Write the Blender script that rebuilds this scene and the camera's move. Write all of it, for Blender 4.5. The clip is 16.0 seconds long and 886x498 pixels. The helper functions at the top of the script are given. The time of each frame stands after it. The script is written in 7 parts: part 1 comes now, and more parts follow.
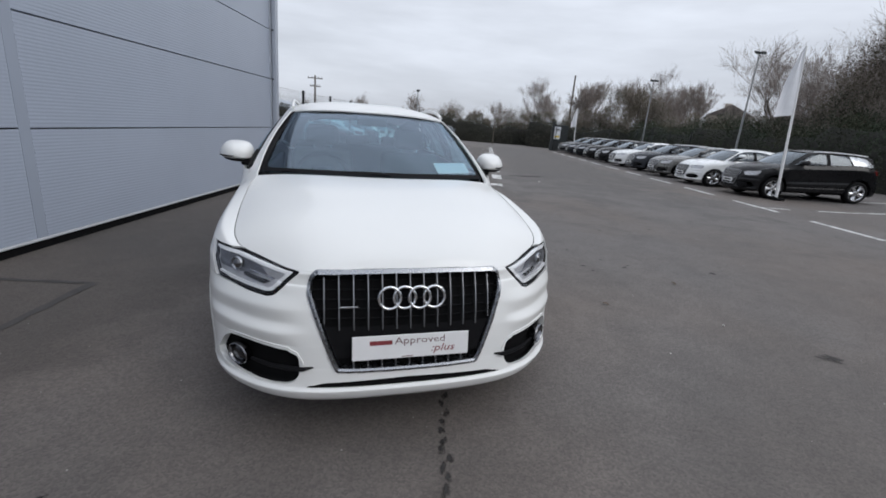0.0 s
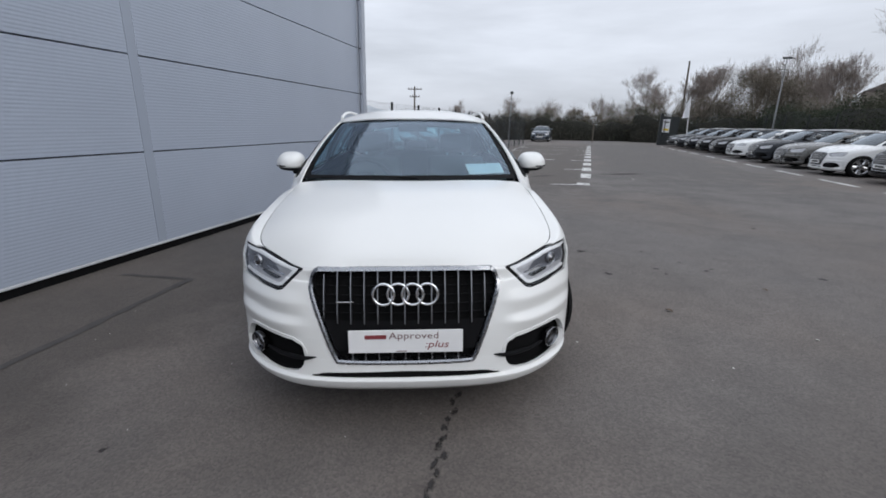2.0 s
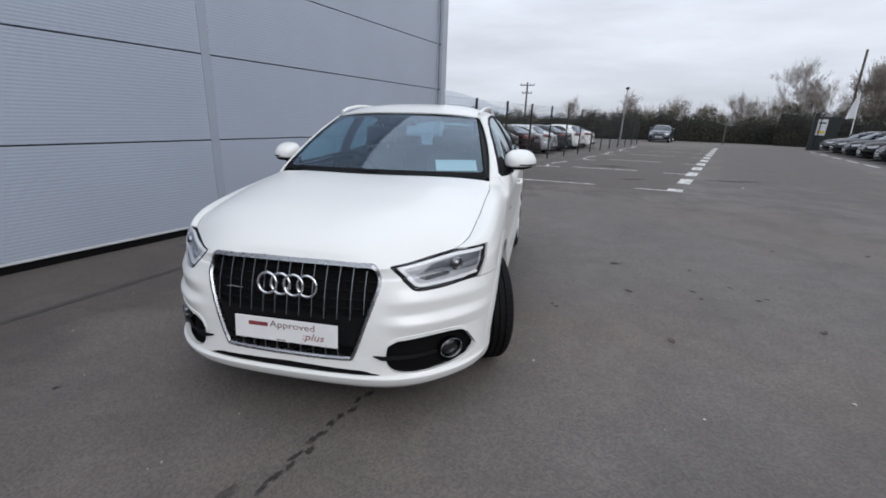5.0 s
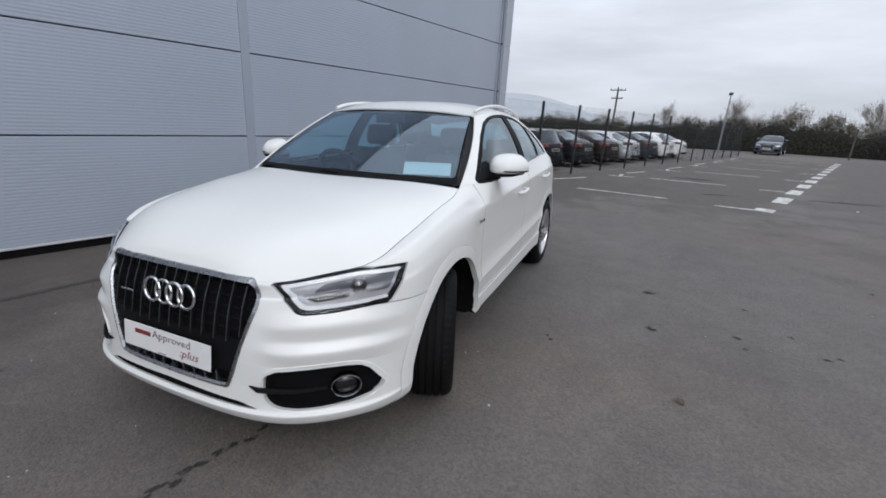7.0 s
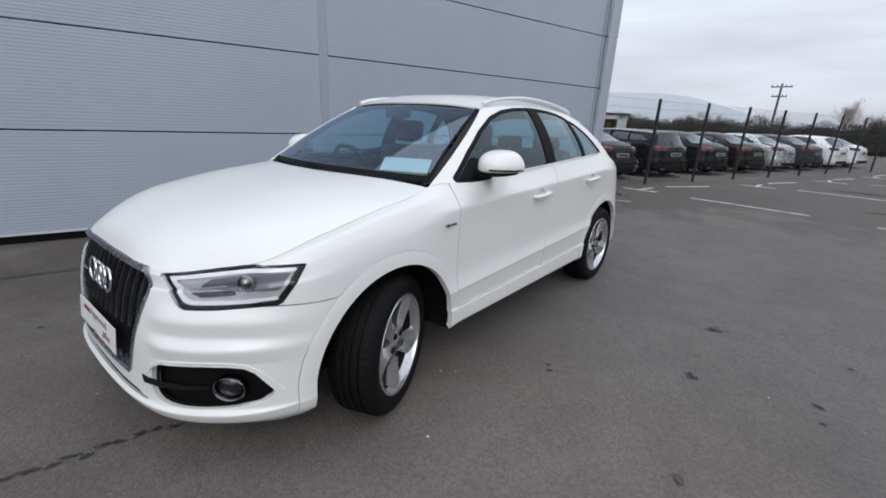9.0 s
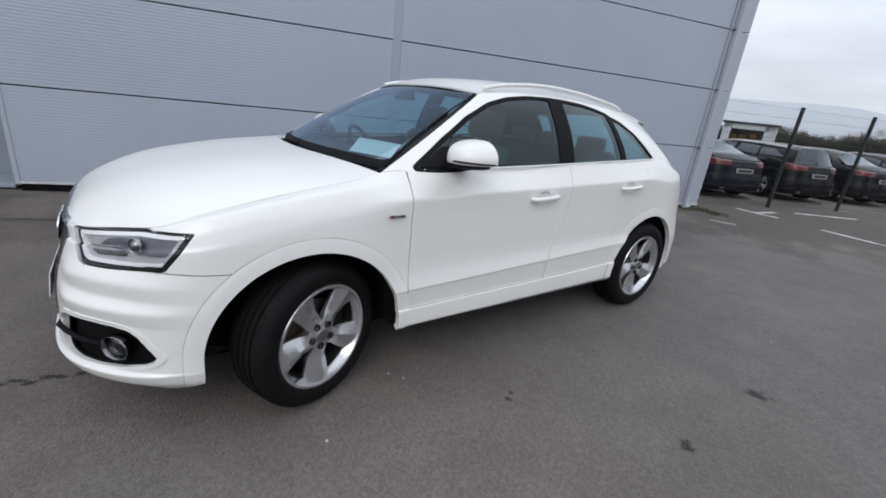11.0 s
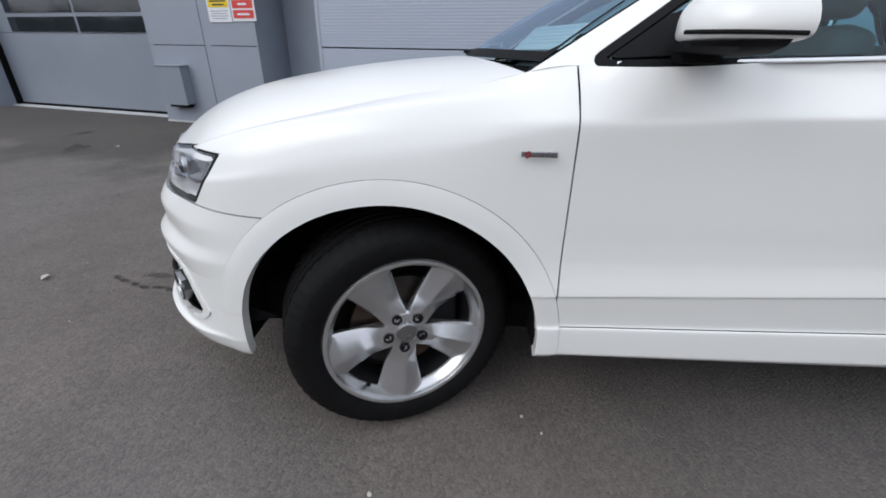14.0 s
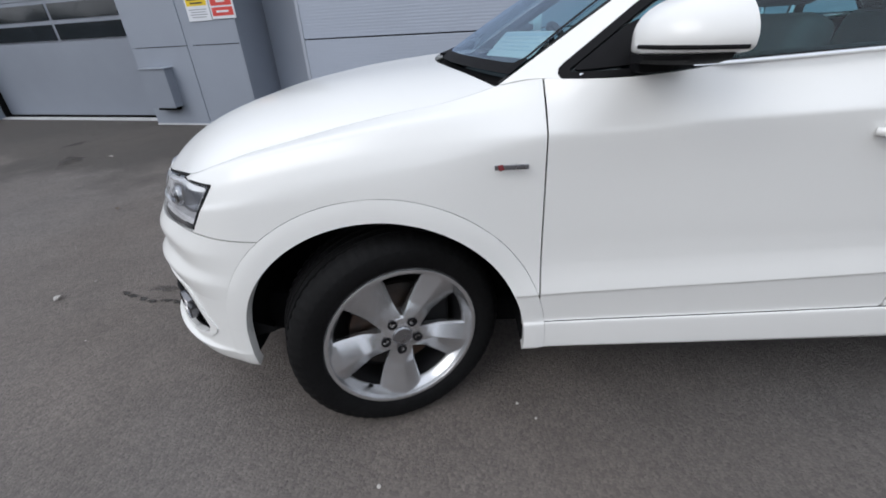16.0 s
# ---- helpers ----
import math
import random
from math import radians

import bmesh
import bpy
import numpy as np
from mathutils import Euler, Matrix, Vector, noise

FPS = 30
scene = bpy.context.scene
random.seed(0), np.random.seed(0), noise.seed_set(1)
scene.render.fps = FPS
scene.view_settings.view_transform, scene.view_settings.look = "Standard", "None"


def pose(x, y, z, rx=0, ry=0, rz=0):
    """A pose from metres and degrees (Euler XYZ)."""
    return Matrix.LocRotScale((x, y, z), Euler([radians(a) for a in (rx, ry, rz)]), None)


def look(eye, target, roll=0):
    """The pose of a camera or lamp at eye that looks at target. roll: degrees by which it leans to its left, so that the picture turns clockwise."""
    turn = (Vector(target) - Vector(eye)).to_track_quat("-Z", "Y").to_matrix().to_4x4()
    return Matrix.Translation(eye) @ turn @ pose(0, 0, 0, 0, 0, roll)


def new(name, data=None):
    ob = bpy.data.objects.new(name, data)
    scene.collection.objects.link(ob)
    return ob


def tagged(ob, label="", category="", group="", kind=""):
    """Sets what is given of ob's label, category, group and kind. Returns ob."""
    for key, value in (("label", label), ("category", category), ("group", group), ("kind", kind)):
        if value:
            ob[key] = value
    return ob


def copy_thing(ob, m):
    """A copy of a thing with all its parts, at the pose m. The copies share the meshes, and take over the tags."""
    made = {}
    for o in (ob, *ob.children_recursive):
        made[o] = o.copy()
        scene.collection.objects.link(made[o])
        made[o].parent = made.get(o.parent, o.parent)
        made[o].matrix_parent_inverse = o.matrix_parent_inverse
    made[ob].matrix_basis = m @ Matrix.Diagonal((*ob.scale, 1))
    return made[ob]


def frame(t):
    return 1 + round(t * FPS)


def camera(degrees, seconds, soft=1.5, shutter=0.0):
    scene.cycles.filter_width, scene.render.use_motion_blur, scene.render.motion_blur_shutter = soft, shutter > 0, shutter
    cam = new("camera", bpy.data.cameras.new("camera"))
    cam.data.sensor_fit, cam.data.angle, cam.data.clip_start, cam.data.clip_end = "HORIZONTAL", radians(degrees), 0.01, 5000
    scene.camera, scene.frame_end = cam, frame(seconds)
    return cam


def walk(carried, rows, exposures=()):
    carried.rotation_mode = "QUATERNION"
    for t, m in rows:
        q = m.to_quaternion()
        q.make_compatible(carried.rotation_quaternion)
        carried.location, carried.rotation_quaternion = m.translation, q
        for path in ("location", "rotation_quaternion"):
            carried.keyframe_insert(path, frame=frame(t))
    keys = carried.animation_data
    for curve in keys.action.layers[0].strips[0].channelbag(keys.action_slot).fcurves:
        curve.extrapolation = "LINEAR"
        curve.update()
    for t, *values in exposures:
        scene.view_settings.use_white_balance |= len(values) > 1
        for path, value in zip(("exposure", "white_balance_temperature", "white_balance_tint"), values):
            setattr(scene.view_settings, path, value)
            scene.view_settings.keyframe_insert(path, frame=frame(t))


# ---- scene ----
cam = camera(91.9, 16.0, soft=1.75)
METRES, EYE, TILT, LEAN, TURN = 5.7, 1.4, -14.0, 0.0, 0.0
PATH = [
    (0, (3.989, -4.157, 1.425), (4.015, -2.235, 0.875), 5.4),
    (0.5, (4.058, -4.154, 1.413), (4.032, -2.232, 0.861), 4.7),
    (1, (4.205, -4.187, 1.447), (4.006, -2.28, 0.878), 3.3),
    (1.5, (4.357, -4.19, 1.457), (4.012, -2.305, 0.886), 2.1),
    (2, (4.465, -4.128, 1.438), (4.032, -2.258, 0.877), 1.5),
    (2.5, (4.59, -3.989, 1.439), (4.124, -2.126, 0.881), 3.0),
    (3, (4.718, -3.941, 1.44), (4.21, -2.091, 0.876), 3.6),
    (3.5, (4.928, -3.918, 1.456), (4.277, -2.116, 0.881), 3.1),
    (4, (5.081, -3.883, 1.46), (4.366, -2.107, 0.881), 3.0),
    (6.5, (5.686, -3.167, 1.439), (4.54, -1.64, 0.845), 2.2),
    (7, (5.748, -2.978, 1.44), (4.562, -1.479, 0.85), 3.4),
    (7.5, (5.864, -2.826, 1.437), (4.517, -1.473, 0.841), 1.7),
    (8, (6.025, -2.64, 1.455), (4.557, -1.426, 0.848), 0.6),
    (8.5, (6.076, -2.419, 1.424), (4.579, -1.239, 0.819), 1.7),
    (11, (6.251, -1.443, 1.411), (4.493, -0.757, 0.749), 6.5),
    (11.5, (6.209, -1.239, 1.406), (4.47, -0.523, 0.725), 5.4),
    (12, (6.157, -1.071, 1.399), (4.349, -0.621, 0.671), 2.7),
    (12.5, (6.014, -1.014, 1.316), (4.162, -1.07, 0.563), -0.8),
    (13, (5.786, -0.963, 1.257), (3.954, -1.13, 0.472), 3.2),
    (13.5, (5.611, -0.912, 1.194), (3.827, -1.291, 0.374), 1.9),
    (14, (5.454, -0.878, 1.119), (3.737, -1.426, 0.251), 0.7),
    (14.5, (5.38, -0.909, 0.981), (3.711, -1.436, 0.013), 0.7),
    (15, (5.4, -0.923, 0.951), (3.755, -1.447, -0.058), 0.6),
    (15.5, (5.416, -0.914, 1.068), (3.773, -1.456, 0.064), 0.5),
    (16, (5.463, -0.825, 1.224), (3.793, -1.371, 0.268), -3.6),
]
walk(cam, [(t, look(eye, target, roll)) for t, eye, target, roll in PATH],
     exposures=[(0.0, 0.0), (2.0, 0.02), (4.0, 0.09), (7.0, 0.05), (8.7, 0.09), (11.0, 0.16), (12.0, 0.26), (12.5, 0.36), (13.5, 0.32), (14.5, 0.29), (15.0, 0.46), (15.5, 0.31), (16.0, 0.26)])

# ---- world and light ----
LOT = Vector((0.0855, 0.9963, 0.0))      # the lot runs a little askew to the hall
SLOPE = 0.022                             # the yard falls towards the hall's wall


def build_world():
    world = bpy.data.worlds.new("overcast")
    scene.world = world
    world.use_nodes = True
    nt = world.node_tree
    nt.nodes.clear()
    out = nt.nodes.new("ShaderNodeOutputWorld")
    bg = nt.nodes.new("ShaderNodeBackground")
    sky = nt.nodes.new("ShaderNodeTexSky")
    sky.sky_type, sky.sun_disc = "NISHITA", False
    sky.sun_elevation, sky.sun_rotation = radians(39), radians(123)
    sky.air_density, sky.dust_density = 1.0, 3.0
    dim = nt.nodes.new("ShaderNodeVectorMath")
    dim.operation = "SCALE"
    dim.inputs["Scale"].default_value = 0.10
    co = nt.nodes.new("ShaderNodeTexCoord")
    sep = nt.nodes.new("ShaderNodeSeparateXYZ")
    flat = nt.nodes.new("ShaderNodeMapping")
    flat.inputs["Scale"].default_value = (1.0, 1.0, 5.0)
    clouds = nt.nodes.new("ShaderNodeTexNoise")
    clouds.inputs["Scale"].default_value = 2.3
    clouds.inputs["Detail"].default_value = 5.0
    clouds.inputs["Roughness"].default_value = 0.52
    tone = nt.nodes.new("ShaderNodeMapRange")
    tone.inputs["From Min"].default_value, tone.inputs["From Max"].default_value = 0.3, 0.7
    tone.inputs["To Min"].default_value, tone.inputs["To Max"].default_value = 0.78, 1.11
    lift = nt.nodes.new("ShaderNodeMapRange")
    lift.inputs["From Min"].default_value, lift.inputs["From Max"].default_value = 0.0, 1.0
    lift.inputs["To Min"].default_value, lift.inputs["To Max"].default_value = SKY_LOW, SKY_HIGH
    mul = nt.nodes.new("ShaderNodeMath")
    mul.operation = "MULTIPLY"
    tint = nt.nodes.new("ShaderNodeVectorMath")
    tint.operation = "SCALE"
    tint.inputs[0].default_value = (0.925, 0.985, 1.10)
    mix = nt.nodes.new("ShaderNodeMix")
    mix.data_type = "RGBA"
    mix.inputs["Factor"].default_value = 0.93
    lk = nt.links.new
    lk(co.outputs["Generated"], sep.inputs[0])
    lk(co.outputs["Generated"], flat.inputs["Vector"])
    lk(flat.outputs["Vector"], clouds.inputs["Vector"])
    lk(clouds.outputs["Fac"], tone.inputs["Value"])
    lk(sep.outputs["Z"], lift.inputs["Value"])
    lk(lift.outputs["Result"], mul.inputs[0])
    lk(tone.outputs["Result"], mul.inputs[1])
    lk(mul.outputs[0], tint.inputs["Scale"])
    lk(sky.outputs["Color"], dim.inputs[0])
    lk(dim.outputs["Vector"], mix.inputs["A"])
    lk(tint.outputs["Vector"], mix.inputs["B"])
    lk(mix.outputs["Result"], bg.inputs["Color"])
    bg.inputs["Strength"].default_value = 1.0
    lk(bg.outputs["Background"], out.inputs["Surface"])
    sun = bpy.data.lights.new("sun", "SUN")
    sun.energy, sun.angle, sun.color = SUN, radians(35), (1.0, 0.985, 0.965)
    ob = new("sun", sun)
    ob.matrix_world = look((24, -13, 19), (4, 0, 0))


SKY_LOW, SKY_HIGH, SUN = 0.72, 1.33, 0.76
build_world()


# ---- materials ----
def material(name, color, rough=0.5, metal=0.0, vary=0.0, scale=8.0, fine=0.0, fine_scale=180.0, bump=0.0, bump_scale=60.0,
             coat=0.0, coat_rough=0.03, spec=0.5, rough_vary=0.0, second=None, second_scale=1.3, random_tone=0.0):
    """A principled material with two scales of tone, grain and fine relief. second: a stain colour laid on in patches."""
    m = bpy.data.materials.new(name)
    m.use_nodes = True
    nt = m.node_tree
    b = nt.nodes["Principled BSDF"]
    b.inputs["Roughness"].default_value, b.inputs["Metallic"].default_value = rough, metal
    b.inputs["Coat Weight"].default_value, b.inputs["Coat Roughness"].default_value = coat, coat_rough
    b.inputs["Base Color"].default_value = (*color, 1)
    b.inputs["Specular IOR Level"].default_value = spec
    lk = nt.links.new
    co = nt.nodes.new("ShaderNodeTexCoord").outputs["Object"]

    def noise_fac(sc, detail=4.0):
        n = nt.nodes.new("ShaderNodeTexNoise")
        n.inputs["Scale"].default_value, n.inputs["Detail"].default_value = sc, detail
        lk(co, n.inputs["Vector"])
        return n.outputs["Fac"]

    def ranged(src, lo, hi, a=0.3, c=0.7):
        r = nt.nodes.new("ShaderNodeMapRange")
        r.inputs["From Min"].default_value, r.inputs["From Max"].default_value = a, c
        r.inputs["To Min"].default_value, r.inputs["To Max"].default_value = lo, hi
        lk(src, r.inputs["Value"])
        return r.outputs["Result"]

    col = None
    if vary or fine or second or random_tone:
        rgb = nt.nodes.new("ShaderNodeRGB")
        rgb.outputs[0].default_value = (*color, 1)
        col = rgb.outputs[0]
        if second:
            mx = nt.nodes.new("ShaderNodeMix")
            mx.data_type = "RGBA"
            mx.inputs["B"].default_value = (*second, 1)
            lk(ranged(noise_fac(second_scale, 6.0), 0.0, 1.0, 0.45, 0.68), mx.inputs["Factor"])
            lk(col, mx.inputs["A"])
            col = mx.outputs["Result"]
        for amount, sc in ((vary, scale), (fine, fine_scale)):
            if amount:
                v = nt.nodes.new("ShaderNodeVectorMath")
                v.operation = "SCALE"
                lk(col, v.inputs[0])
                lk(ranged(noise_fac(sc), 1 - amount, 1 + amount), v.inputs["Scale"])
                col = v.outputs["Vector"]
        if random_tone:
            info = nt.nodes.new("ShaderNodeObjectInfo")
            v = nt.nodes.new("ShaderNodeVectorMath")
            v.operation = "SCALE"
            lk(col, v.inputs[0])
            lk(ranged(info.outputs["Random"], 1 - random_tone, 1 + random_tone, 0, 1), v.inputs["Scale"])
            col = v.outputs["Vector"]
        lk(col, b.inputs["Base Color"])
    if rough_vary:
        lk(ranged(noise_fac(scale * 2.3), max(rough - rough_vary, 0.02), min(rough + rough_vary, 1)), b.inputs["Roughness"])
    if bump:
        bp = nt.nodes.new("ShaderNodeBump")
        bp.inputs["Strength"].default_value, bp.inputs["Distance"].default_value = 1.0, bump
        lk(noise_fac(bump_scale, 6.0), bp.inputs["Height"])
        lk(bp.outputs["Normal"], b.inputs["Normal"])
    return m


def thin_glass(name, tint, gloss=0.06, shine=(0.95, 0.97, 1.0)):
    """A single pane: tinted see-through with a sharp Fresnel reflection."""
    m = bpy.data.materials.new(name)
    m.use_nodes = True
    nt = m.node_tree
    nt.nodes.remove(nt.nodes["Principled BSDF"])
    out = nt.nodes["Material Output"]
    tr = nt.nodes.new("ShaderNodeBsdfTransparent")
    tr.inputs["Color"].default_value = (*tint, 1)
    gl = nt.nodes.new("ShaderNodeBsdfGlossy")
    gl.inputs["Roughness"].default_value = 0.015
    gl.inputs["Color"].default_value = (*shine, 1)
    lw = nt.nodes.new("ShaderNodeLayerWeight")
    pw = nt.nodes.new("ShaderNodeMath")
    pw.operation = "POWER"
    pw.inputs[1].default_value = 4.0
    ad = nt.nodes.new("ShaderNodeMath")
    ad.operation, ad.use_clamp = "ADD", True
    ad.inputs[1].default_value = gloss
    mx = nt.nodes.new("ShaderNodeMixShader")
    nt.links.new(lw.outputs["Facing"], pw.inputs[0])
    nt.links.new(pw.outputs[0], ad.inputs[0])
    nt.links.new(ad.outputs[0], mx.inputs["Fac"])
    nt.links.new(tr.outputs[0], mx.inputs[1])
    nt.links.new(gl.outputs[0], mx.inputs[2])
    nt.links.new(mx.outputs[0], out.inputs["Surface"])
    return m


M_PAINT = material("white_paint", (0.788, 0.790, 0.774), 0.36, coat=0.6, coat_rough=0.10, vary=0.012, scale=1.5, rough_vary=0.05)


def asphalt_material(name, color, zones=()):
    """Worn asphalt: stones of a centimetre in dark binder, broad dry and damp patches, fine relief."""
    m = bpy.data.materials.new(name)
    m.use_nodes = True
    nt = m.node_tree
    b = nt.nodes["Principled BSDF"]
    lk = nt.links.new
    co = nt.nodes.new("ShaderNodeTexCoord").outputs["Object"]

    def node(kind, **values):
        n = nt.nodes.new(kind)
        for key, value in values.items():
            n.inputs[key.replace("_", " ")].default_value = value
        return n

    def ramp(src, a, c, lo, hi):
        r = node("ShaderNodeMapRange", From_Min=a, From_Max=c, To_Min=lo, To_Max=hi)
        lk(src, r.inputs["Value"])
        return r.outputs["Result"]

    def times(p, q):
        n = nt.nodes.new("ShaderNodeMath")
        n.operation = "MULTIPLY"
        lk(p, n.inputs[0])
        lk(q, n.inputs[1])
        return n.outputs[0]

    stones = node("ShaderNodeTexVoronoi", Scale=95.0, Randomness=1.0)
    lk(co, stones.inputs["Vector"])
    bw = nt.nodes.new("ShaderNodeSeparateColor")
    lk(stones.outputs["Color"], bw.inputs["Color"])
    grain = node("ShaderNodeTexNoise", Scale=260.0, Detail=3.0, Roughness=0.7)
    patches = node("ShaderNodeTexNoise", Scale=0.55, Detail=7.0, Roughness=0.6)
    wear = node("ShaderNodeTexNoise", Scale=3.7, Detail=5.0, Roughness=0.6)
    for n in (grain, patches, wear):
        lk(co, n.inputs["Vector"])
    tone = times(ramp(bw.outputs["Red"], 0.0, 1.0, 0.80, 1.22), ramp(grain.outputs["Fac"], 0.25, 0.75, 0.88, 1.12))
    tone = times(tone, ramp(patches.outputs["Fac"], 0.32, 0.68, 0.80, 1.16))
    tone = times(tone, ramp(wear.outputs["Fac"], 0.3, 0.7, 0.90, 1.10))
    col = nt.nodes.new("ShaderNodeVectorMath")
    col.operation = "SCALE"
    mix = nt.nodes.new("ShaderNodeMix")
    mix.data_type = "RGBA"
    mix.inputs["A"].default_value = (*color, 1)
    mix.inputs["B"].default_value = (color[0] * 1.0, color[1] * 0.93, color[2] * 0.87, 1)
    damp = node("ShaderNodeTexNoise", Scale=0.16, Detail=4.0, Roughness=0.55)
    lk(co, damp.inputs["Vector"])
    lk(ramp(damp.outputs["Fac"], 0.44, 0.62, 0.0, 1.0), mix.inputs["Factor"])
    base = mix.outputs["Result"]
    # older or damp stretches, one with shade painted in, soft ragged borders: centre, half sizes, turn, softness,
    # colour
    ragged = node("ShaderNodeTexNoise", Scale=1.1, Detail=6.0, Roughness=0.62)
    lk(co, ragged.inputs["Vector"])
    for (cx, cy), (hx, hy), turn, soft, tint, full in zones:
        at = node("ShaderNodeMapping", Location=(cx, cy, 0), Rotation=(0, 0, turn), Scale=(hx, hy, 1))
        at.vector_type = "TEXTURE"
        lk(co, at.inputs["Vector"])
        size = nt.nodes.new("ShaderNodeVectorMath")
        size.operation = "ABSOLUTE"
        lk(at.outputs["Vector"], size.inputs[0])
        xyz = nt.nodes.new("ShaderNodeSeparateXYZ")
        lk(size.outputs["Vector"], xyz.inputs[0])
        most = nt.nodes.new("ShaderNodeMath")
        most.operation = "MAXIMUM"
        lk(xyz.outputs["X"], most.inputs[0])
        lk(xyz.outputs["Y"], most.inputs[1])
        edge = nt.nodes.new("ShaderNodeMath")
        edge.operation = "ADD"
        lk(most.outputs[0], edge.inputs[0])
        lk(ramp(ragged.outputs["Fac"], 0.3, 0.7, -soft, soft), edge.inputs[1])
        over = nt.nodes.new("ShaderNodeMix")
        over.data_type = "RGBA"
        over.inputs["B"].default_value = (*tint, 1)
        lk(ramp(edge.outputs[0], 1.0 - soft, 1.0, full, 0.0), over.inputs["Factor"])
        lk(base, over.inputs["A"])
        base = over.outputs["Result"]
    lk(base, col.inputs[0])
    lk(tone, col.inputs["Scale"])
    lk(col.outputs["Vector"], b.inputs["Base Color"])
    lk(ramp(patches.outputs["Fac"], 0.3, 0.7, 0.72, 0.92), b.inputs["Roughness"])
    bp = node("ShaderNodeBump", Strength=0.8, Distance=0.004)
    ht = nt.nodes.new("ShaderNodeMath")
    ht.operation = "SUBTRACT"
    lk(grain.outputs["Fac"], ht.inputs[0])
    lk(stones.outputs["Distance"], ht.inputs[1])
    lk(ht.outputs[0], bp.inputs["Height"])
    lk(bp.outputs["Normal"], b.inputs["Normal"])
    return m


ASPHALT = (0.130, 0.119, 0.113)
M_ASPHALT = asphalt_material("asphalt", ASPHALT, (
    ((3.6, 19.4), (3.1, 13.8), -0.085, 0.14, (0.086, 0.074, 0.066), 0.9),
    ((9.4, 22.0), (3.0, 17.5), -0.06, 0.30, (0.094, 0.086, 0.081), 0.85),
    ((0.9, 7.6), (2.2, 2.6), -0.15, 0.25, (0.080, 0.069, 0.061), 0.9),
    # brown damp strip by the hall; shade of wall and car painted in too
    ((0.5, 0.9), (1.75, 5.4), 0.0, 0.30, (0.074, 0.063, 0.056), 0.68),
    ((0.6, -9.2), (2.1, 5.2), 0.0, 0.30, (0.070, 0.062, 0.056), 0.85)))
M_CLAD = material("coated_steel", (0.366, 0.409, 0.489), 0.30, metal=0.0, spec=0.7, vary=0.03, scale=0.9, fine=0.02, fine_scale=40)
M_CLAD_SMOOTH = material("coated_steel_flashing", (0.385, 0.418, 0.48), 0.34, vary=0.03, scale=1.2)
# flashing colour taken darker and bluer to paint in the seam band's shade
M_SEAM_SHADED = material("seam_strip_shaded", (0.325, 0.362, 0.432), 0.34, vary=0.03, scale=1.2)
M_PIER = material("smooth_panel", (0.28, 0.312, 0.368), 0.42, vary=0.04, scale=1.1, rough_vary=0.06)
# darker than the pier: dim reflection on gate and box is in the colour
M_GATE_DIM = material("dimmed_gate_sheet", (0.235, 0.262, 0.31), 0.45, vary=0.05, scale=1.1, rough_vary=0.06)
M_JOINT = material("dark_joint", (0.03, 0.033, 0.04), 0.8, vary=0.2, scale=12)
M_TRIM_PALE = material("pale_trim", (0.55, 0.56, 0.58), 0.5, vary=0.08, scale=5)
M_LINE = material("road_marking", (0.62, 0.62, 0.60), 0.75, vary=0.14, scale=6, fine=0.2, fine_scale=120, second=(0.25, 0.245, 0.24), second_scale=7)
M_LINE_OLD = material("faded_marking", (0.24, 0.235, 0.225), 0.8, vary=0.2, scale=6, fine=0.25, fine_scale=120)
M_BLACK = material("black_plastic", (0.008, 0.008, 0.009), 0.6, spec=0.09, vary=0.1, scale=20, bump=0.0006, bump_scale=500)
M_GLOSSBLACK = material("gloss_black", (0.008, 0.008, 0.009), 0.12, coat=0.5, vary=0.05, scale=9)
M_DARK = material("underbody", (0.006, 0.006, 0.0065), 0.9, spec=0.1, vary=0.2, scale=10)
M_CHROME = material("chrome", (0.80, 0.81, 0.83), 0.10, metal=1.0, vary=0.03, scale=14, rough_vary=0.04)
M_SATIN = material("satin_chrome", (0.34, 0.35, 0.37), 0.28, metal=1.0, vary=0.05, scale=14, rough_vary=0.06)
M_BAR = material("grille_bar_chrome", (0.27, 0.275, 0.29), 0.3, metal=1.0, vary=0.06, scale=14)
M_DIMCHROME = material("smoked_chrome", (0.20, 0.20, 0.21), 0.2, metal=1.0, vary=0.05, scale=14)
M_ALLOY = material("alloy", (0.56, 0.565, 0.58), 0.27, metal=0.85, vary=0.03, scale=10)
# near-black copy of the alloy: shade behind the spokes is in the colour
M_ALLOY_IN = material("alloy_in_shade", (0.014, 0.014, 0.015), 0.7, metal=0.5, vary=0.15, scale=10)
M_DISC = material("brake_disc", (0.06, 0.055, 0.052), 0.5, metal=0.8, vary=0.2, scale=25, second=(0.10, 0.062, 0.045), second_scale=9)
M_TYRE = material("tyre_rubber", (0.0062, 0.0062, 0.0066), 0.68, spec=0.13, vary=0.2, scale=12, fine=0.2, fine_scale=90, bump=0.001, bump_scale=140)
M_GLASS = thin_glass("tinted_glass", (0.46, 0.72, 0.77), 0.05, (0.86, 0.95, 1.0))
M_SCREEN = thin_glass("windscreen_glass", (0.56, 0.73, 0.77), 0.150, (0.70, 0.84, 1.0))
M_GLASS_DARK = thin_glass("privacy_glass", (0.12, 0.15, 0.17), 0.10, (0.82, 0.89, 0.95))
M_LENS = thin_glass("lamp_lens", (0.96, 0.965, 0.97), 0.03)
M_LAMP_IN = material("lamp_reflector", (0.62, 0.63, 0.66), 0.25, metal=0.8, vary=0.06, scale=20)
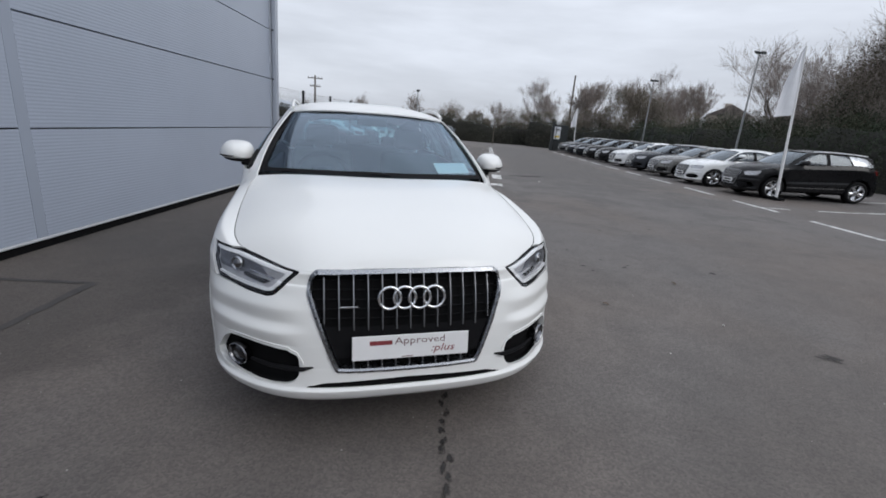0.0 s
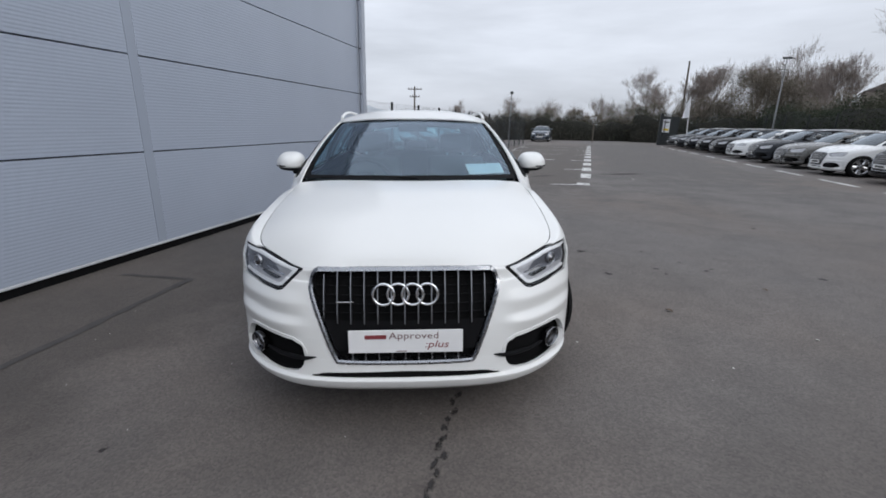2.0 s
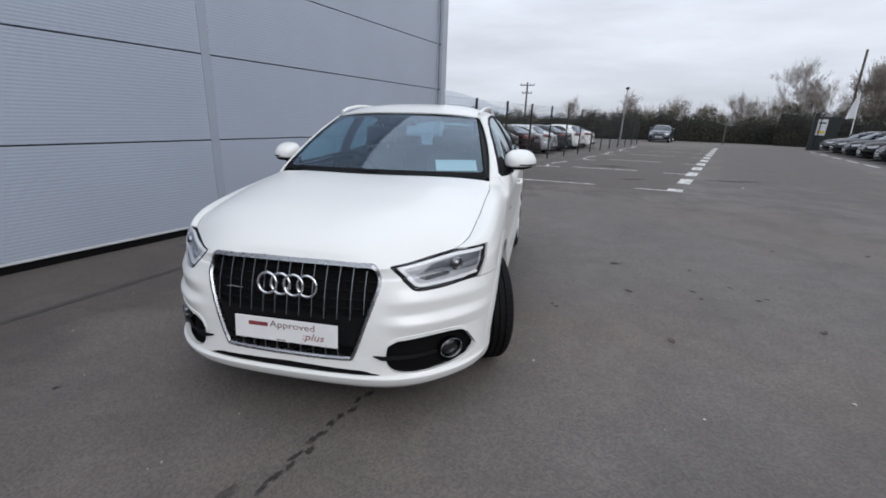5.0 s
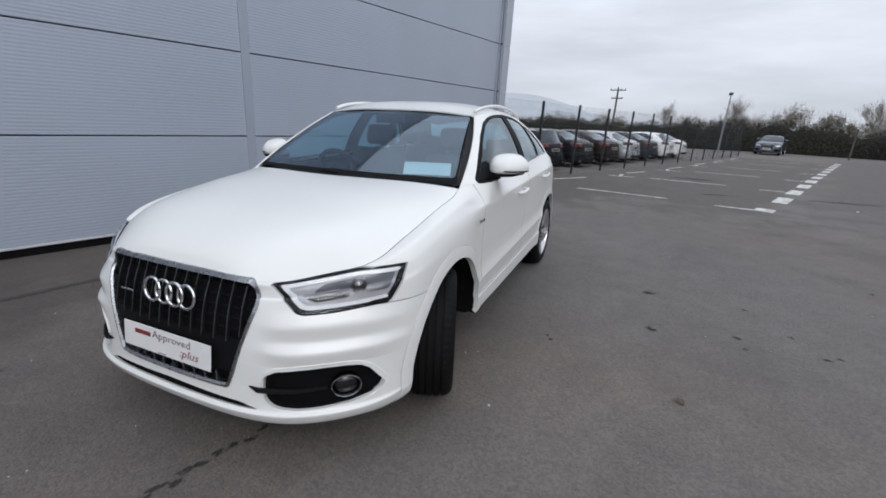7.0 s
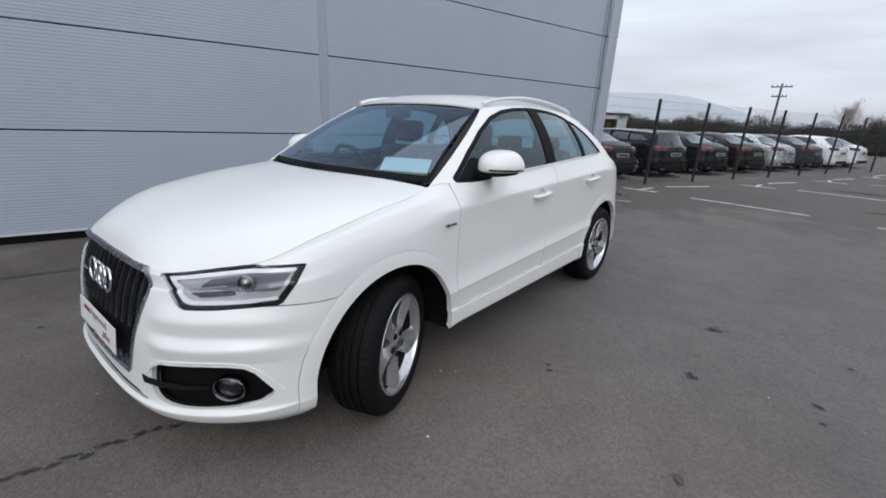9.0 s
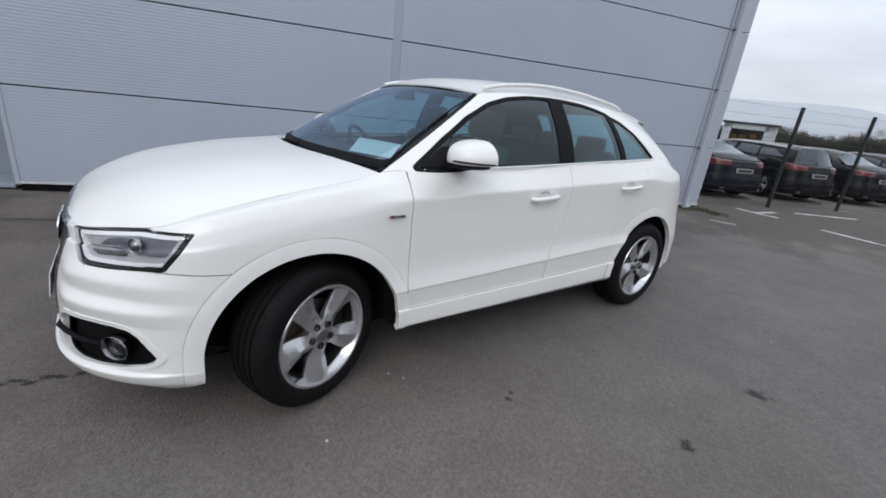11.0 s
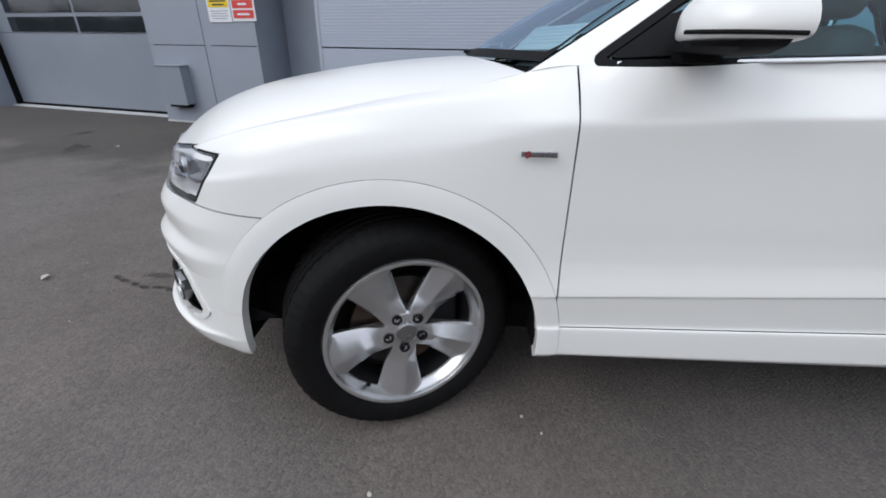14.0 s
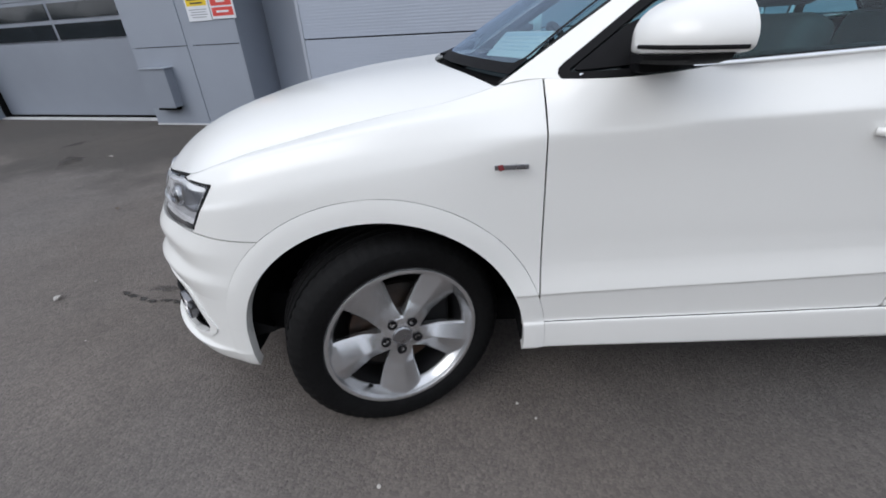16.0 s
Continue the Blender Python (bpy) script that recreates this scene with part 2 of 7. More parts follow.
M_LAMP_DARK = material("lamp_bezel", (0.46, 0.46, 0.48), 0.30, metal=0.25, vary=0.1, scale=20)
M_DRL = material("light_guide", (0.82, 0.82, 0.83), 0.2, vary=0.04, scale=30)
M_LAMP_SHADE = material("lamp_shade", (0.13, 0.135, 0.155), 0.3, metal=0.3, vary=0.1, scale=20)
M_INTERIOR = material("interior_trim", (0.022, 0.022, 0.024), 0.75, spec=0.3, vary=0.12, scale=14, bump=0.0008, bump_scale=300)
M_LINING = material("headlining_cloth", (0.11, 0.11, 0.115), 0.9, vary=0.06, scale=9, fine=0.1, fine_scale=240)
M_LEATHER = material("seat_leather", (0.05, 0.048, 0.047), 0.55, vary=0.12, scale=10, bump=0.0008, bump_scale=220)
M_PAPER = material("paper", (0.84, 0.84, 0.83), 0.7, vary=0.02, scale=10)
M_BLUE = material("blue_print", (0.66, 0.72, 0.78), 0.7, vary=0.03, scale=10)
M_PLATE = material("white_plate", (0.74, 0.74, 0.74), 0.4, vary=0.03, scale=14)
M_TEXT_RED = material("maroon_print", (0.20, 0.03, 0.035), 0.5, vary=0.05, scale=40)
M_TEXT_GREY = material("grey_print", (0.17, 0.10, 0.10), 0.5, vary=0.05, scale=40)
M_RED = material("red_lens", (0.11, 0.005, 0.005), 0.22, coat=0.4, vary=0.08, scale=20)
M_GALV_DARK = material("dark_clip", (0.10, 0.105, 0.115), 0.5, metal=0.4, vary=0.15, scale=18)


# ---- mesh helpers ----
def mesh_ob(name, verts, faces, mat, parent=None, label="", smooth=True, angle=None):
    me = bpy.data.meshes.new(name)
    me.from_pydata([tuple(map(float, v)) for v in verts], [], [tuple(int(i) for i in f) for f in faces])
    me.validate()
    if smooth:
        me.shade_smooth()
        if angle:
            me.set_sharp_from_angle(angle=radians(angle))
    for one in mat if isinstance(mat, (list, tuple)) else [mat]:
        me.materials.append(one)
    ob = new(name, me)
    if parent is not None:
        ob.parent = parent
    if label:
        tagged(ob, label=label)
    return ob


def part(name, bm, mat, parent, label="", smooth=False, angle=35):
    """Links a bmesh as one mesh object under a thing or a part."""
    bmesh.ops.recalc_face_normals(bm, faces=bm.faces)
    me = bpy.data.meshes.new(name)
    bm.to_mesh(me)
    bm.free()
    if smooth:
        me.shade_smooth()
        me.set_sharp_from_angle(angle=radians(angle))
    me.materials.append(mat)
    ob = new(name, me)
    if parent is not None:
        ob.parent = parent
    if label:
        tagged(ob, label=label)
    return ob


def empty(name, m, label, category, group="", kind=""):
    ob = new(name)
    ob.empty_display_size = 0.1
    ob.matrix_world = m
    return tagged(ob, label, category, group, kind)


def bm_box(size, at=(0, 0, 0), bevel=0.0, turn=None, bm=None, segments=2):
    """A box with rounded edges, added to bm."""
    made = bmesh.new()
    bmesh.ops.create_cube(made, size=1.0)
    bmesh.ops.scale(made, vec=size, verts=made.verts)
    if bevel:
        bmesh.ops.bevel(made, geom=made.edges, offset=bevel, segments=segments, profile=0.5, affect="EDGES")
    m = Matrix.Translation(at) @ (turn or Matrix())
    bmesh.ops.transform(made, matrix=m, verts=made.verts)
    if bm is None:
        return made
    me = bpy.data.meshes.new("tmp")
    made.to_mesh(me)
    made.free()
    bm.from_mesh(me)
    bpy.data.meshes.remove(me)
    return bm


def bm_tube(points, radius, sides=8, bm=None, cap=True, close=False):
    """A round bar along points; radius may be a list."""
    bm = bm or bmesh.new()
    pts = [Vector(p) for p in points]
    rad = list(radius) if hasattr(radius, "__len__") else [radius] * len(pts)
    rings, side = [], None
    count = len(pts)
    for i, p in enumerate(pts):
        a = pts[(i - 1) % count] if (close or i) else pts[i]
        b = pts[(i + 1) % count] if (close or i < count - 1) else pts[i]
        d = (b - a).normalized()
        if side is None:
            side = d.orthogonal().normalized()
        side = (side - d * side.dot(d)).normalized()
        up = d.cross(side)
        rings.append([bm.verts.new(p + rad[i] * (math.cos(k * math.tau / sides) * side + math.sin(k * math.tau / sides) * up)) for k in range(sides)])
    for i in range(count if close else count - 1):
        r, s = rings[i], rings[(i + 1) % count]
        for k in range(sides):
            bm.faces.new((r[k], r[(k + 1) % sides], s[(k + 1) % sides], s[k]))
    if cap and not close:
        bm.faces.new(rings[0][::-1])
        bm.faces.new(rings[-1])
    return bm


def lathe(profile, sides=48, axis="x"):
    """Turns a profile of (across, radius) about the axis; a closed ring if its ends meet."""
    verts, faces = [], []
    n = len(profile)
    for k in range(sides):
        a = k * math.tau / sides
        for w, r in profile:
            p = (w, r * math.cos(a), r * math.sin(a)) if axis == "x" else (r * math.cos(a), r * math.sin(a), w)
            verts.append(p)
    for k in range(sides):
        for i in range(n - 1):
            a, b = k * n + i, ((k + 1) % sides) * n + i
            faces.append((a, b, b + 1, a + 1))
    return verts, faces


def spline(ts, pts):
    """A natural cubic spline through pts at ts; returns a function of an array."""
    t, y = np.asarray(ts, float), np.asarray(pts, float)
    y = y[:, None] if y.ndim == 1 else y
    n, h = len(t), np.diff(t)
    a, r = np.eye(n), np.zeros((n, y.shape[1]))
    for i in range(1, n - 1):
        a[i, i - 1], a[i, i], a[i, i + 1] = h[i - 1], 2 * (h[i - 1] + h[i]), h[i]
        r[i] = 6 * ((y[i + 1] - y[i]) / h[i] - (y[i] - y[i - 1]) / h[i - 1])
    m = np.linalg.solve(a, r)

    def f(x):
        x = np.atleast_1d(np.asarray(x, float))
        k = np.clip(np.searchsorted(t, x) - 1, 0, n - 2)
        d, e = (x - t[k])[:, None], (t[k + 1] - x)[:, None]
        hk = h[k][:, None]
        v = m[k] * e**3 / (6 * hk) + m[k + 1] * d**3 / (6 * hk) + (y[k] / hk - m[k] * hk / 6) * e + (y[k + 1] / hk - m[k + 1] * hk / 6) * d
        return v if v.shape[1] > 1 else v[:, 0]

    return f


def monotone(xs, ys):
    """A cubic through (xs, ys) that doesn't overshoot."""
    x, y = np.asarray(xs, float), np.asarray(ys, float)
    h, d = np.diff(x), np.diff(y) / np.diff(x)
    g = np.zeros_like(y)
    g[0], g[-1] = d[0], d[-1]
    for i in range(1, len(x) - 1):
        if d[i - 1] * d[i] > 0:
            w1, w2 = 2 * h[i] + h[i - 1], h[i] + 2 * h[i - 1]
            g[i] = (w1 + w2) / (w1 / d[i - 1] + w2 / d[i])

    def f(v):
        v = np.asarray(v, float)
        k = np.clip(np.searchsorted(x, v) - 1, 0, len(x) - 2)
        s = np.clip((v - x[k]) / h[k], 0, 1)
        return y[k] * (1 + 2 * s) * (1 - s) ** 2 + h[k] * g[k] * s * (1 - s) ** 2 + y[k + 1] * s * s * (3 - 2 * s) + h[k] * g[k + 1] * s * s * (s - 1)

    return f


def smooth01(x, a, b):
    s = np.clip((np.asarray(x, float) - a) / (b - a), 0, 1)
    return s * s * (3 - 2 * s)


def grid_faces(rows, cols, flip=False):
    idx = np.arange(rows * cols).reshape(rows, cols)
    q = np.stack([idx[:-1, :-1], idx[:-1, 1:], idx[1:, 1:], idx[1:, :-1]], -1).reshape(-1, 4)
    return (q[:, ::-1] if flip else q).tolist()


def poly_dist(poly, x, z, round_by=0.0):
    """Signed distance of points to a polygon, negative inside; round_by swells and rounds its corners."""
    p, q = np.asarray(poly, float), np.stack([x, z], -1)
    best, inside = np.full(len(q), 1e9), np.zeros(len(q), bool)
    for a, b in zip(p, np.roll(p, -1, 0)):
        e, w = b - a, q - a
        k = np.clip((w @ e) / (e @ e), 0, 1)
        best = np.minimum(best, np.linalg.norm(w - k[:, None] * e, axis=1))
        cross = (a[1] > q[:, 1]) != (b[1] > q[:, 1])
        with np.errstate(divide="ignore", invalid="ignore"):
            at = a[0] + (q[:, 1] - a[1]) / (b[1] - a[1]) * e[0]
        inside ^= cross & (q[:, 0] < at)
    return np.where(inside, -best, best) - round_by


def clip(mesh, field):
    """The piece of a mesh (vertices, faces) where the field over its vertices is negative, cut sharply along zero."""
    verts, faces = mesh
    v = np.asarray(verts, float)
    d = np.asarray(field(v), float)
    d = np.where(np.abs(d) < 1e-7, 1e-7, d)
    out, keep, cut, done = [], {}, {}, []

    def vert(i):
        if i not in keep:
            keep[i] = len(out)
            out.append(v[i])
        return keep[i]

    def edge(i, j):
        key = (i, j) if i < j else (j, i)
        if key not in cut:
            s = d[i] / (d[i] - d[j])
            cut[key] = len(out)
            out.append(v[i] + s * (v[j] - v[i]))
        return cut[key]

    for f in faces:
        ds = [d[i] for i in f]
        if max(ds) < 0:
            done.append([vert(i) for i in f])
        elif min(ds) < 0:
            ring = []
            for i, j in zip(f, (*f[1:], f[0])):
                if d[i] < 0:
                    ring.append(vert(i))
                if (d[i] < 0) != (d[j] < 0):
                    ring.append(edge(i, j))
            if len(ring) >= 3:
                done.append(ring)
    return np.array(out).reshape(-1, 3), done


def folded(mesh, depth):
    """Adds an inward flange along the open border of a piece, so that it has an edge with thickness."""
    v, faces = mesh
    v = np.asarray(v, float)
    if not len(v):
        return v, faces
    normal = np.zeros_like(v)
    count = {}
    for f in faces:
        a, b, c = v[f[0]], v[f[1]], v[f[2]]
        nn = np.cross(b - a, c - a)
        if len(f) > 3:
            nn = nn + np.cross(c - a, v[f[3]] - a)
        for i in f:
            normal[i] += nn
        for i, j in zip(f, (*f[1:], f[0])):
            count[(i, j)] = 1
    normal /= np.maximum(np.linalg.norm(normal, axis=1, keepdims=True), 1e-12)
    extra, at, more = [], {}, []

    def low(i):
        if i not in at:
            at[i] = len(v) + len(extra)
            extra.append(v[i] - depth * normal[i])
        return at[i]

    twin = {}

    def top(i):
        if i not in twin:
            twin[i] = len(v) + len(extra)
            extra.append(v[i].copy())
        return twin[i]

    for (i, j) in count:
        if (j, i) not in count:
            more.append((top(j), top(i), low(i), low(j)))
    return (np.concatenate([v, np.array(extra)]) if extra else v), [*faces, *more]


def mirrored(mesh):
    v, faces = mesh
    w = np.asarray(v, float).copy().reshape(-1, 3)
    w[:, 0] *= -1
    return w, [list(f)[::-1] for f in faces]


def joined(*meshes):
    vs, fs, n = [], [], 0
    for v, f in meshes:
        vs.append(np.asarray(v, float).reshape(-1, 3))
        fs += [[i + n for i in face] for face in f]
        n += len(vs[-1])
    return np.concatenate(vs), fs


# ---- cars ----
AX_F, AX_R, HUB_Z, ARCH, RING = 0.945, 3.545, 0.345, 0.411, 0.475
OUTLINE = [(0, 0), (0.2, 0.004), (0.4, 0.022), (0.5, 0.045), (0.6, 0.088), (0.705, 0.163), (0.806, 0.27), (0.861, 0.36), (0.895, 0.47), (0.911, 0.6),
           (0.917, 0.8), (0.918, 1.0), (0.914, 1.2), (0.909, 1.3), (0.909, 1.36), (0.909, 1.42), (0.912, 1.8), (0.915, 2.45), (0.918, 3.0),
           (0.918, 3.5), (0.905, 3.83), (0.862, 4.06), (0.77, 4.22), (0.6, 4.31), (0.3, 4.345), (0, 4.35)]
TOPLINE = [(0, 0.118, 0.832), (0.2, 0.119, 0.830), (0.385, 0.126, 0.820), (0.475, 0.157, 0.815), (0.565, 0.225, 0.826), (0.655, 0.31, 0.844),
           (0.735, 0.395, 0.862), (0.768, 0.47, 0.886), (0.780, 0.56, 0.915), (0.786, 0.67, 0.942), (0.790, 0.83, 0.978), (0.790, 1.0, 1.010),
           (0.786, 1.18, 1.040), (0.770, 1.275, 1.064), (0.782, 1.335, 1.080), (0.832, 1.415, 1.083), (0.846, 1.8, 1.098), (0.850, 2.45, 1.125),
           (0.842, 3.0, 1.150), (0.828, 3.5, 1.172), (0.812, 3.70, 1.150), (0.770, 3.93, 1.090), (0.69, 4.09, 1.050), (0.55, 4.19, 1.030),
           (0.25, 4.235, 1.03), (0, 4.245, 1.03)]
LEVELS = [0.215, 0.258, 0.303, 0.319, 0.394, 0.410, 0.498, 0.509, 0.56, 0.60, 0.66, 0.715]
OFF_FRONT = [0.075, 0.022, 0.001, 0.017, 0.026, 0.028, 0.032, 0.030, 0.020, 0.046, 0.042, 0.072, 0.086, 0.095, 0.100]
OFF_NOSE = [0.075, 0.022, 0.001, 0.016, 0.024, 0.026, 0.030, 0.031, 0.036, 0.043, 0.056, 0.072, 0.086, 0.095, 0.100]
OFF_FENDER = [0.050, 0.022, 0.012, 0.009, 0.006, 0.004, 0.0, 0.0, 0.0, 0.0, 0.002, 0.005, 0.011, 0.019, 0.036]
OFF_DOOR = [0.14, 0.07, 0.014, 0.009, 0.007, 0.015, 0.004, 0.000, 0.011, 0.016, 0.017, 0.015, 0.011, 0.005, 0.008]
OFF_TAIL = [0.10, 0.04, 0.012, 0.006, 0.004, 0.004, 0.002, 0.003, 0.006, 0.014, 0.022, 0.032, 0.046, 0.060, 0.068]
SHOULDER = monotone([0, 0.15, 0.4, 0.76, 1.4, 1.67, 2.3, 3.09, 3.55, 3.9, 4.4], [0.78, 0.79, 0.838, 0.912, 0.972, 0.984, 1.004, 1.036, 1.052, 1.030, 0.985])
BONNET_MID = monotone([0.118, 0.14, 0.20, 0.30, 0.45, 0.62, 0.85, 1.1, 1.3], [0.832, 0.864, 0.910, 0.958, 1.006, 1.040, 1.074, 1.096, 1.108])
HANDLES = [(2.271, 0.948), (3.131, 0.992)]
BONNET_END, SCREEN_TOP = 1.10, 1.86
GRILLE = [(-0.385, 0.824), (0.385, 0.824), (0.408, 0.815), (0.422, 0.797), (0.436, 0.745), (0.428, 0.70), (0.328, 0.400), (0.305, 0.386), (-0.305, 0.386), (-0.328, 0.400),
          (-0.428, 0.70), (-0.436, 0.745), (-0.422, 0.797), (-0.408, 0.815)]
LAMP = [(0.469, 0.811), (0.56, 0.826), (0.655, 0.843), (0.735, 0.857), (0.80, 0.860), (0.96, 0.862), (0.96, 0.724), (0.84, 0.722), (0.70, 0.706), (0.60, 0.703), (0.572, 0.712)]
FOG = [(0.480, 0.478), (0.65, 0.496), (0.765, 0.492), (0.802, 0.468), (0.834, 0.405), (0.848, 0.372), (0.80, 0.334), (0.62, 0.318), (0.51, 0.330), (0.478, 0.362), (0.47, 0.40)]


def rounded(poly, times=2):
    """Cuts the corners of a polygon again and again."""
    for _ in range(times):
        cut = []
        for (ax, az), (bx, bz) in zip(poly, poly[1:] + poly[:1]):
            cut += [(0.75 * ax + 0.25 * bx, 0.75 * az + 0.25 * bz), (0.25 * ax + 0.75 * bx, 0.25 * az + 0.75 * bz)]
        poly = cut
    return poly


GRILLE, FOG = rounded(GRILLE), rounded(FOG, 1)
STYLES = {
    "suv": dict(roof=([1.86, 2.1, 2.5, 3.0, 3.4, 3.72], [1.503, 1.563, 1.584, 1.576, 1.548, 1.508]),
                edge=[(0.600, 1.95, 1.472), (0.622, 2.2, 1.497), (0.630, 2.5, 1.506), (0.620, 2.85, 1.499), (0.592, 3.2, 1.480), (0.570, 3.42, 1.456), (0.548, 3.62, 1.424)],
                tail=4.09, panes=[
                    [(1.44, 1.096), (1.62, 1.222), (1.80, 1.333), (1.97, 1.413), (2.12, 1.454), (2.28, 1.475), (2.455, 1.483), (2.44, 1.132)],
                    [(2.565, 1.137), (2.58, 1.483), (2.78, 1.475), (2.92, 1.459), (3.03, 1.440), (3.075, 1.156)],
                    [(3.125, 1.158), (3.085, 1.418), (3.18, 1.392), (3.30, 1.325), (3.465, 1.178)]]),
    "estate": dict(roof=([1.86, 2.1, 2.5, 3.1, 3.7, 4.05], [1.503, 1.556, 1.568, 1.555, 1.520, 1.48]),
                   edge=[(0.600, 1.95, 1.472), (0.622, 2.2, 1.490), (0.630, 2.5, 1.496), (0.620, 3.0, 1.482), (0.590, 3.5, 1.455), (0.56, 3.8, 1.43), (0.53, 4.0, 1.40)],
                   tail=4.09, panes=[
                       [(1.44, 1.100), (1.80, 1.31), (2.02, 1.415), (2.28, 1.450), (2.455, 1.455), (2.44, 1.140)],
                       [(2.55, 1.140), (2.57, 1.452), (2.9, 1.44), (3.13, 1.425), (3.22, 1.163)],
                       [(3.28, 1.168), (3.19, 1.41), (3.55, 1.385), (3.88, 1.195)]]),
    "saloon": dict(roof=([1.86, 2.1, 2.5, 2.9, 3.2, 3.35], [1.503, 1.556, 1.566, 1.540, 1.495, 1.46]),
                   edge=[(0.600, 1.95, 1.472), (0.622, 2.2, 1.490), (0.625, 2.5, 1.492), (0.60, 2.85, 1.470), (0.57, 3.1, 1.435), (0.545, 3.25, 1.405), (0.53, 3.35, 1.38)],
                   tail=3.85, panes=[
                       [(1.44, 1.100), (1.80, 1.31), (2.02, 1.415), (2.28, 1.450), (2.455, 1.452), (2.44, 1.140)],
                       [(2.55, 1.140), (2.57, 1.448), (2.8, 1.43), (3.0, 1.39), (3.12, 1.345), (3.17, 1.163)],
                       [(3.22, 1.168), (3.18, 1.31), (3.32, 1.24), (3.45, 1.175)]]),
}


def shell_grid(n_round, n_up, sink=0.0):
    """The left half of the body's side band, from the sill to the bonnet and belt line, as rows of points from nose to tail."""
    out, top = np.array(OUTLINE, float), np.array(TOPLINE, float)
    run = np.r_[0, np.cumsum(np.hypot(*np.diff(out, axis=0).T))]
    fo, ft = spline(run, out), spline(run, top)
    base = np.linspace(0, 1, n_round)
    s = run[-1] * base
    p, t = fo(s), ft(s)
    p[0, 0] = p[-1, 0] = t[0, 0] = t[-1, 0] = 0
    d = np.gradient(p, axis=0)
    d /= np.linalg.norm(d, axis=1, keepdims=True)
    nrm = np.stack([d[:, 1], -d[:, 0]], -1)
    y = p[:, 1]
    wf = 1 - smooth01(s, 0.80, 1.22)
    wr = smooth01(y, 3.62, 4.15)
    wd = smooth01(y, 1.02, 1.52) * (1 - smooth01(y, 3.25, 3.85))
    wn = (1 - smooth01(s, 0.43, 0.60))[:, None]
    off = (wf[:, None] * (wn * np.array(OFF_NOSE) + (1 - wn) * np.array(OFF_FRONT)) + wr[:, None] * np.array(OFF_TAIL) + wd[:, None] * np.array(OFF_DOOR)
           + (1 - wf - wr - wd)[:, None] * np.array(OFF_FENDER)) + sink
    zs = SHOULDER(y)
    low = np.tile(LEVELS, (n_round, 1))
    climb = wd * np.clip(y - 1.4, 0, 1.9)
    low = low + climb[:, None] * np.array([0, 0, 0.008, 0.014, 0.020, 0.020, 0.040, 0.040, 0.034, 0.024, 0.010, 0.0])
    z = np.concatenate([low, (0.715 + 0.55 * (zs - 0.715))[:, None], (zs - 0.024 - 0.023 * np.clip(1 - wd - wf, 0, 1))[:, None], zs[:, None]], 1)
    xy = p[:, None, :] - off[:, :, None] * nrm[:, None, :]
    ctrl = np.concatenate([xy, z[:, :, None]], 2)
    crease, edge = ctrl[:, -1], t - np.array([0, 0, sink])
    edge = edge - np.concatenate([sink * nrm, np.zeros((n_round, 1))], 1)
    mid = 0.5 * (crease + edge)
    lift = np.linalg.norm(edge - crease, axis=1)[:, None] * (0.19 * (1 - wd) * (1 - 0.6 * smooth01(y, 3.0, 3.5)))[:, None]
    mid = mid + lift * np.concatenate([0.6 * nrm, np.full((n_round, 1), 0.8)], 1)
    ctrl = np.concatenate([ctrl, mid[:, None], edge[:, None]], 1)
    k = ctrl.shape[1]
    f = monotone_rows(ctrl, np.linspace(0, k - 1, n_up))
    f[0, :, 0] = f[-1, :, 0] = 0
    return f


def monotone_rows(ctrl, where):
    """Catmull-Rom through the control points of every row, kept tight so that creases stay."""
    k = ctrl.shape[1]
    i = np.clip(where.astype(int), 0, k - 2)
    u = (where - i)[None, :, None]
    a, b = ctrl[:, i], ctrl[:, i + 1]
    ta = 0.30 * (ctrl[:, i + 1] - ctrl[:, np.maximum(i - 1, 0)])
    tb = 0.30 * (ctrl[:, np.minimum(i + 2, k - 1)] - ctrl[:, i])
    return a * (1 + 2 * u) * (1 - u) ** 2 + ta * u * (1 - u) ** 2 + b * u * u * (3 - 2 * u) + tb * u * u * (u - 1)


def bonnet_grid(rows, cols):
    top = np.array(TOPLINE[:14], float)
    run = np.r_[0, np.cumsum(np.linalg.norm(np.diff(top, axis=0), axis=1))]
    e = spline(run, top)(np.linspace(0, 1, rows) * run[-1])
    e[0] = (0.30, 0.118, 0.828)
    e = e[np.r_[True, e[1:, 0] > 0.33]]
    e[1:, 0] -= 0.004
    cols_u = np.linspace(-1, 1, cols)
    g = []
    for x, y, z in e:
        yc = 0.118 + (y - 0.118) * (BONNET_END - 0.118) / (1.275 - 0.118)
        ys = yc + (y - yc) * np.abs(cols_u) ** 2.2
        zc = BONNET_MID(ys)
        full = BONNET_MID(y)
        zz = zc - (full - z) * np.abs(cols_u) ** 3.8
        g.append(np.stack([x * cols_u, ys, zz], -1))
    return np.array(g)


def glass_rows(base, top, rows, cols, bulge):
    """A curved pane between two half-width edge curves: (x, y_mid, y_edge, z_mid, z_edge)."""
    u = np.linspace(-1, 1, cols)
    g = []
    for r in np.linspace(0, 1, rows):
        x, ym, ye, zm, ze = (1 - r) * np.array(base) + r * np.array(top)
        lift = bulge * 4 * r * (1 - r)
        g.append(np.stack([x * u, ym + (ye - ym) * u**2 - lift * 0.4, zm + (ze - zm) * u**2 + lift], -1))
    return np.array(g)


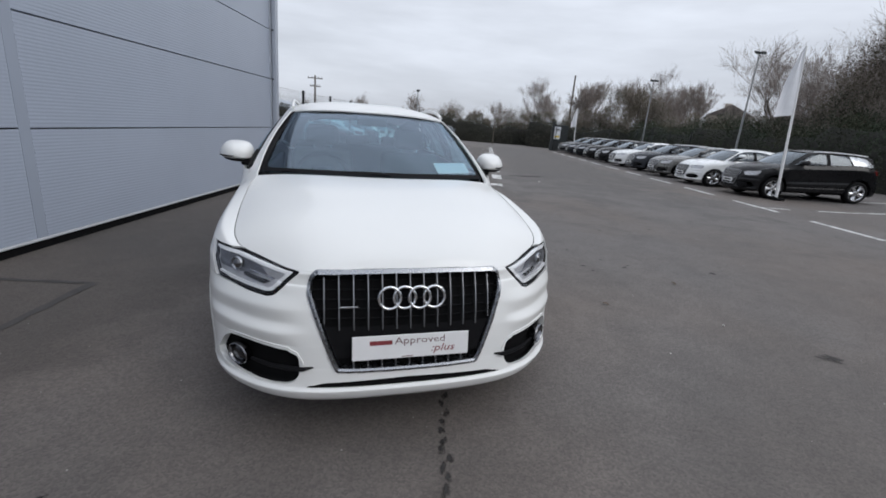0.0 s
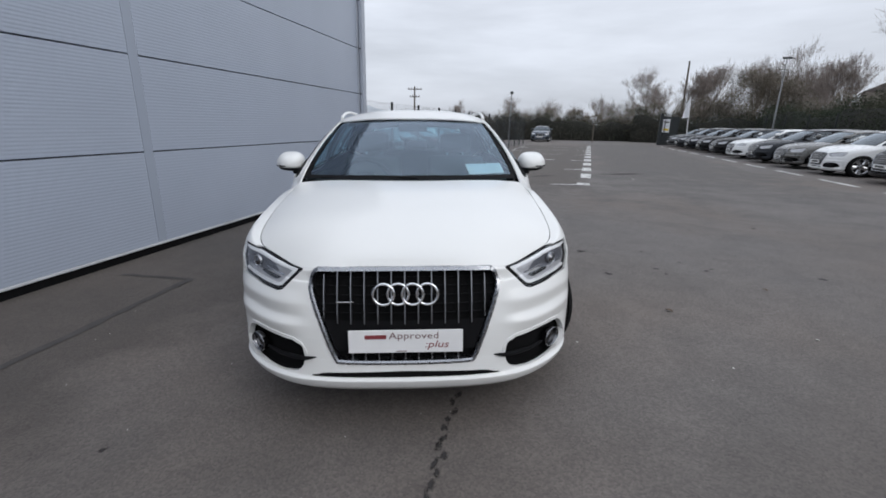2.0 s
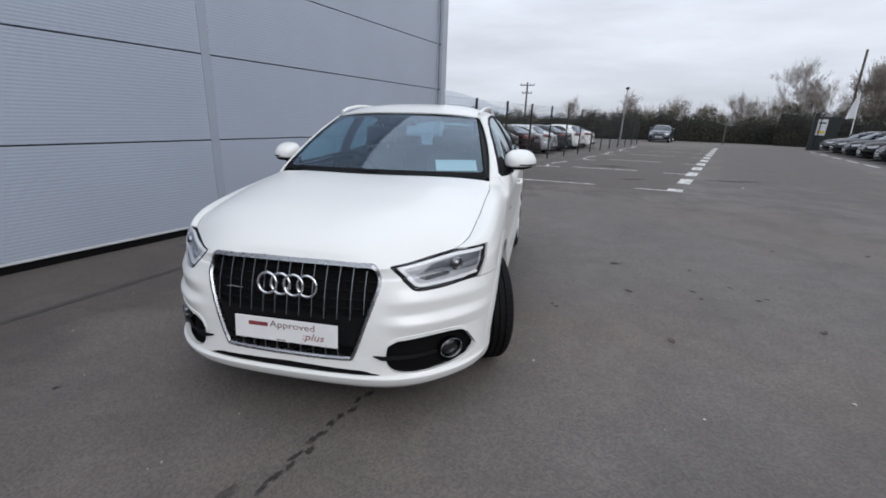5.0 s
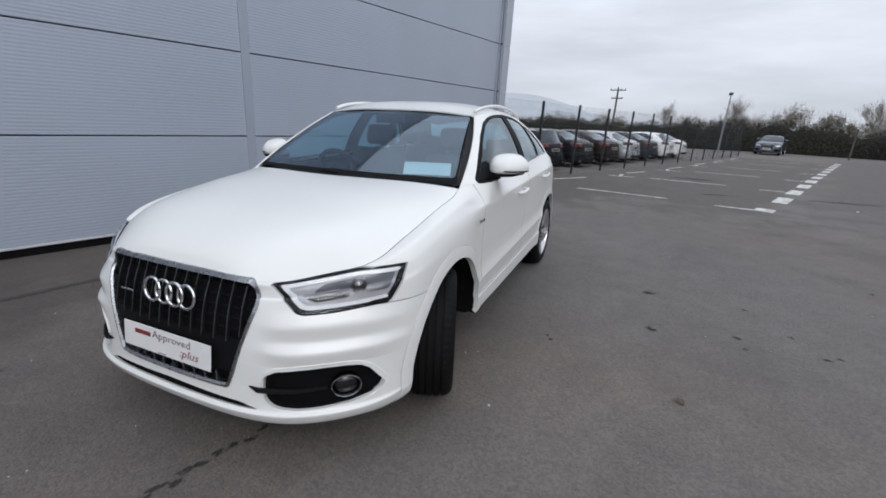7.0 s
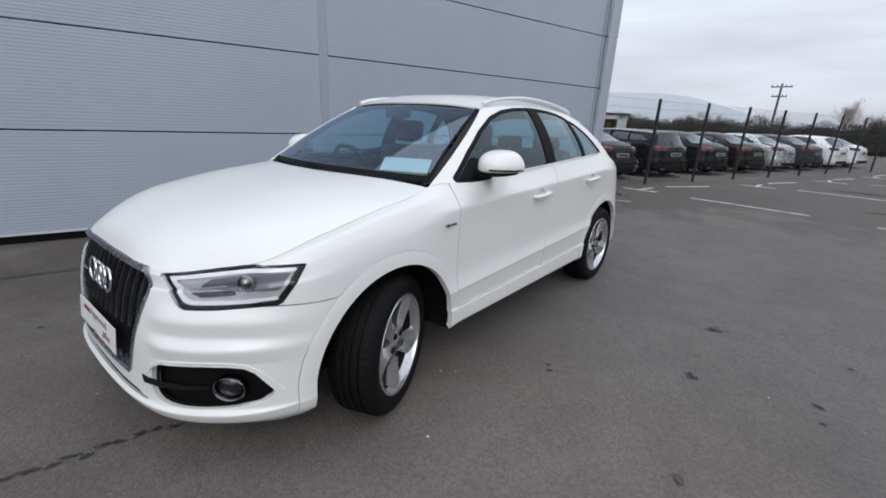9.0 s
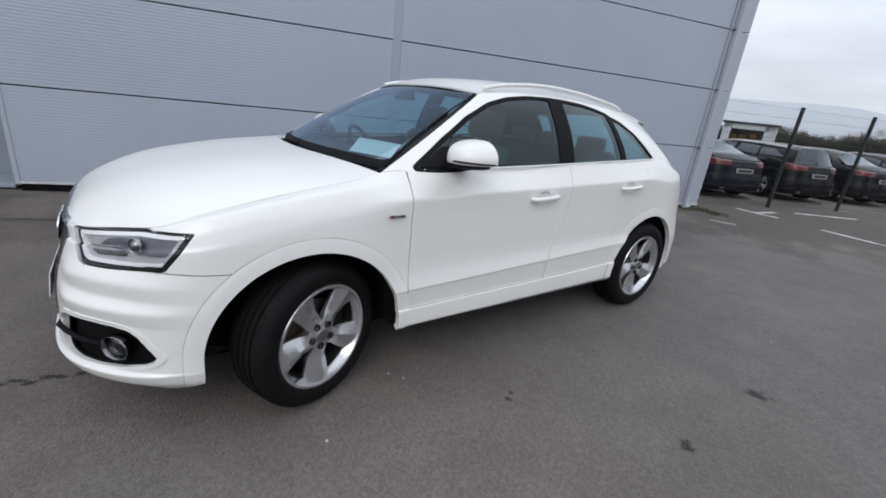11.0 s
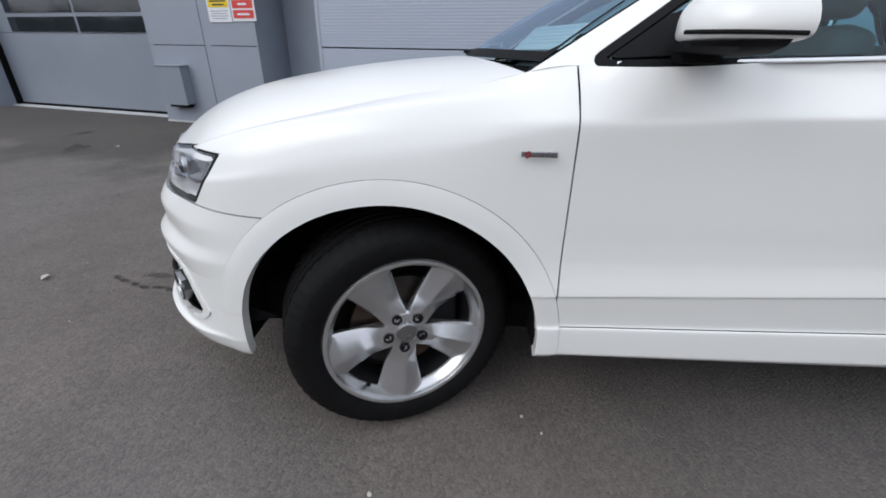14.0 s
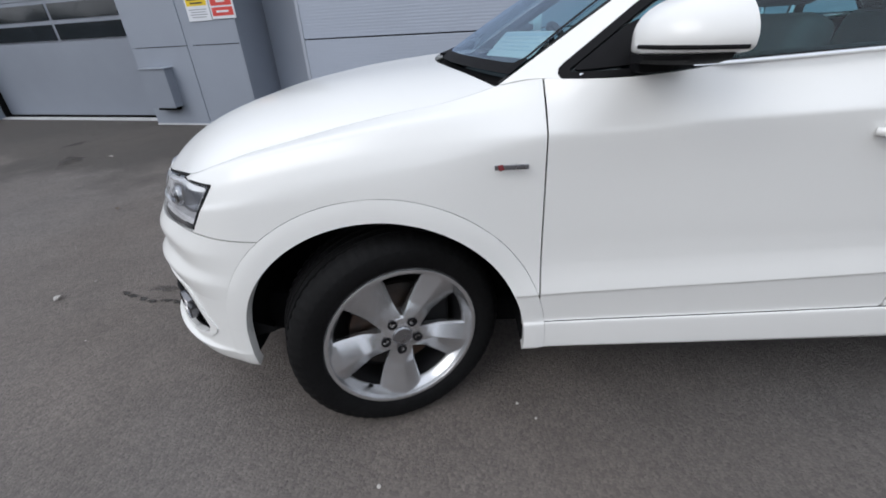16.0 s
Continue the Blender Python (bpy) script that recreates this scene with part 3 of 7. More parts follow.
def side_grid(style, rows, cols, sink=0.0):
    """The left flank of the glasshouse, from the belt line to the roof's edge."""
    edge = np.array(style["edge"], float)
    belt = np.array([(0.772, 1.285, 1.068), (0.800, 1.36, 1.082), (0.838, 1.43, 1.083), (0.846, 1.8, 1.098), (0.850, 2.45, 1.125), (0.846, 3.0, 1.150),
                     (0.828, 3.5, 1.172), (0.812, 3.70, 1.150), (0.770, 3.93, 1.090), (0.69, 4.09, 1.050)], float)
    belt = belt[belt[:, 1] <= style["tail"] + 0.01]
    rb = np.r_[0, np.cumsum(np.linalg.norm(np.diff(belt, axis=0), axis=1))]
    re = np.r_[0, np.cumsum(np.linalg.norm(np.diff(edge, axis=0), axis=1))]
    u = np.linspace(0, 1, rows)
    b, t = spline(rb / rb[-1], belt)(u), spline(re / re[-1], edge)(u)
    g = []
    for q in np.linspace(0, 1, cols):
        p = (1 - q) * b + q * t
        p = p + np.outer(np.full(rows, 0.030 * 4 * q * (1 - q)), (0.9, 0, 0.25))
        p[:, 0] -= sink
        g.append(p)
    return np.stack(g, 1)


def flat(grid, flip=False):
    return grid.reshape(-1, 3), grid_faces(grid.shape[0], grid.shape[1], flip)


def arch_reach(v, y0):
    """How far a point lies from the axle, as the wheel arches run: round above, straight down before the front wheel."""
    dy, dz = v[:, 1] - y0, v[:, 2] - HUB_Z
    if y0 == AX_F:
        dz = np.where(dy < 0, np.maximum(dz, 0.0), dz)
        dy = np.where(dy < 0, 0.925 * dy, dy)
    return np.hypot(dy, dz)


def wheel(name, m, parent, fine=True, spokes=5):
    """A tyre on an alloy wheel of broad spokes; its outer face looks along +x."""
    hub = new(name)
    hub.parent, hub.matrix_local = parent, m
    hub.empty_display_size = 0.1
    w, r, ri = 0.112, 0.345, 0.236
    prof = [(-0.06, ri - 0.02), (-w + 0.012, ri + 0.004), (-w, ri + 0.03), (-w - 0.004, 0.29), (-w + 0.012, 0.328), (-w + 0.03, r - 0.004)]
    for g in (-0.055, -0.018, 0.018, 0.055):
        prof += [(g - 0.006, r), (g - 0.005, r - 0.009), (g + 0.005, r - 0.009), (g + 0.006, r)]
    prof += [(w - 0.03, r - 0.004), (w - 0.012, 0.328), (w + 0.001, 0.31), (w + 0.004, 0.29), (w + 0.002, 0.262), (w - 0.004, ri + 0.016), (w - 0.014, ri + 0.004), (0.06, ri - 0.02)]
    n_round = 180 if fine else 32
    v, f = lathe(prof, n_round)
    if fine:
        v = np.array(v).reshape(n_round, len(prof), 3)
        across = np.array([q[0] for q in prof])
        for k in range(n_round):
            for j, w0 in enumerate(across):
                far = abs(w0) > 0.058 and prof[j][1] > 0.322
                if far and (k + (1 if w0 > 0 else 0)) % 3 == 0:
                    v[k, j, 1:] *= 1 - 0.0035 / prof[j][1]
        v = v.reshape(-1, 3)
    mesh_ob("tyre", v, f, M_TYRE, hub, "black road tyre with grooved tread", angle=30)
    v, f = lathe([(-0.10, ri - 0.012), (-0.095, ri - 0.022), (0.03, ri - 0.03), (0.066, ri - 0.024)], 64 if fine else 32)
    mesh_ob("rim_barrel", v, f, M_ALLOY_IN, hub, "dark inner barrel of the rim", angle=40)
    rim = [(0.066, ri - 0.024), (w - 0.030, ri - 0.019), (w - 0.020, ri - 0.008), (w - 0.010, ri - 0.006), (w - 0.003, ri - 0.003), (w - 0.001, ri + 0.001), (w - 0.002, ri + 0.008),
           (w - 0.010, ri + 0.013), (w - 0.018, ri + 0.010)]
    v, f = lathe(rim, 96 if fine else 32)
    mesh_ob("rim", v, f, M_ALLOY, hub, "silver alloy rim", angle=40)
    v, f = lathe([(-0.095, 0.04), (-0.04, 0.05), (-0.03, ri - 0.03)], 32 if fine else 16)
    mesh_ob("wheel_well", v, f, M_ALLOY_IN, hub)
    if fine:
        v, f = lathe([(0.018, 0.05), (0.022, 0.052), (0.022, 0.155), (0.004, 0.157), (0.004, 0.05)], 48)
        mesh_ob("brake_disc", v, f, M_DISC, hub, "worn brake disc with rust film", angle=40)
        part("caliper", bm_box((0.06, 0.10, 0.16), (0.0, 0.135, 0.03), 0.015), M_ALLOY_IN, hub, "grey brake caliper")
    # one spoke: rows from hub to rim; an off-centre ridge divides it into two planes
    rows = [(0.030, 0.030, 0.081), (0.060, 0.037, 0.085), (0.085, 0.0415, 0.088), (0.13, 0.053, 0.0915), (0.17, 0.0635, 0.095), (0.195, 0.070, 0.098), (0.212, 0.0755, 0.100), (0.224, 0.083, 0.1015), (0.2345, 0.098, 0.102)]
    rows = spline([q[0] for q in rows], rows)(np.linspace(0.030, 0.2345, 26 if fine else 9))
    sec = []
    for rr, half, x in rows:
        k = min(1.0, max(0.0, (rr - 0.05) / 0.06)) * (1 - 0.20 * float(smooth01(rr, 0.17, 0.232)))
        sec.append([(x - 0.045, -half * 0.93, rr), (x - 0.022 * k - 0.002, -half, rr), (x - 0.018 * k, -half + 0.006, rr), (x, -half * 0.16, rr), (x - 0.0005, -half * 0.10, rr),
                    (x - 0.026 * k, half - 0.007, rr), (x - 0.029 * k - 0.002, half, rr), (x - 0.05, half * 0.93, rr)])
    sv, sf = np.array(sec).reshape(-1, 3), grid_faces(len(sec), 8)
    first = None
    for k in range(spokes):
        rot = Matrix.Rotation(math.pi - radians(6) + k * math.tau / spokes, 4, "X")
        if first is None:
            first = mesh_ob("spoke", sv, sf, M_ALLOY, hub, "broad faceted alloy spoke", angle=17)
            ob = first
        else:
            ob = new("spoke", first.data)
            ob.parent = hub
            tagged(ob, label="broad faceted alloy spoke")
        ob.matrix_local = rot
    v, f = lathe([(0.03, 0.070), (0.076, 0.069), (0.083, 0.062), (0.086, 0.036), (0.088, 0.032), (0.088, 0.0)], 40)
    mesh_ob("hub_boss", v, f, M_ALLOY, hub, "", angle=30)
    v, f = lathe([(0.080, 0.034), (0.091, 0.033), (0.094, 0.029), (0.094, 0.0)], 32)
    mesh_ob("centre_cap", v, f, M_SATIN, hub, "grey centre cap", angle=30)
    if fine:
        for k in range(5):
            a = math.pi + radians(6) + k * math.tau / 5
            v, f = lathe([(0.07, 0.016), (0.0895, 0.0155), (0.0895, 0.0105), (0.084, 0.009), (0.084, 0.0)], 16)
            b = mesh_ob("wheel_bolt", v, f, M_BLACK, hub, "dark capped wheel bolt", angle=30)
            b.matrix_local = Matrix.Translation((0, 0.055 * math.sin(a), 0.055 * math.cos(a)))
        part("valve", bm_tube([(0.075, -0.125, -0.175), (0.088, -0.120, -0.165)], 0.006), M_BLACK, hub, "black tyre valve")
    return hub


def mirror(parent, side, paint, fine):
    """A door mirror: a bowl-shaped painted shell with a flat foot edge, on a black arm, with a slim indicator."""
    n, k = (22, 36) if fine else (8, 16)
    outline = []
    for j in range(k):
        a = j * math.tau / k
        ca, sa = math.cos(a), math.sin(a)
        px = 0.116 * ca**0.72 if ca > 0 else -0.112 * abs(ca) ** (0.62 if sa > 0 else 0.45)
        pz = 0.083 * sa**0.90 if sa > 0 else -0.036 * abs(sa) ** 0.40
        if ca > 0 and sa > 0:
            px *= 1 - 0.16 * sa
        outline.append((px, pz))
    vs = []
    for i in range(n):
        t = i / (n - 1)
        grow = max((1 - t**2.3) ** 0.5, 0.015)
        row = []
        for px, pz in outline:
            row.append((side * (0.945 + px * grow - 0.018 * t), 1.715 + 0.02 * (px / 0.116) * (1 - t) - 0.155 * t, 1.168 + pz * (grow if pz > 0 else grow**0.25) - 0.004 * t))
        vs.append(row)
    v, faces = np.array(vs), []
    for i in range(n - 1):
        for j in range(k):
            q = (i * k + j, i * k + (j + 1) % k, (i + 1) * k + (j + 1) % k, (i + 1) * k + j)
            faces.append(q[::-1] if side < 0 else q)
    faces.append(list(range((n - 1) * k, n * k))[:: 1 if side > 0 else -1])
    body = mesh_ob("mirror", v.reshape(-1, 3), faces, paint, parent, "painted door mirror shell on a black arm", angle=50)
    foot = bm_box((0.10, 0.085, 0.042), (side * 0.858, 1.625, 1.112), 0.012)
    part("mirror_arm", foot, M_BLACK, body, "black plastic arm", smooth=True)
    rows = []
    for t in np.linspace(0.0, 0.93, 12):
        g = (1 - t**2.3) ** 0.5
        y, z = 1.712 - 0.155 * t, 1.1345 - 0.004 * t
        ring = [(-0.105, 0.004), (0.098, 0.004), (0.086, -0.008), (0.045, -0.020), (-0.075, -0.026), (-0.10, -0.014)]
        rows.append([(side * (0.945 - 0.018 * t + px * g), y, z + pz * (0.35 + 0.65 * g)) for px, pz in ring])
    v, k = np.array(rows).reshape(-1, 3), 6
    under = []
    for a in range(len(rows) - 1):
        for b in range(k):
            q = (a * k + b, a * k + (b + 1) % k, (a + 1) * k + (b + 1) % k, (a + 1) * k + b)
            under.append(q if side < 0 else q[::-1])
    under += [list(range(k))[:: -1 if side < 0 else 1], list(range(len(v) - k, len(v)))[:: 1 if side < 0 else -1]]
    mesh_ob("mirror_underside", v, under, M_BLACK, body, "black underside of the mirror", angle=30)
    glass = bmesh.new()
    vsg = [glass.verts.new((side * (0.945 + px * 0.94), 1.708 + 0.02 * (px / 0.116), 1.168 + pz * 0.92)) for px, pz in outline]
    glass.faces.new(vsg)
    part("mirror_glass", glass, M_CHROME, body, "mirror glass")
    if fine:
        for nm, mat, z, sc, rad in (("indicator", M_BLACK, 1.1475, 1.0, 0.0042),):
            pts = []
            for t in np.linspace(0.06, 0.84, 14):
                g = (1 - t**2.3) ** 0.5
                pts.append((side * (0.945 + 0.116 * 0.985 * g * sc - 0.018 * t), 1.715 + 0.02 * g * (1 - t) - 0.155 * t, z + 0.003 * t))
            for t in (0.90, 0.95, 0.985):
                g = (1 - t**2.3) ** 0.5
                pts.append((side * (0.927 + 0.116 * g * sc), 1.715 - 0.157 * t, z + 0.003))
            part(nm, bm_tube(pts, rad, 8), mat, body, "slim dark strip round the mirror", smooth=True)
    return body


def build_car(name, m, paint, label, style="suv", fine=False, scale=(1, 1, 1), steer=0.0, group="", glass=None):
    """A car as a thing with its panels, panes, lamps, wheels and mirrors; nose along -y, its left side at +x, on z = 0."""
    car = empty(name, m, label, "car", group)
    st = STYLES[style]
    glass = glass or M_GLASS
    sc = np.array(scale, float)
    n_round, n_up = (330, 85) if fine else (120, 36)
    gap = 0.0022 if fine else 0.0

    def add(nm, mesh, mat, parent=car, lab="", fold=0.012, angle=45, both=False):
        v, f = mesh
        if not len(f):
            return None
        if both:
            v, f = joined(mesh, mirrored(mesh))
        if fold and fine:
            v, f = folded((v, f), fold)
        return mesh_ob(nm, np.asarray(v) * sc, f, mat, parent, lab, angle=angle)

    shell = flat(shell_grid(n_round, n_up), True)
    lamp = lambda v, k=0.0: np.where(v[:, 1] < 1.0, np.maximum(poly_dist(LAMP, v[:, 0], v[:, 2]), (v[:, 1] - 0.402 - 0.74 * (v[:, 2] - 0.718)) * 0.8) + k, 1.0)  # noqa: E731
    grille = lambda v, k=0.0: np.where(v[:, 1] < 0.3, poly_dist(GRILLE, v[:, 0], v[:, 2]) + k, 1.0)  # noqa: E731
    fog = lambda v, k=0.0: np.where(v[:, 1] < 0.6, poly_dist(FOG, v[:, 0], v[:, 2]) + k, 1.0)  # noqa: E731
    cut = clip(clip(shell, lambda v: -grille(v)), lambda v: -lamp(v, -0.002))
    cut = clip(cut, lambda v: -fog(v))
    slot = lambda v: np.where(v[:, 1] < 0.4, poly_dist([(-0.47, 0.316), (0.47, 0.316), (0.37, 0.338), (0.0, 0.348), (-0.37, 0.338)], v[:, 0], v[:, 2]), 1.0)  # noqa: E731
    cut = clip(cut, lambda v: -slot(v))
    cut = clip(clip(cut, lambda v: ARCH - arch_reach(v, AX_F)), lambda v: ARCH - arch_reach(v, AX_R))
    cut = clip(cut, lambda v: 0.292 + 0.016 * smooth01(v[:, 1], 0.30, 0.44) * (v[:, 1] < 0.75) - v[:, 2] - 0.28 * np.maximum(0, 0.72 - v[:, 1]) - 1.2 * np.maximum(0, v[:, 1] - 3.9))
    # tail lamps wrap round the rear corner
    tail = [(3.99, 1.045), (4.5, 1.05), (4.5, 0.89), (4.05, 0.90)]
    rear = lambda v: np.maximum(poly_dist(tail, v[:, 1], v[:, 2]), 0.40 - v[:, 0])  # noqa: E731
    tails = clip(cut, rear)
    cut = clip(cut, lambda v: -rear(v))
    hl = clip(shell, lambda v: lamp(v, 0.003))
    body_white = cut
    if fine:
        side_only = lambda v: 0.5 - v[:, 0]  # noqa: E731
        for y0 in (AX_F, AX_R):
            ring = clip(clip(cut, lambda v: arch_reach(v, y0) - RING + 0.0004), lambda v: np.maximum(side_only(v), np.abs(v[:, 1] - y0) - 0.6))
            v = ring[0].copy()
            rr = arch_reach(v, y0)
            v[:, 0] += 0.006 - 0.004 * smooth01(rr, RING - 0.02, RING)
            for s in (1, -1):
                mm = (v, ring[1]) if s > 0 else mirrored((v, ring[1]))
                add("wheel_arch_trim", mm, paint, lab="painted wheel arch trim", fold=0.03)
        rest = clip(clip(cut, lambda v: RING + 0.0006 - arch_reach(v, AX_F)), lambda v: RING + 0.0006 - arch_reach(v, AX_R))
        seam = monotone([0.2, 0.30, 0.45, 0.85, 1.0, 1.09], [1.398, 1.398, 1.397, 1.394, 1.392, 1.390])
        bseam = monotone([0.2, 0.43, 0.55, 0.62, 0.85, 1.0, 1.2], [2.395, 2.395, 2.40, 2.425, 2.50, 2.515, 2.515])
        foot = lambda v: 0.402 + 0.020 * np.clip(v[:, 1] - 1.4, 0, 1.9)  # noqa: E731
        door1 = lambda v: np.maximum.reduce([seam(v[:, 2]) + gap - v[:, 1], v[:, 1] - bseam(v[:, 2]) + gap, foot(v) + 0.0011 - v[:, 2]])  # noqa: E731
        rear_edge = lambda v: v[:, 1] - np.where(v[:, 2] < 0.75, 3.06 + 0 * v[:, 2], 3.06 + 0.30 * smooth01(v[:, 2], 0.75, 1.0))  # noqa: E731
        door2 = lambda v: np.maximum.reduce([bseam(v[:, 2]) + gap - v[:, 1], rear_edge(v) + gap, foot(v) + 0.0011 - v[:, 2]])  # noqa: E731
        sill = lambda v: np.maximum.reduce([seam(v[:, 2]) + gap - v[:, 1], v[:, 1] - 3.2, v[:, 2] - foot(v) + 0.0011, 0.5 - v[:, 0]])  # noqa: E731
        bumper_line = lambda v: v[:, 2] - monotone([0.0, 0.40, 0.50, 0.62, 0.9], [0.718, 0.718, 0.713, 0.708, 0.700])(v[:, 1])  # noqa: E731
        bumper = lambda v: np.maximum.reduce([bumper_line(v) + gap, v[:, 1] - 1.0])  # noqa: E731
        nose = lambda v: np.maximum(v[:, 0] - 0.56, v[:, 1] - 0.5)  # noqa: E731
        front = lambda v: np.minimum(bumper(v), nose(v))  # noqa: E731
        fender = lambda v: np.maximum.reduce([-bumper_line(v) + gap, v[:, 1] - seam(v[:, 2]) + gap, -nose(v), 0.06 - v[:, 1]])  # noqa: E731
        fender_low = lambda v: np.maximum.reduce([1.2 - v[:, 1], v[:, 1] - seam(v[:, 2]) + gap])  # noqa: E731
        fender_all = lambda v: np.minimum(fender(v), fender_low(v))  # noqa: E731
        quarter = lambda v: np.maximum.reduce([-np.maximum(rear_edge(v), 0 * v[:, 1]) + gap, 3.0 - v[:, 1]])  # noqa: E731
        fr = clip(rest, front)
        add("front_bumper", joined(fr, mirrored(fr)), paint, lab="painted front bumper with sculpted ledges", fold=0.02)
        for yh, zh in HANDLES:
            rest = clip(rest, lambda v, yh=yh, zh=zh: np.where(v[:, 0] > 0.5, 1.0 - np.hypot((v[:, 1] - yh) / 0.060, (v[:, 2] - zh) / 0.034), -1.0))
        for nm, field, lab in (("front_wing", fender_all, "painted front wing"), ("front_door", door1, "painted front door"), ("rear_door", door2, "painted rear door"),
                               ("side_skirt", sill, "painted side skirt"), ("rear_quarter", quarter, "painted rear quarter and bumper")):
            piece = clip(rest, field)
            add(nm, piece, paint, lab=lab, fold=0.014)
            add(nm, mirrored(piece), paint, lab=lab, fold=0.014)
        back = clip(flat(shell_grid(160, 50, 0.018), True), lambda v: np.maximum.reduce([0.315 - v[:, 2] - 1.2 * np.maximum(0, 0.45 - v[:, 1]), -lamp(v, 0.01), -grille(v, 0.01), -fog(v, 0.01), ARCH + 0.01 - arch_reach(v, AX_F),
                                                                                       ARCH + 0.01 - arch_reach(v, AX_R)]))
        add("inner_body", joined(back, mirrored(back)), M_DARK, lab="dark inner structure behind the shut lines", fold=0)
    else:
        add("body", joined(body_white, mirrored(body_white)), paint, lab="painted body", fold=0)
    for s in (1, -1):
        pick = (lambda q: q) if s > 0 else mirrored
        t = add("tail_lamp", pick(tails), M_RED, lab="red tail lamp", fold=0.01)
        # headlamp: lens over a dark bezel with a bent light guide and a round projector
        lens = add("headlamp", pick(hl), M_LENS, lab="clear wraparound headlamp", fold=0)
        deep = clip(flat(shell_grid(n_round, n_up, 0.020 if fine else 0.02), True), lambda v: lamp(v, -0.004))
        add("lamp_bezel", pick(deep), M_LAMP_DARK, lens, "dark grey lamp bezel", fold=0)
        if fine:
            guide_at = flat(shell_grid(n_round, n_up, 0.010), True)
            skip = lambda v: poly_dist([(0.62, 0.755), (0.66, 0.815), (0.80, 0.833), (0.90, 0.84), (0.90, 0.752)], v[:, 0], v[:, 2])  # noqa: E731
            guide = clip(guide_at, lambda v: np.maximum.reduce([lamp(v, 0.012), -lamp(v, 0.026), -skip(v)]))
            add("light_guide", pick(guide), M_DRL, lens, "white bent light guide", fold=0.012)
            rim_b = clip(guide_at, lambda v: np.maximum(lamp(v, -0.001), -lamp(v, 0.012)))
            add("lamp_rim", pick(rim_b), M_BLACK, lens, "black lamp rim", fold=0.02)
            brow = clip(flat(shell_grid(n_round, n_up, 0.002)[:, -3:], True), lambda v: lamp(v, 0.001))
            add("lamp_brow", pick(brow), M_BLACK, lens, "black seal under the bonnet's edge", fold=0.008)
            for nm, mat, depth, shape, lab in (("lamp_shade", M_LAMP_SHADE, 0.0175, [(0.60, 0.772), (0.63, 0.803), (0.78, 0.832), (0.90, 0.838), (0.90, 0.775), (0.72, 0.762)], "grey inner shade"),
                                               ("lamp_fin", M_GLOSSBLACK, 0.0145, [(0.585, 0.756), (0.70, 0.768), (0.72, 0.752), (0.62, 0.740)], "dark inner fin"),
                                               ("reflector_blade", M_LAMP_IN, 0.012, [(0.565, 0.768), (0.68, 0.783), (0.68, 0.778), (0.57, 0.762)], "silver reflector blade")):
                piece = clip(flat(shell_grid(n_round, n_up, depth), True), lambda v: np.where(v[:, 1] < 0.6, np.maximum(poly_dist(shape, v[:, 0], v[:, 2]), lamp(v, 0.02)), 1.0))
                add(nm, pick(piece), mat, lens, lab, fold=0.006)
            v, f = lathe([(0.0, 0.031), (0.008, 0.031), (0.011, 0.029), (0.006, 0.025), (0.009, 0.016), (0.012, 0.0)], 32)
            pr = mesh_ob("projector", v, f, M_SATIN, lens, "round projector lens in a chrome ring", angle=40)
            pr.matrix_local = Matrix.Translation((s * 0.735, 0.335, 0.795)) @ Matrix.Rotation(radians(-90 + s * 38), 4, "Z")
            v, f = lathe([(0.004, 0.024), (0.014, 0.016), (0.018, 0.0)], 32)
            gl = mesh_ob("projector_lens", v, f, M_DIMCHROME, lens, "dark glass projector")
            gl.matrix_local = Matrix.Translation((s * 0.735, 0.333, 0.795)) @ Matrix.Rotation(radians(-90 + s * 38), 4, "Z")
    # bonnet
    bg = bonnet_grid(90 if fine else 30, 61 if fine else 21)
    add("bonnet", flat(bg), paint, lab="painted curved bonnet", fold=0.02)
    # windscreen, roof, side glass
    screen_b, screen_t = (0.742, BONNET_END + 0.035, 1.318, 1.098, 1.086), (0.582, SCREEN_TOP + 0.02, 1.956, 1.496, 1.470)
    sg = glass_rows(screen_b, screen_t, 24 if fine else 10, 33 if fine else 15, 0.018)
    add("windscreen", flat(sg), M_SCREEN if fine else glass, lab="tinted laminated windscreen with a dark border", fold=0)
    rc = monotone(*st["roof"])
    eg = np.array(st["edge"], float)
    re = np.r_[0, np.cumsum(np.linalg.norm(np.diff(eg, axis=0), axis=1))]
    ee = spline(re, eg)(np.linspace(0, re[-1], 40 if fine else 14))
    u = np.linspace(-1, 1, 33 if fine else 15)
    rows = []
    for k, (x, y, z) in enumerate(ee):
        f0 = (y - ee[0, 1]) / (ee[-1, 1] - ee[0, 1])
        ym = st["roof"][0][0] + f0 * (st["roof"][0][-1] - st["roof"][0][0])
        ys = ym + (y - ym) * u**2
        rows.append(np.stack([x * u, ys, rc(np.clip(ym + 0 * u, 0, 9)) - (rc(ym) - z) * np.abs(u) ** 3.2], -1))
    add("roof", flat(np.array(rows)), paint, lab="painted roof", fold=0.01)
    if fine:
        end = rows[-1] * np.array([0.97, 1, 1])
        lip = [end + np.array(o) for o in ((0, -0.01, 0.002), (0, 0.06, 0.000), (0, 0.12, -0.012), (0, 0.135, -0.020), (0, 0.125, -0.036), (0, 0.02, -0.050))]
        add("roof_spoiler", flat(np.array(lip)), paint, lab="painted spoiler at the roof's end", fold=0)
    x, y, z = ee[-1]
    ym, zm = st["roof"][0][-1], float(rc(st["roof"][0][-1]))
    top_r = (x, ym, y, zm, z)
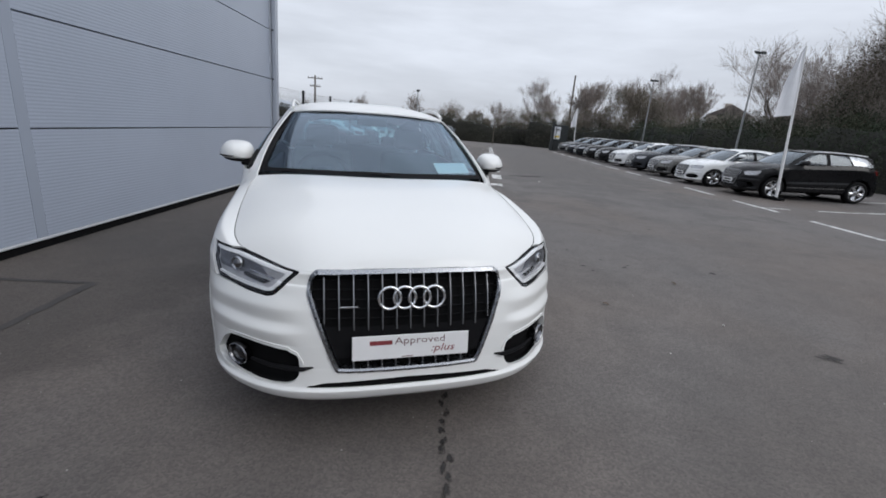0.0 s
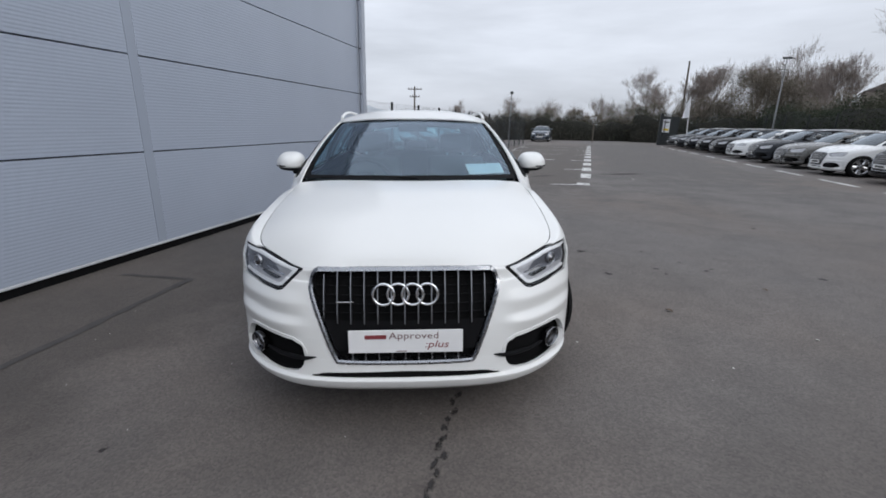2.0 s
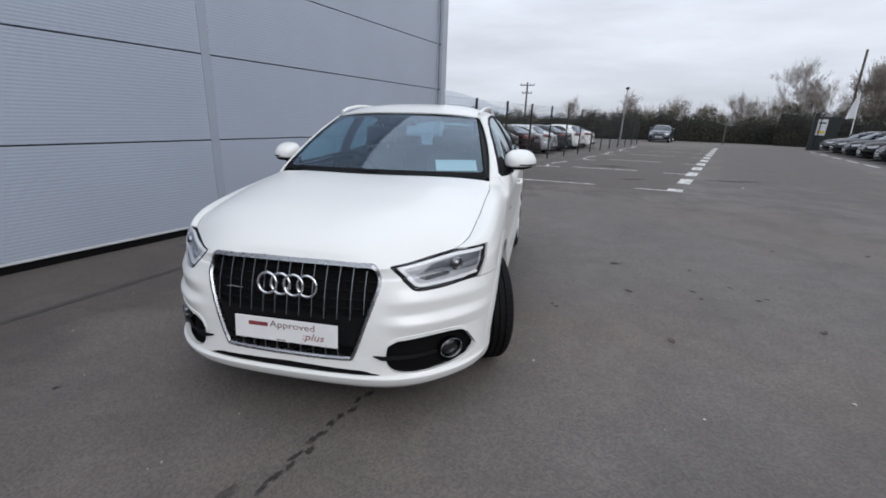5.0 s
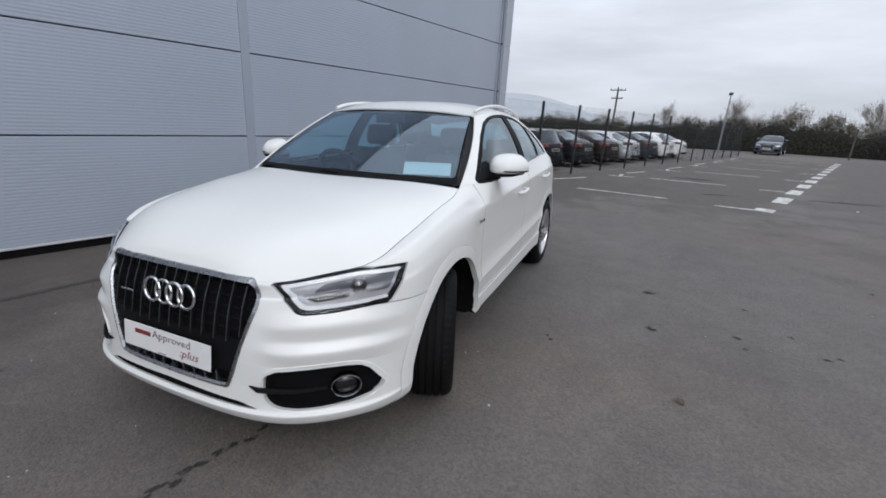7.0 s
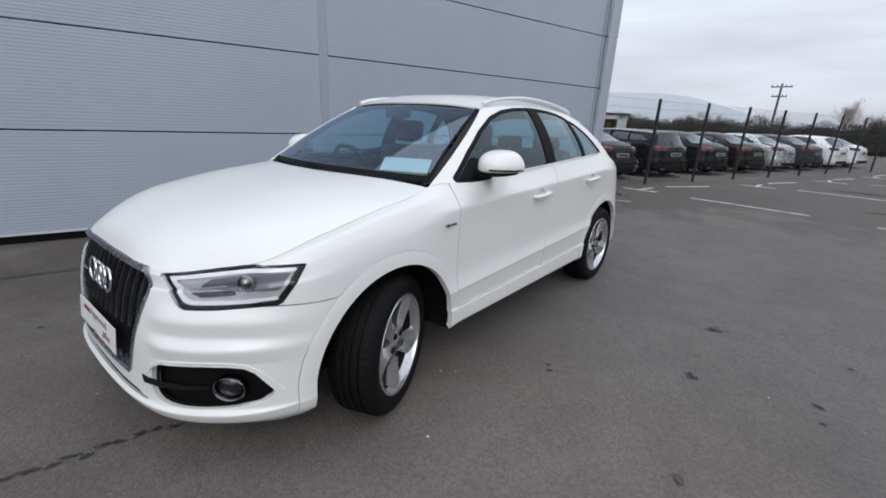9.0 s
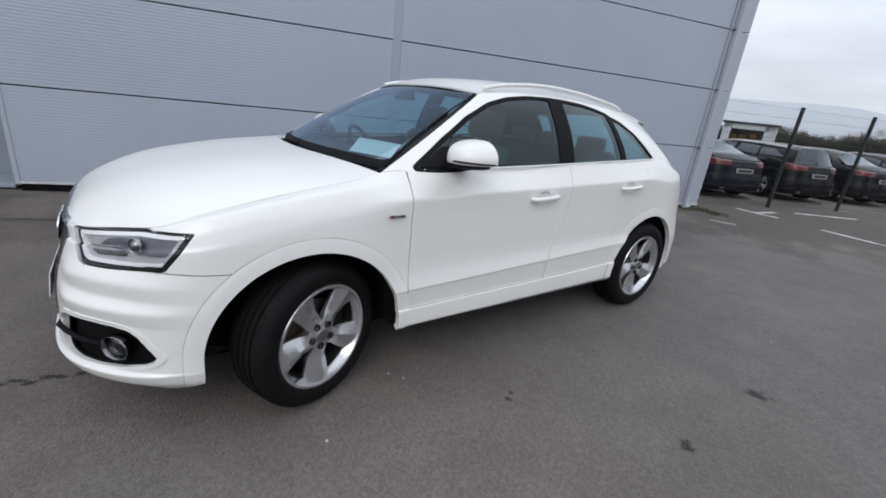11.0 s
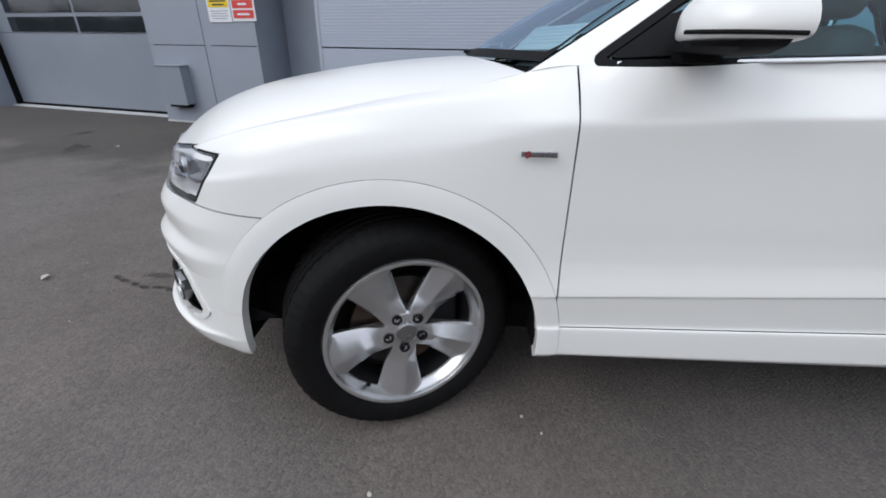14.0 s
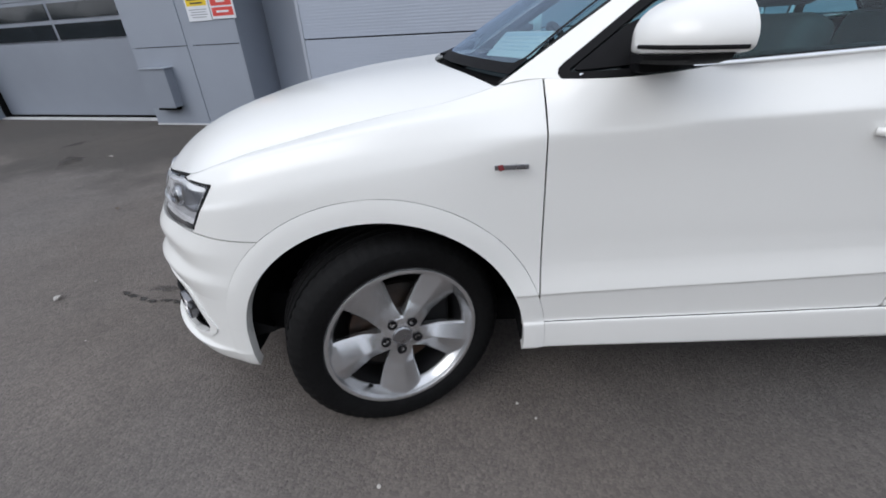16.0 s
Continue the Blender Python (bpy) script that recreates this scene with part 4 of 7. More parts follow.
    base_r = (0.69, 4.235, 4.09, 1.03, 1.05) if style != "saloon" else (0.77, 3.88, 3.80, 1.19, 1.15)
    bgl = glass_rows(top_r, base_r, 12, 15, -0.03)
    add("rear_window", flat(bgl), glass if fine else M_GLASS_DARK, lab="tinted rear window", fold=0)
    if style == "estate":
        # pale non-metal: the chrome rail's bright reflection is painted as its colour
        for s in (1, -1):
            part("roof_rail", bm_tube([(s * (q[0] + 0.012) * sc[0], q[1] * sc[1], (q[2] + 0.030) * sc[2]) for q in ee[1:-1]], 0.018, 6), M_DRL, car, "bright roof rail", smooth=True)
    if style == "saloon":
        dk = glass_rows(base_r, (0.69, 4.235, 4.09, 1.05, 1.05), 8, 15, 0.03)
        add("boot_lid", flat(dk), paint, lab="painted boot lid", fold=0)
    sg_l = flat(side_grid(st, 150 if fine else 50, 40 if fine else 16), True)
    pane = [lambda v, p=p: poly_dist(p, v[:, 1], v[:, 2]) for p in st["panes"]]
    whole = [st["panes"][0][0], *st["panes"][0][1:-1], *st["panes"][1][1:-1], *st["panes"][2][1:], st["panes"][1][0], st["panes"][0][-1]]
    trim_area = lambda v: poly_dist(whole, v[:, 1], v[:, 2], 0.016)  # noqa: E731
    frame_w = clip(sg_l, lambda v: -trim_area(v) + (0.001 if fine else 0))
    trim = clip(sg_l, trim_area)
    for p in pane:
        trim = clip(trim, lambda v, p=p: -p(v))
    sunk = flat(side_grid(st, 150 if fine else 50, 40 if fine else 16, 0.006 if fine else 0.002), True)
    for s in (1, -1):
        pick = (lambda q: q) if s > 0 else mirrored
        add("window_surround", pick(frame_w), paint, lab="painted roof pillars and door frames", fold=0.01)
        add("window_trim", pick(trim), M_BLACK, lab="black window trim and pillars", fold=0.012)
        for k, p in enumerate(pane):
            add("side_window", pick(clip(sunk, lambda v, p=p: p(v) - 0.004)), glass if k == 0 else M_GLASS_DARK if not fine else glass, lab="tinted side window", fold=0)
        if fine:
            sail = clip(flat(side_grid(st, 150, 40, -0.001), True), lambda v: poly_dist([(1.45, 1.100), (1.60, 1.203), (1.645, 1.20), (1.645, 1.113)], v[:, 1], v[:, 2]))
            add("mirror_sail", pick(sail), M_BLACK, lab="black corner panel behind the mirror", fold=0.004)
            inner = flat(side_grid(st, 60, 20, 0.045), True)
            for p in pane:
                inner = clip(inner, lambda v, p=p: -p(v) - 0.004)
            add("pillar_lining", pick(inner), M_INTERIOR, lab="dark pillar and door frame lining", fold=0)
        mirror(car, s, paint, fine)
    # underside, wells and wheels
    ub = bm_box((1.30 * sc[0], 3.9 * sc[1], 0.10), (0, 2.2 * sc[1], 0.27), 0.02)
    bm_box((1.64 * sc[0], 1.70 * sc[1], 0.16), (0, 2.245 * sc[1], 0.33), 0.02, None, ub)
    bm_box((1.40 * sc[0], 0.34 * sc[1], 0.16), (0, 0.42 * sc[1], 0.33), 0.02, None, ub)
    bm_box((1.10, 0.75, 0.5), (0, 0.95 * sc[1], 0.50), 0.02, None, ub)
    part("underbody", ub, M_DARK, car)
    for k, y0 in enumerate((AX_F, AX_R)):
        for s in (1, -1):
            a = np.linspace(radians(-14), radians(194), 28 if fine else 14)
            g = np.array([[(s * x * sc[0], y0 * sc[1] + ARCH * 1.035 * math.cos(t) * (1.08 if k == 0 and math.cos(t) < 0 else 1.0), max(HUB_Z + ARCH * 1.035 * math.sin(t), 0.288)) for x in (0.56, 0.72, 0.886)] for t in a])
            v, f = flat(g)
            n = len(v)
            v = np.concatenate([v, np.array([(s * 0.56 * sc[0], y0 * sc[1], HUB_Z)])])
            f = f + [(n, i * 3, (i + 1) * 3) for i in range(len(a) - 1)]
            mesh_ob("wheel_liner", v, f, M_DARK, car, "black wheel arch liner")
            turn = Matrix.Rotation(radians(steer if k == 0 else 0) + (0 if s > 0 else math.pi), 4, "Z")
            wx = 0.790 * sc[0]
            wheel("wheel", Matrix.Translation((s * wx, y0 * sc[1], HUB_Z)) @ turn, car, fine)
    return car


def ring_bar(points_fn, n, radius, sides=8):
    return bm_tube([points_fn(i / n) for i in range(n)], radius, sides, close=True)


def bar_text(parent, text, width, at, mat, name="lettering", italic=0.0, squash=0.78):
    """Letters with a little thickness, as a mesh of the given width, facing -y."""
    cu = bpy.data.curves.new(name, "FONT")
    cu.body, cu.size, cu.extrude, cu.shear = text, 1.0, 0.01, italic
    cu.resolution_u = 2
    tmp = bpy.data.objects.new(name, cu)
    scene.collection.objects.link(tmp)
    bpy.context.view_layer.update()
    me = bpy.data.meshes.new_from_object(tmp.evaluated_get(bpy.context.evaluated_depsgraph_get()))
    bpy.data.objects.remove(tmp)
    xs = [v.co.x for v in me.vertices]
    me.transform(Matrix.Diagonal((1, squash, 1, 1)) @ Matrix.Scale(width / (max(xs) - min(xs)), 4) @ Matrix.Translation((-min(xs), 0, 0)))
    me.materials.clear()
    me.materials.append(mat)
    ob = new(name, me)
    ob.parent = parent
    ob.matrix_local = Matrix.Translation(at) @ Matrix.Rotation(radians(90), 4, "X")
    return ob


def nose_y(x, z):
    """The depth of the bumper's face at a place across and up."""
    o = np.interp(z, LEVELS + [0.751, 0.768, 0.78, 0.832], OFF_NOSE + [0.118])
    return float(np.interp(abs(x), [p[0] for p in OUTLINE[:8]], [p[1] for p in OUTLINE[:8]]) + o)


def dress_front(car, rings=True):
    """Grille with chrome frame and bars, plate, fog lamps and blades."""
    pts = GRILLE
    ring = []
    for a, b in zip(pts, pts[1:] + pts[:1]):
        for k in range(2):
            t = k / 2
            ring.append((a[0] + (b[0] - a[0]) * t, a[1] + (b[1] - a[1]) * t))
    n = len(ring)
    flow = np.roll(np.array(ring), -1, 0) - np.roll(np.array(ring), 1, 0)
    away = np.stack([-flow[:, 1], flow[:, 0]], -1) / np.linalg.norm(flow, axis=1, keepdims=True)
    away *= np.sign(np.sum(away * (np.array(ring) - np.array([0, 0.6])), axis=1, keepdims=True))
    sg = shell_grid(330, 85)[:60].reshape(-1, 3)

    def depth(x, z):
        q = (sg[:, 0] - abs(x)) ** 2 + (sg[:, 2] - z) ** 2
        k = np.argsort(q)[:6]
        return float(np.average(sg[k, 1], weights=1 / (q[k] + 1e-6)))

    rim_y = np.array([depth(x * 1.02, z) for x, z in ring])
    for _ in range(3):
        low = rim_y
        rim_y = (np.roll(low, 1) + 2 * low + np.roll(low, -1)) / 4
    verts, faces = [], []
    for (x, z), face_y, d in zip(ring, rim_y, away):
        for o, dep in ((0.007, 0.035), (0.005, -0.006 + 0.001 * max(0.0, d[1])), (-0.006 - 0.004 * max(0.0, d[1]), -0.009 - 0.008 * max(0.0, d[1])), (-0.013, -0.001 - 0.005 * max(0.0, d[1])), (-0.015, 0.035)):
            px, pz = x + o * d[0], z + o * d[1]
            verts.append((px, face_y + dep, pz))
    for i in range(n):
        for k in range(4):
            a, b = i * 5 + k, ((i + 1) % n) * 5 + k
            faces.append((a, a + 1, b + 1, b))
    g = mesh_ob("grille", verts, faces, M_SATIN, car, "single-frame grille: chrome frame, black mesh and chrome bars", angle=35)
    back = []
    u = np.linspace(-1, 1, 25)
    for z in np.linspace(0.375, 0.832, 20):
        back.append([(0.44 * k, nose_y(0.44 * k, z) + 0.040, z) for k in u])
    v, f = flat(np.array(back))
    v, f = clip((v, f), lambda w: poly_dist(GRILLE, w[:, 0], w[:, 2]) - 0.01)
    mesh_ob("grille_backing", v, f, M_DARK, g, "gloss black grille panel")

    def width_at(z):
        return float(np.interp(z, [0.386, 0.40, 0.70, 0.745, 0.797, 0.824], [0.305, 0.328, 0.428, 0.436, 0.422, 0.385])) - 0.02

    for z in (0.615, 0.655, 0.695, 0.735, 0.772):
        w = width_at(z)
        part("grille_slat", bm_tube([(w * k, nose_y(w * k, z) + 0.030, z) for k in np.linspace(-1, 1, 13)], 0.0035, 6), M_BLACK, g)
    for k in range(13):
        x = (k - 6) * 0.0615
        hi = 0.817 if abs(x) < 0.36 else 0.79
        lo = 0.574
        if abs(x) < width_at(0.65) - 0.01:
            zs = [z for z in np.linspace(lo, hi, 9) if abs(x) < width_at(z)]
            bar = bmesh.new()
            front = [(x, nose_y(x, z) + 0.004, z) for z in zs]
            vs = []
            for px, py, pz in front:
                vs.append([bar.verts.new((px - 0.0028, py + 0.014, pz)), bar.verts.new((px - 0.0021, py, pz)), bar.verts.new((px + 0.0021, py, pz)), bar.verts.new((px + 0.0028, py + 0.014, pz))])
            for p, q in zip(vs, vs[1:]):
                for j in range(3):
                    bar.faces.new((p[j], p[j + 1], q[j + 1], q[j]))
            part("grille_bar", bar, M_BAR, g, "upright chrome grille bar")
        if abs(x) < width_at(0.42) - 0.01:
            part("grille_bar", bm_box((0.006, 0.014, 0.036), (x, nose_y(x, 0.42) + 0.016, 0.418), 0.002), M_BAR, g, "upright chrome grille bar")
    for z0, z1 in ((0.444, 0.588),):
        w0, w1 = width_at(z0), width_at(z1)
        pl = bmesh.new()
        q = []
        for z, w in ((z0, w0), (z1, w1)):
            q.append([pl.verts.new((w * k, nose_y(w * k, z) + 0.012, z)) for k in np.linspace(-1, 1, 13)])
        for a, b, cc, d in zip(q[0], q[0][1:], q[1][1:], q[1]):
            pl.faces.new((a, b, cc, d))
        part("plate_carrier", pl, M_BLACK, g, "gloss black plate carrier")
    # number plate: brand word as a bar, the other words lettered
    plate = part("number_plate", bm_box((0.520, 0.006, 0.108), (0, 0, 0), 0.003), M_PLATE, car, "white dealer plate with maroon lettering")
    plate.matrix_local = Matrix.Translation((0.004, 0.017, 0.503)) @ Matrix.Rotation(radians(-7), 4, "X")
    part("wordmark_bar", bm_box((0.098, 0.0012, 0.019), (-0.137, -0.0034, 0.0215), 0.0), M_TEXT_RED, plate)
    bar_text(plate, "Approved", 0.226, (-0.078, -0.0034, 0.0125), M_TEXT_GREY)
    bar_text(plate, ":plus", 0.108, (0.088, -0.0034, -0.030), M_TEXT_RED, italic=0.25)
    part("small_print", bm_box((0.05, 0.0012, 0.004), (-0.02, -0.0034, -0.046), 0.0), M_TEXT_GREY, plate)
    if rings:
        for k in range(4):
            cx = 0.004 + (k - 1.5) * 0.0660
            r = 0.0475
            em = ring_bar(lambda t: (cx + r * math.cos(math.tau * t), 0.062 + (0.001 if k % 2 else -0.001) + 0.25 * (r * math.sin(math.tau * t)) * 0.6, 0.713 + r * math.sin(math.tau * t)), 40, 0.0068, 10)
            part("emblem_ring", em, M_CHROME, g, "plain chrome ring", smooth=True, angle=60)
        part("badge_bar", bm_box((0.080, 0.006, 0.007), (-0.268, nose_y(0.268, 0.678) - 0.008, 0.678), 0.002), M_CHROME, g, "small chrome badge")
    for s in (1, -1):
        pick = (lambda q: q) if s > 0 else mirrored
        rec = clip(flat(shell_grid(330, 85, 0.040), True), lambda v: np.where(v[:, 1] < 0.7, poly_dist(FOG, v[:, 0], v[:, 2]) - 0.02, 1.0))
        v, f = pick(rec)
        fogs = mesh_ob("air_intake", v, f, M_DARK, car, "black lower air intake")
        lip0 = clip(flat(shell_grid(330, 85, -0.005), True), lambda v: np.where(v[:, 1] < 0.7, np.maximum(poly_dist(FOG, v[:, 0], v[:, 2]) - 0.016, -poly_dist(FOG, v[:, 0], v[:, 2]) + 0.001), 1.0))
        lip0 = clip(lip0, lambda v: 0.395 - v[:, 2] - 0.3 * (v[:, 0] - 0.55))
        v, f = folded(pick(lip0), 0.03)
        mesh_ob("intake_frame", v, f, M_PAINT, fogs, "painted intake frame", angle=40)
        at = Matrix.Translation((s * 0.735, 0.236, 0.405)) @ Matrix.Rotation(radians(-90 + s * 42), 4, "Z")
        v, f = lathe([(-0.02, 0.052), (0.012, 0.054), (0.016, 0.051), (0.010, 0.046), (-0.01, 0.044)], 36)
        v = [(a, b * 1.12, c2 * 0.92) for a, b, c2 in v]
        o = mesh_ob("fog_lamp_ring", v, f, M_DIMCHROME, fogs, "chrome fog lamp ring", angle=40)
        o.matrix_local = at
        v, f = lathe([(-0.012, 0.046), (0.002, 0.036), (0.006, 0.0)], 28)
        v = [(a, b * 1.12, c2 * 0.92) for a, b, c2 in v]
        o = mesh_ob("fog_lamp_glass", v, f, M_GLOSSBLACK, fogs, "dark fog lamp glass")
        o.matrix_local = at
        blade = [(s * x, nose_y(x, z) - 0.004 + d, z) for x, z, d in ((0.415, 0.410, 0.004), (0.46, 0.406, -0.008), (0.52, 0.402, 0.002), (0.60, 0.400, 0.012), (0.68, 0.402, 0.022))]
        part("intake_blade", bm_tube(blade, [0.003, 0.010, 0.011, 0.009, 0.006], 8), M_BLACK, fogs, "black intake blade", smooth=True)
    return g


def hero_interior(car):
    """Seats, dashboard, wheel and the sales card behind the glass."""
    dash = bmesh.new()
    prof = [(1.20, 1.02), (1.36, 1.066), (1.55, 1.072), (1.70, 1.05), (1.76, 0.98), (1.72, 0.80), (1.45, 0.62)]
    rows = []
    for x in np.linspace(-0.72, 0.72, 9):
        rows.append([dash.verts.new((x, y + 0.10 * (abs(x) / 0.72) ** 2 * (1 if k < 2 else 0), z - 0.012 * (abs(x) / 0.72) ** 2)) for k, (y, z) in enumerate(prof)])
    for a, b in zip(rows, rows[1:]):
        for k in range(len(prof) - 1):
            dash.faces.new((a[k], a[k + 1], b[k + 1], b[k]))
    part("dashboard", dash, M_INTERIOR, car, "black padded dashboard", smooth=True)
    # the sales card stands on the dash, leaning on the screen
    ax = Vector((0.262, 0.098, 0.0)).normalized()
    up = Vector((-0.02, 0.060, 0.056)).normalized()
    up = (up - ax * up.dot(ax)).normalized()
    out = ax.cross(up)
    seat = Matrix(((ax.x, -out.x, up.x, 0.528), (ax.y, -out.y, up.y, 1.366), (ax.z, -out.z, up.z, 1.151), (0, 0, 0, 1)))
    card = part("sales_card", bm_box((0.282, 0.002, 0.098)), M_PAPER, car, "white sales card with pale blue print on the dashboard")
    card.matrix_local = seat
    part("card_heading", bm_box((0.262, 0.0015, 0.012), (0.0, -0.0016, 0.036)), M_BLUE, card)
    for k, w in enumerate((0.20, 0.24, 0.17, 0.22)):
        part("print_line", bm_box((w, 0.0012, 0.0035), (0.0, -0.0015, 0.020 - 0.014 * k)), M_BLUE, card)
    wheel_c = Vector((-0.37, 1.74, 1.03))
    tilt = Matrix.Rotation(radians(-62), 4, "X")
    sw = part("steering_wheel", bm_tube([wheel_c + tilt @ Vector((0.185 * math.cos(a), 0.185 * math.sin(a), 0)) for a in np.linspace(0, math.tau, 40, endpoint=False)], 0.016, 8, close=True), M_INTERIOR, car,
              "black steering wheel", smooth=True)
    hub = bm_box((0.16, 0.13, 0.05), wheel_c, 0.02, tilt)
    bm_box((0.36, 0.04, 0.02), wheel_c, 0.008, tilt, hub)
    part("steering_hub", hub, M_INTERIOR, sw)
    for x, y, w in ((-0.37, 2.10, 0.50), (0.37, 2.00, 0.50)):
        back = bm_box((w, 0.13, 0.60), (x, y + 0.12, 0.90), 0.05, Matrix.Rotation(radians(-14), 4, "X"), None, 3)
        bm_box((w, 0.50, 0.16), (x, y - 0.22, 0.60), 0.05, None, back, 3)
        seat = part("front_seat", back, M_LEATHER, car, "dark leather front seat with headrest", smooth=True, angle=60)
        head = bm_box((0.27, 0.10, 0.17), (x, y + 0.225, 1.30), 0.04, Matrix.Rotation(radians(-8), 4, "X"), None, 3)
        part("headrest", head, M_LEATHER, seat, "", smooth=True, angle=60)
        posts = bm_tube([(x - 0.07, y + 0.205, 1.15), (x - 0.07, y + 0.22, 1.25)], 0.006)
        bm_tube([(x + 0.07, y + 0.205, 1.15), (x + 0.07, y + 0.22, 1.25)], 0.006, 8, posts)
        part("headrest_mount", posts, M_CHROME, seat)
    rb = bm_box((1.28, 0.14, 0.62), (0, 3.22, 0.88), 0.05, Matrix.Rotation(radians(-16), 4, "X"), None, 3)
    bm_box((1.28, 0.50, 0.16), (0, 2.98, 0.58), 0.05, None, rb, 3)
    bench = part("rear_bench", rb, M_LEATHER, car, "dark leather rear bench", smooth=True, angle=60)
    for x in (-0.38, 0.0, 0.38):
        part("headrest", bm_box((0.25, 0.09, 0.13), (x, 3.33, 1.215), 0.035, None, None, 3), M_LEATHER, bench, "", smooth=True, angle=60)
    liner = bmesh.new()
    rows = []
    for y, z, w in ((1.93, 1.475, 0.53), (2.2, 1.515, 0.55), (2.6, 1.528, 0.56), (3.0, 1.515, 0.55), (3.4, 1.485, 0.52), (3.75, 1.44, 0.48)):
        rows.append([liner.verts.new((w * k, y, z - 0.045 * abs(k) ** 3)) for k in np.linspace(-1, 1, 9)])
    for a, b in zip(rows, rows[1:]):
        for k in range(8):
            liner.faces.new((a[k], a[k + 1], b[k + 1], b[k]))
    part("headlining", liner, M_LINING, car, "dark grey headlining", smooth=True)
    part("interior_mirror", bm_box((0.23, 0.035, 0.07), (0, 1.83, 1.435), 0.015), M_INTERIOR, car, "black interior mirror")
    part("cabin_floor", bm_box((1.50, 1.6, 0.04), (0, 2.26, 0.43), 0.01), M_INTERIOR, car)
    for s in (1, -1):
        part("door_card", bm_box((0.05, 1.75, 0.62), (s * 0.775, 2.32, 0.76), 0.02), M_INTERIOR, car, "dark door lining")


def dress_sides(car):
    """Handles, badge, wipers, roof rails, screen border."""
    skin = shell_grid(330, 85).reshape(-1, 3)

    def flank(y, z):
        """How far out the door skin lies at a place along and up."""
        return float(skin[np.argmin((skin[:, 1] - y) ** 2 + (skin[:, 2] - z) ** 2), 0])

    for s in (1, -1):
        for y, z in ((2.275, 0.944), (3.135, 0.988)):
            out = flank(y, z) - flank(2.275, 0.944)
            bow = [(s * (0.905 + out + o), y + d, z + d * 0.06) for d, o in ((-0.105, 0.004), (-0.09, 0.030), (-0.03, 0.036), (0.06, 0.036), (0.09, 0.030), (0.105, 0.006))]
            h = part("door_handle", bm_tube(bow, [0.010, 0.0125, 0.0125, 0.0125, 0.0125, 0.010], 10), M_PAINT, car, "painted bow door handle", smooth=True, angle=60)
            rows = []
            for r in np.linspace(0, 1.03, 8):
                rows.append([(s * (0.9065 + out - 0.012 * (1 - min(r, 1.0) ** 2) ** 0.8 - 0.003), y - 0.004 + 0.060 * r * math.cos(t), z + 0.004 + 0.034 * r * math.sin(t)) for t in np.linspace(0, math.tau, 29)])
            v, f = flat(np.array(rows), s < 0)
            mesh_ob("handle_cup", v, f, M_PAINT, h, "painted grip recess")
        bd = part("wing_badge", bm_box((0.004, 0.085, 0.013), (s * 0.916, 1.305, 0.892), 0.0015), M_SATIN, car, "small silver badge with a red corner")
        part("badge_corner", bm_box((0.003, 0.013, 0.0150), (s * 0.9185, 1.278, 0.892), 0.001, Matrix.Rotation(0.35, 4, "X")), M_TEXT_RED, bd)
        rail = [(s * 0.585, 1.99, 1.500), (s * 0.592, 2.11, 1.529), (s * 0.598, 2.32, 1.553), (s * 0.600, 2.55, 1.561), (s * 0.590, 2.82, 1.552), (s * 0.575, 3.08, 1.532), (s * 0.560, 3.27, 1.510), (s * 0.552, 3.36, 1.484)]
        f = spline(range(len(rail)), rail)(np.linspace(0, len(rail) - 1, 40))
        rl = bm_tube(f, 0.0125, 10)
        part("roof_rail", rl, M_PAINT, car, "white roof rail", smooth=True, angle=60)
    # black border of the screen and cowl
    base, top = (0.742, BONNET_END + 0.035, 1.318, 1.098, 1.086), (0.582, SCREEN_TOP + 0.02, 1.956, 1.496, 1.470)
    g = glass_rows(base, top, 24, 49, 0.018)
    g[:, :, 2] += 0.003
    g[:, :, 1] -= 0.003
    v, f = flat(g)
    uu = np.tile(np.linspace(-1, 1, 49), 24)
    rr = np.repeat(np.linspace(0, 1, 24), 49)
    key = {tuple(np.round(p, 6)): (a, b) for p, a, b in zip(v, uu, rr)}

    def border(w):
        ab = np.array([key[tuple(np.round(p, 6))] for p in w])
        return np.minimum.reduce([0.982 - np.abs(ab[:, 0]), ab[:, 1] - 0.05, 0.992 - ab[:, 1]])

    vv, ff = clip((v, f), border)
    mesh_ob("screen_border", vv, ff, M_BLACK, car, "black ceramic border of the windscreen")
    cw = glass_rows((0.775, BONNET_END - 0.03, 1.262, 1.075, 1.045), (0.75, BONNET_END + 0.06, 1.345, 1.098, 1.084), 6, 31, 0.0)
    v, f = flat(cw)
    mesh_ob("cowl", v - np.array([0, 0, 0.012]), f, M_DARK, car, "black plastic cowl")
    for a, b in (((-0.62, 1.262, 1.098), (0.05, 1.128, 1.111)), ((-0.02, 1.138, 1.108), (0.66, 1.305, 1.104))):
        part("wiper", bm_tube([a, [(p + q) / 2 for p, q in zip(a, b)][0:2] + [max(a[2], b[2]) + 0.004], b], [0.006, 0.007, 0.005], 8), M_BLACK, car, "black wiper arm", smooth=True)
    # belt moulding
    for s in (1, -1):
        belt = [(0.842, 1.47, 1.0905), (0.848, 1.8, 1.102), (0.852, 2.45, 1.130), (0.844, 3.0, 1.155), (0.837, 3.30, 1.168), (0.826, 3.49, 1.178)]
        f = spline(range(6), belt)(np.linspace(0, 5, 40)) * np.array([s, 1, 1])
        part("belt_moulding", bm_tube(f + np.array([s * 0.002, 0, 0]), 0.005, 6), M_CHROME, car, "slim bright belt moulding", smooth=True)
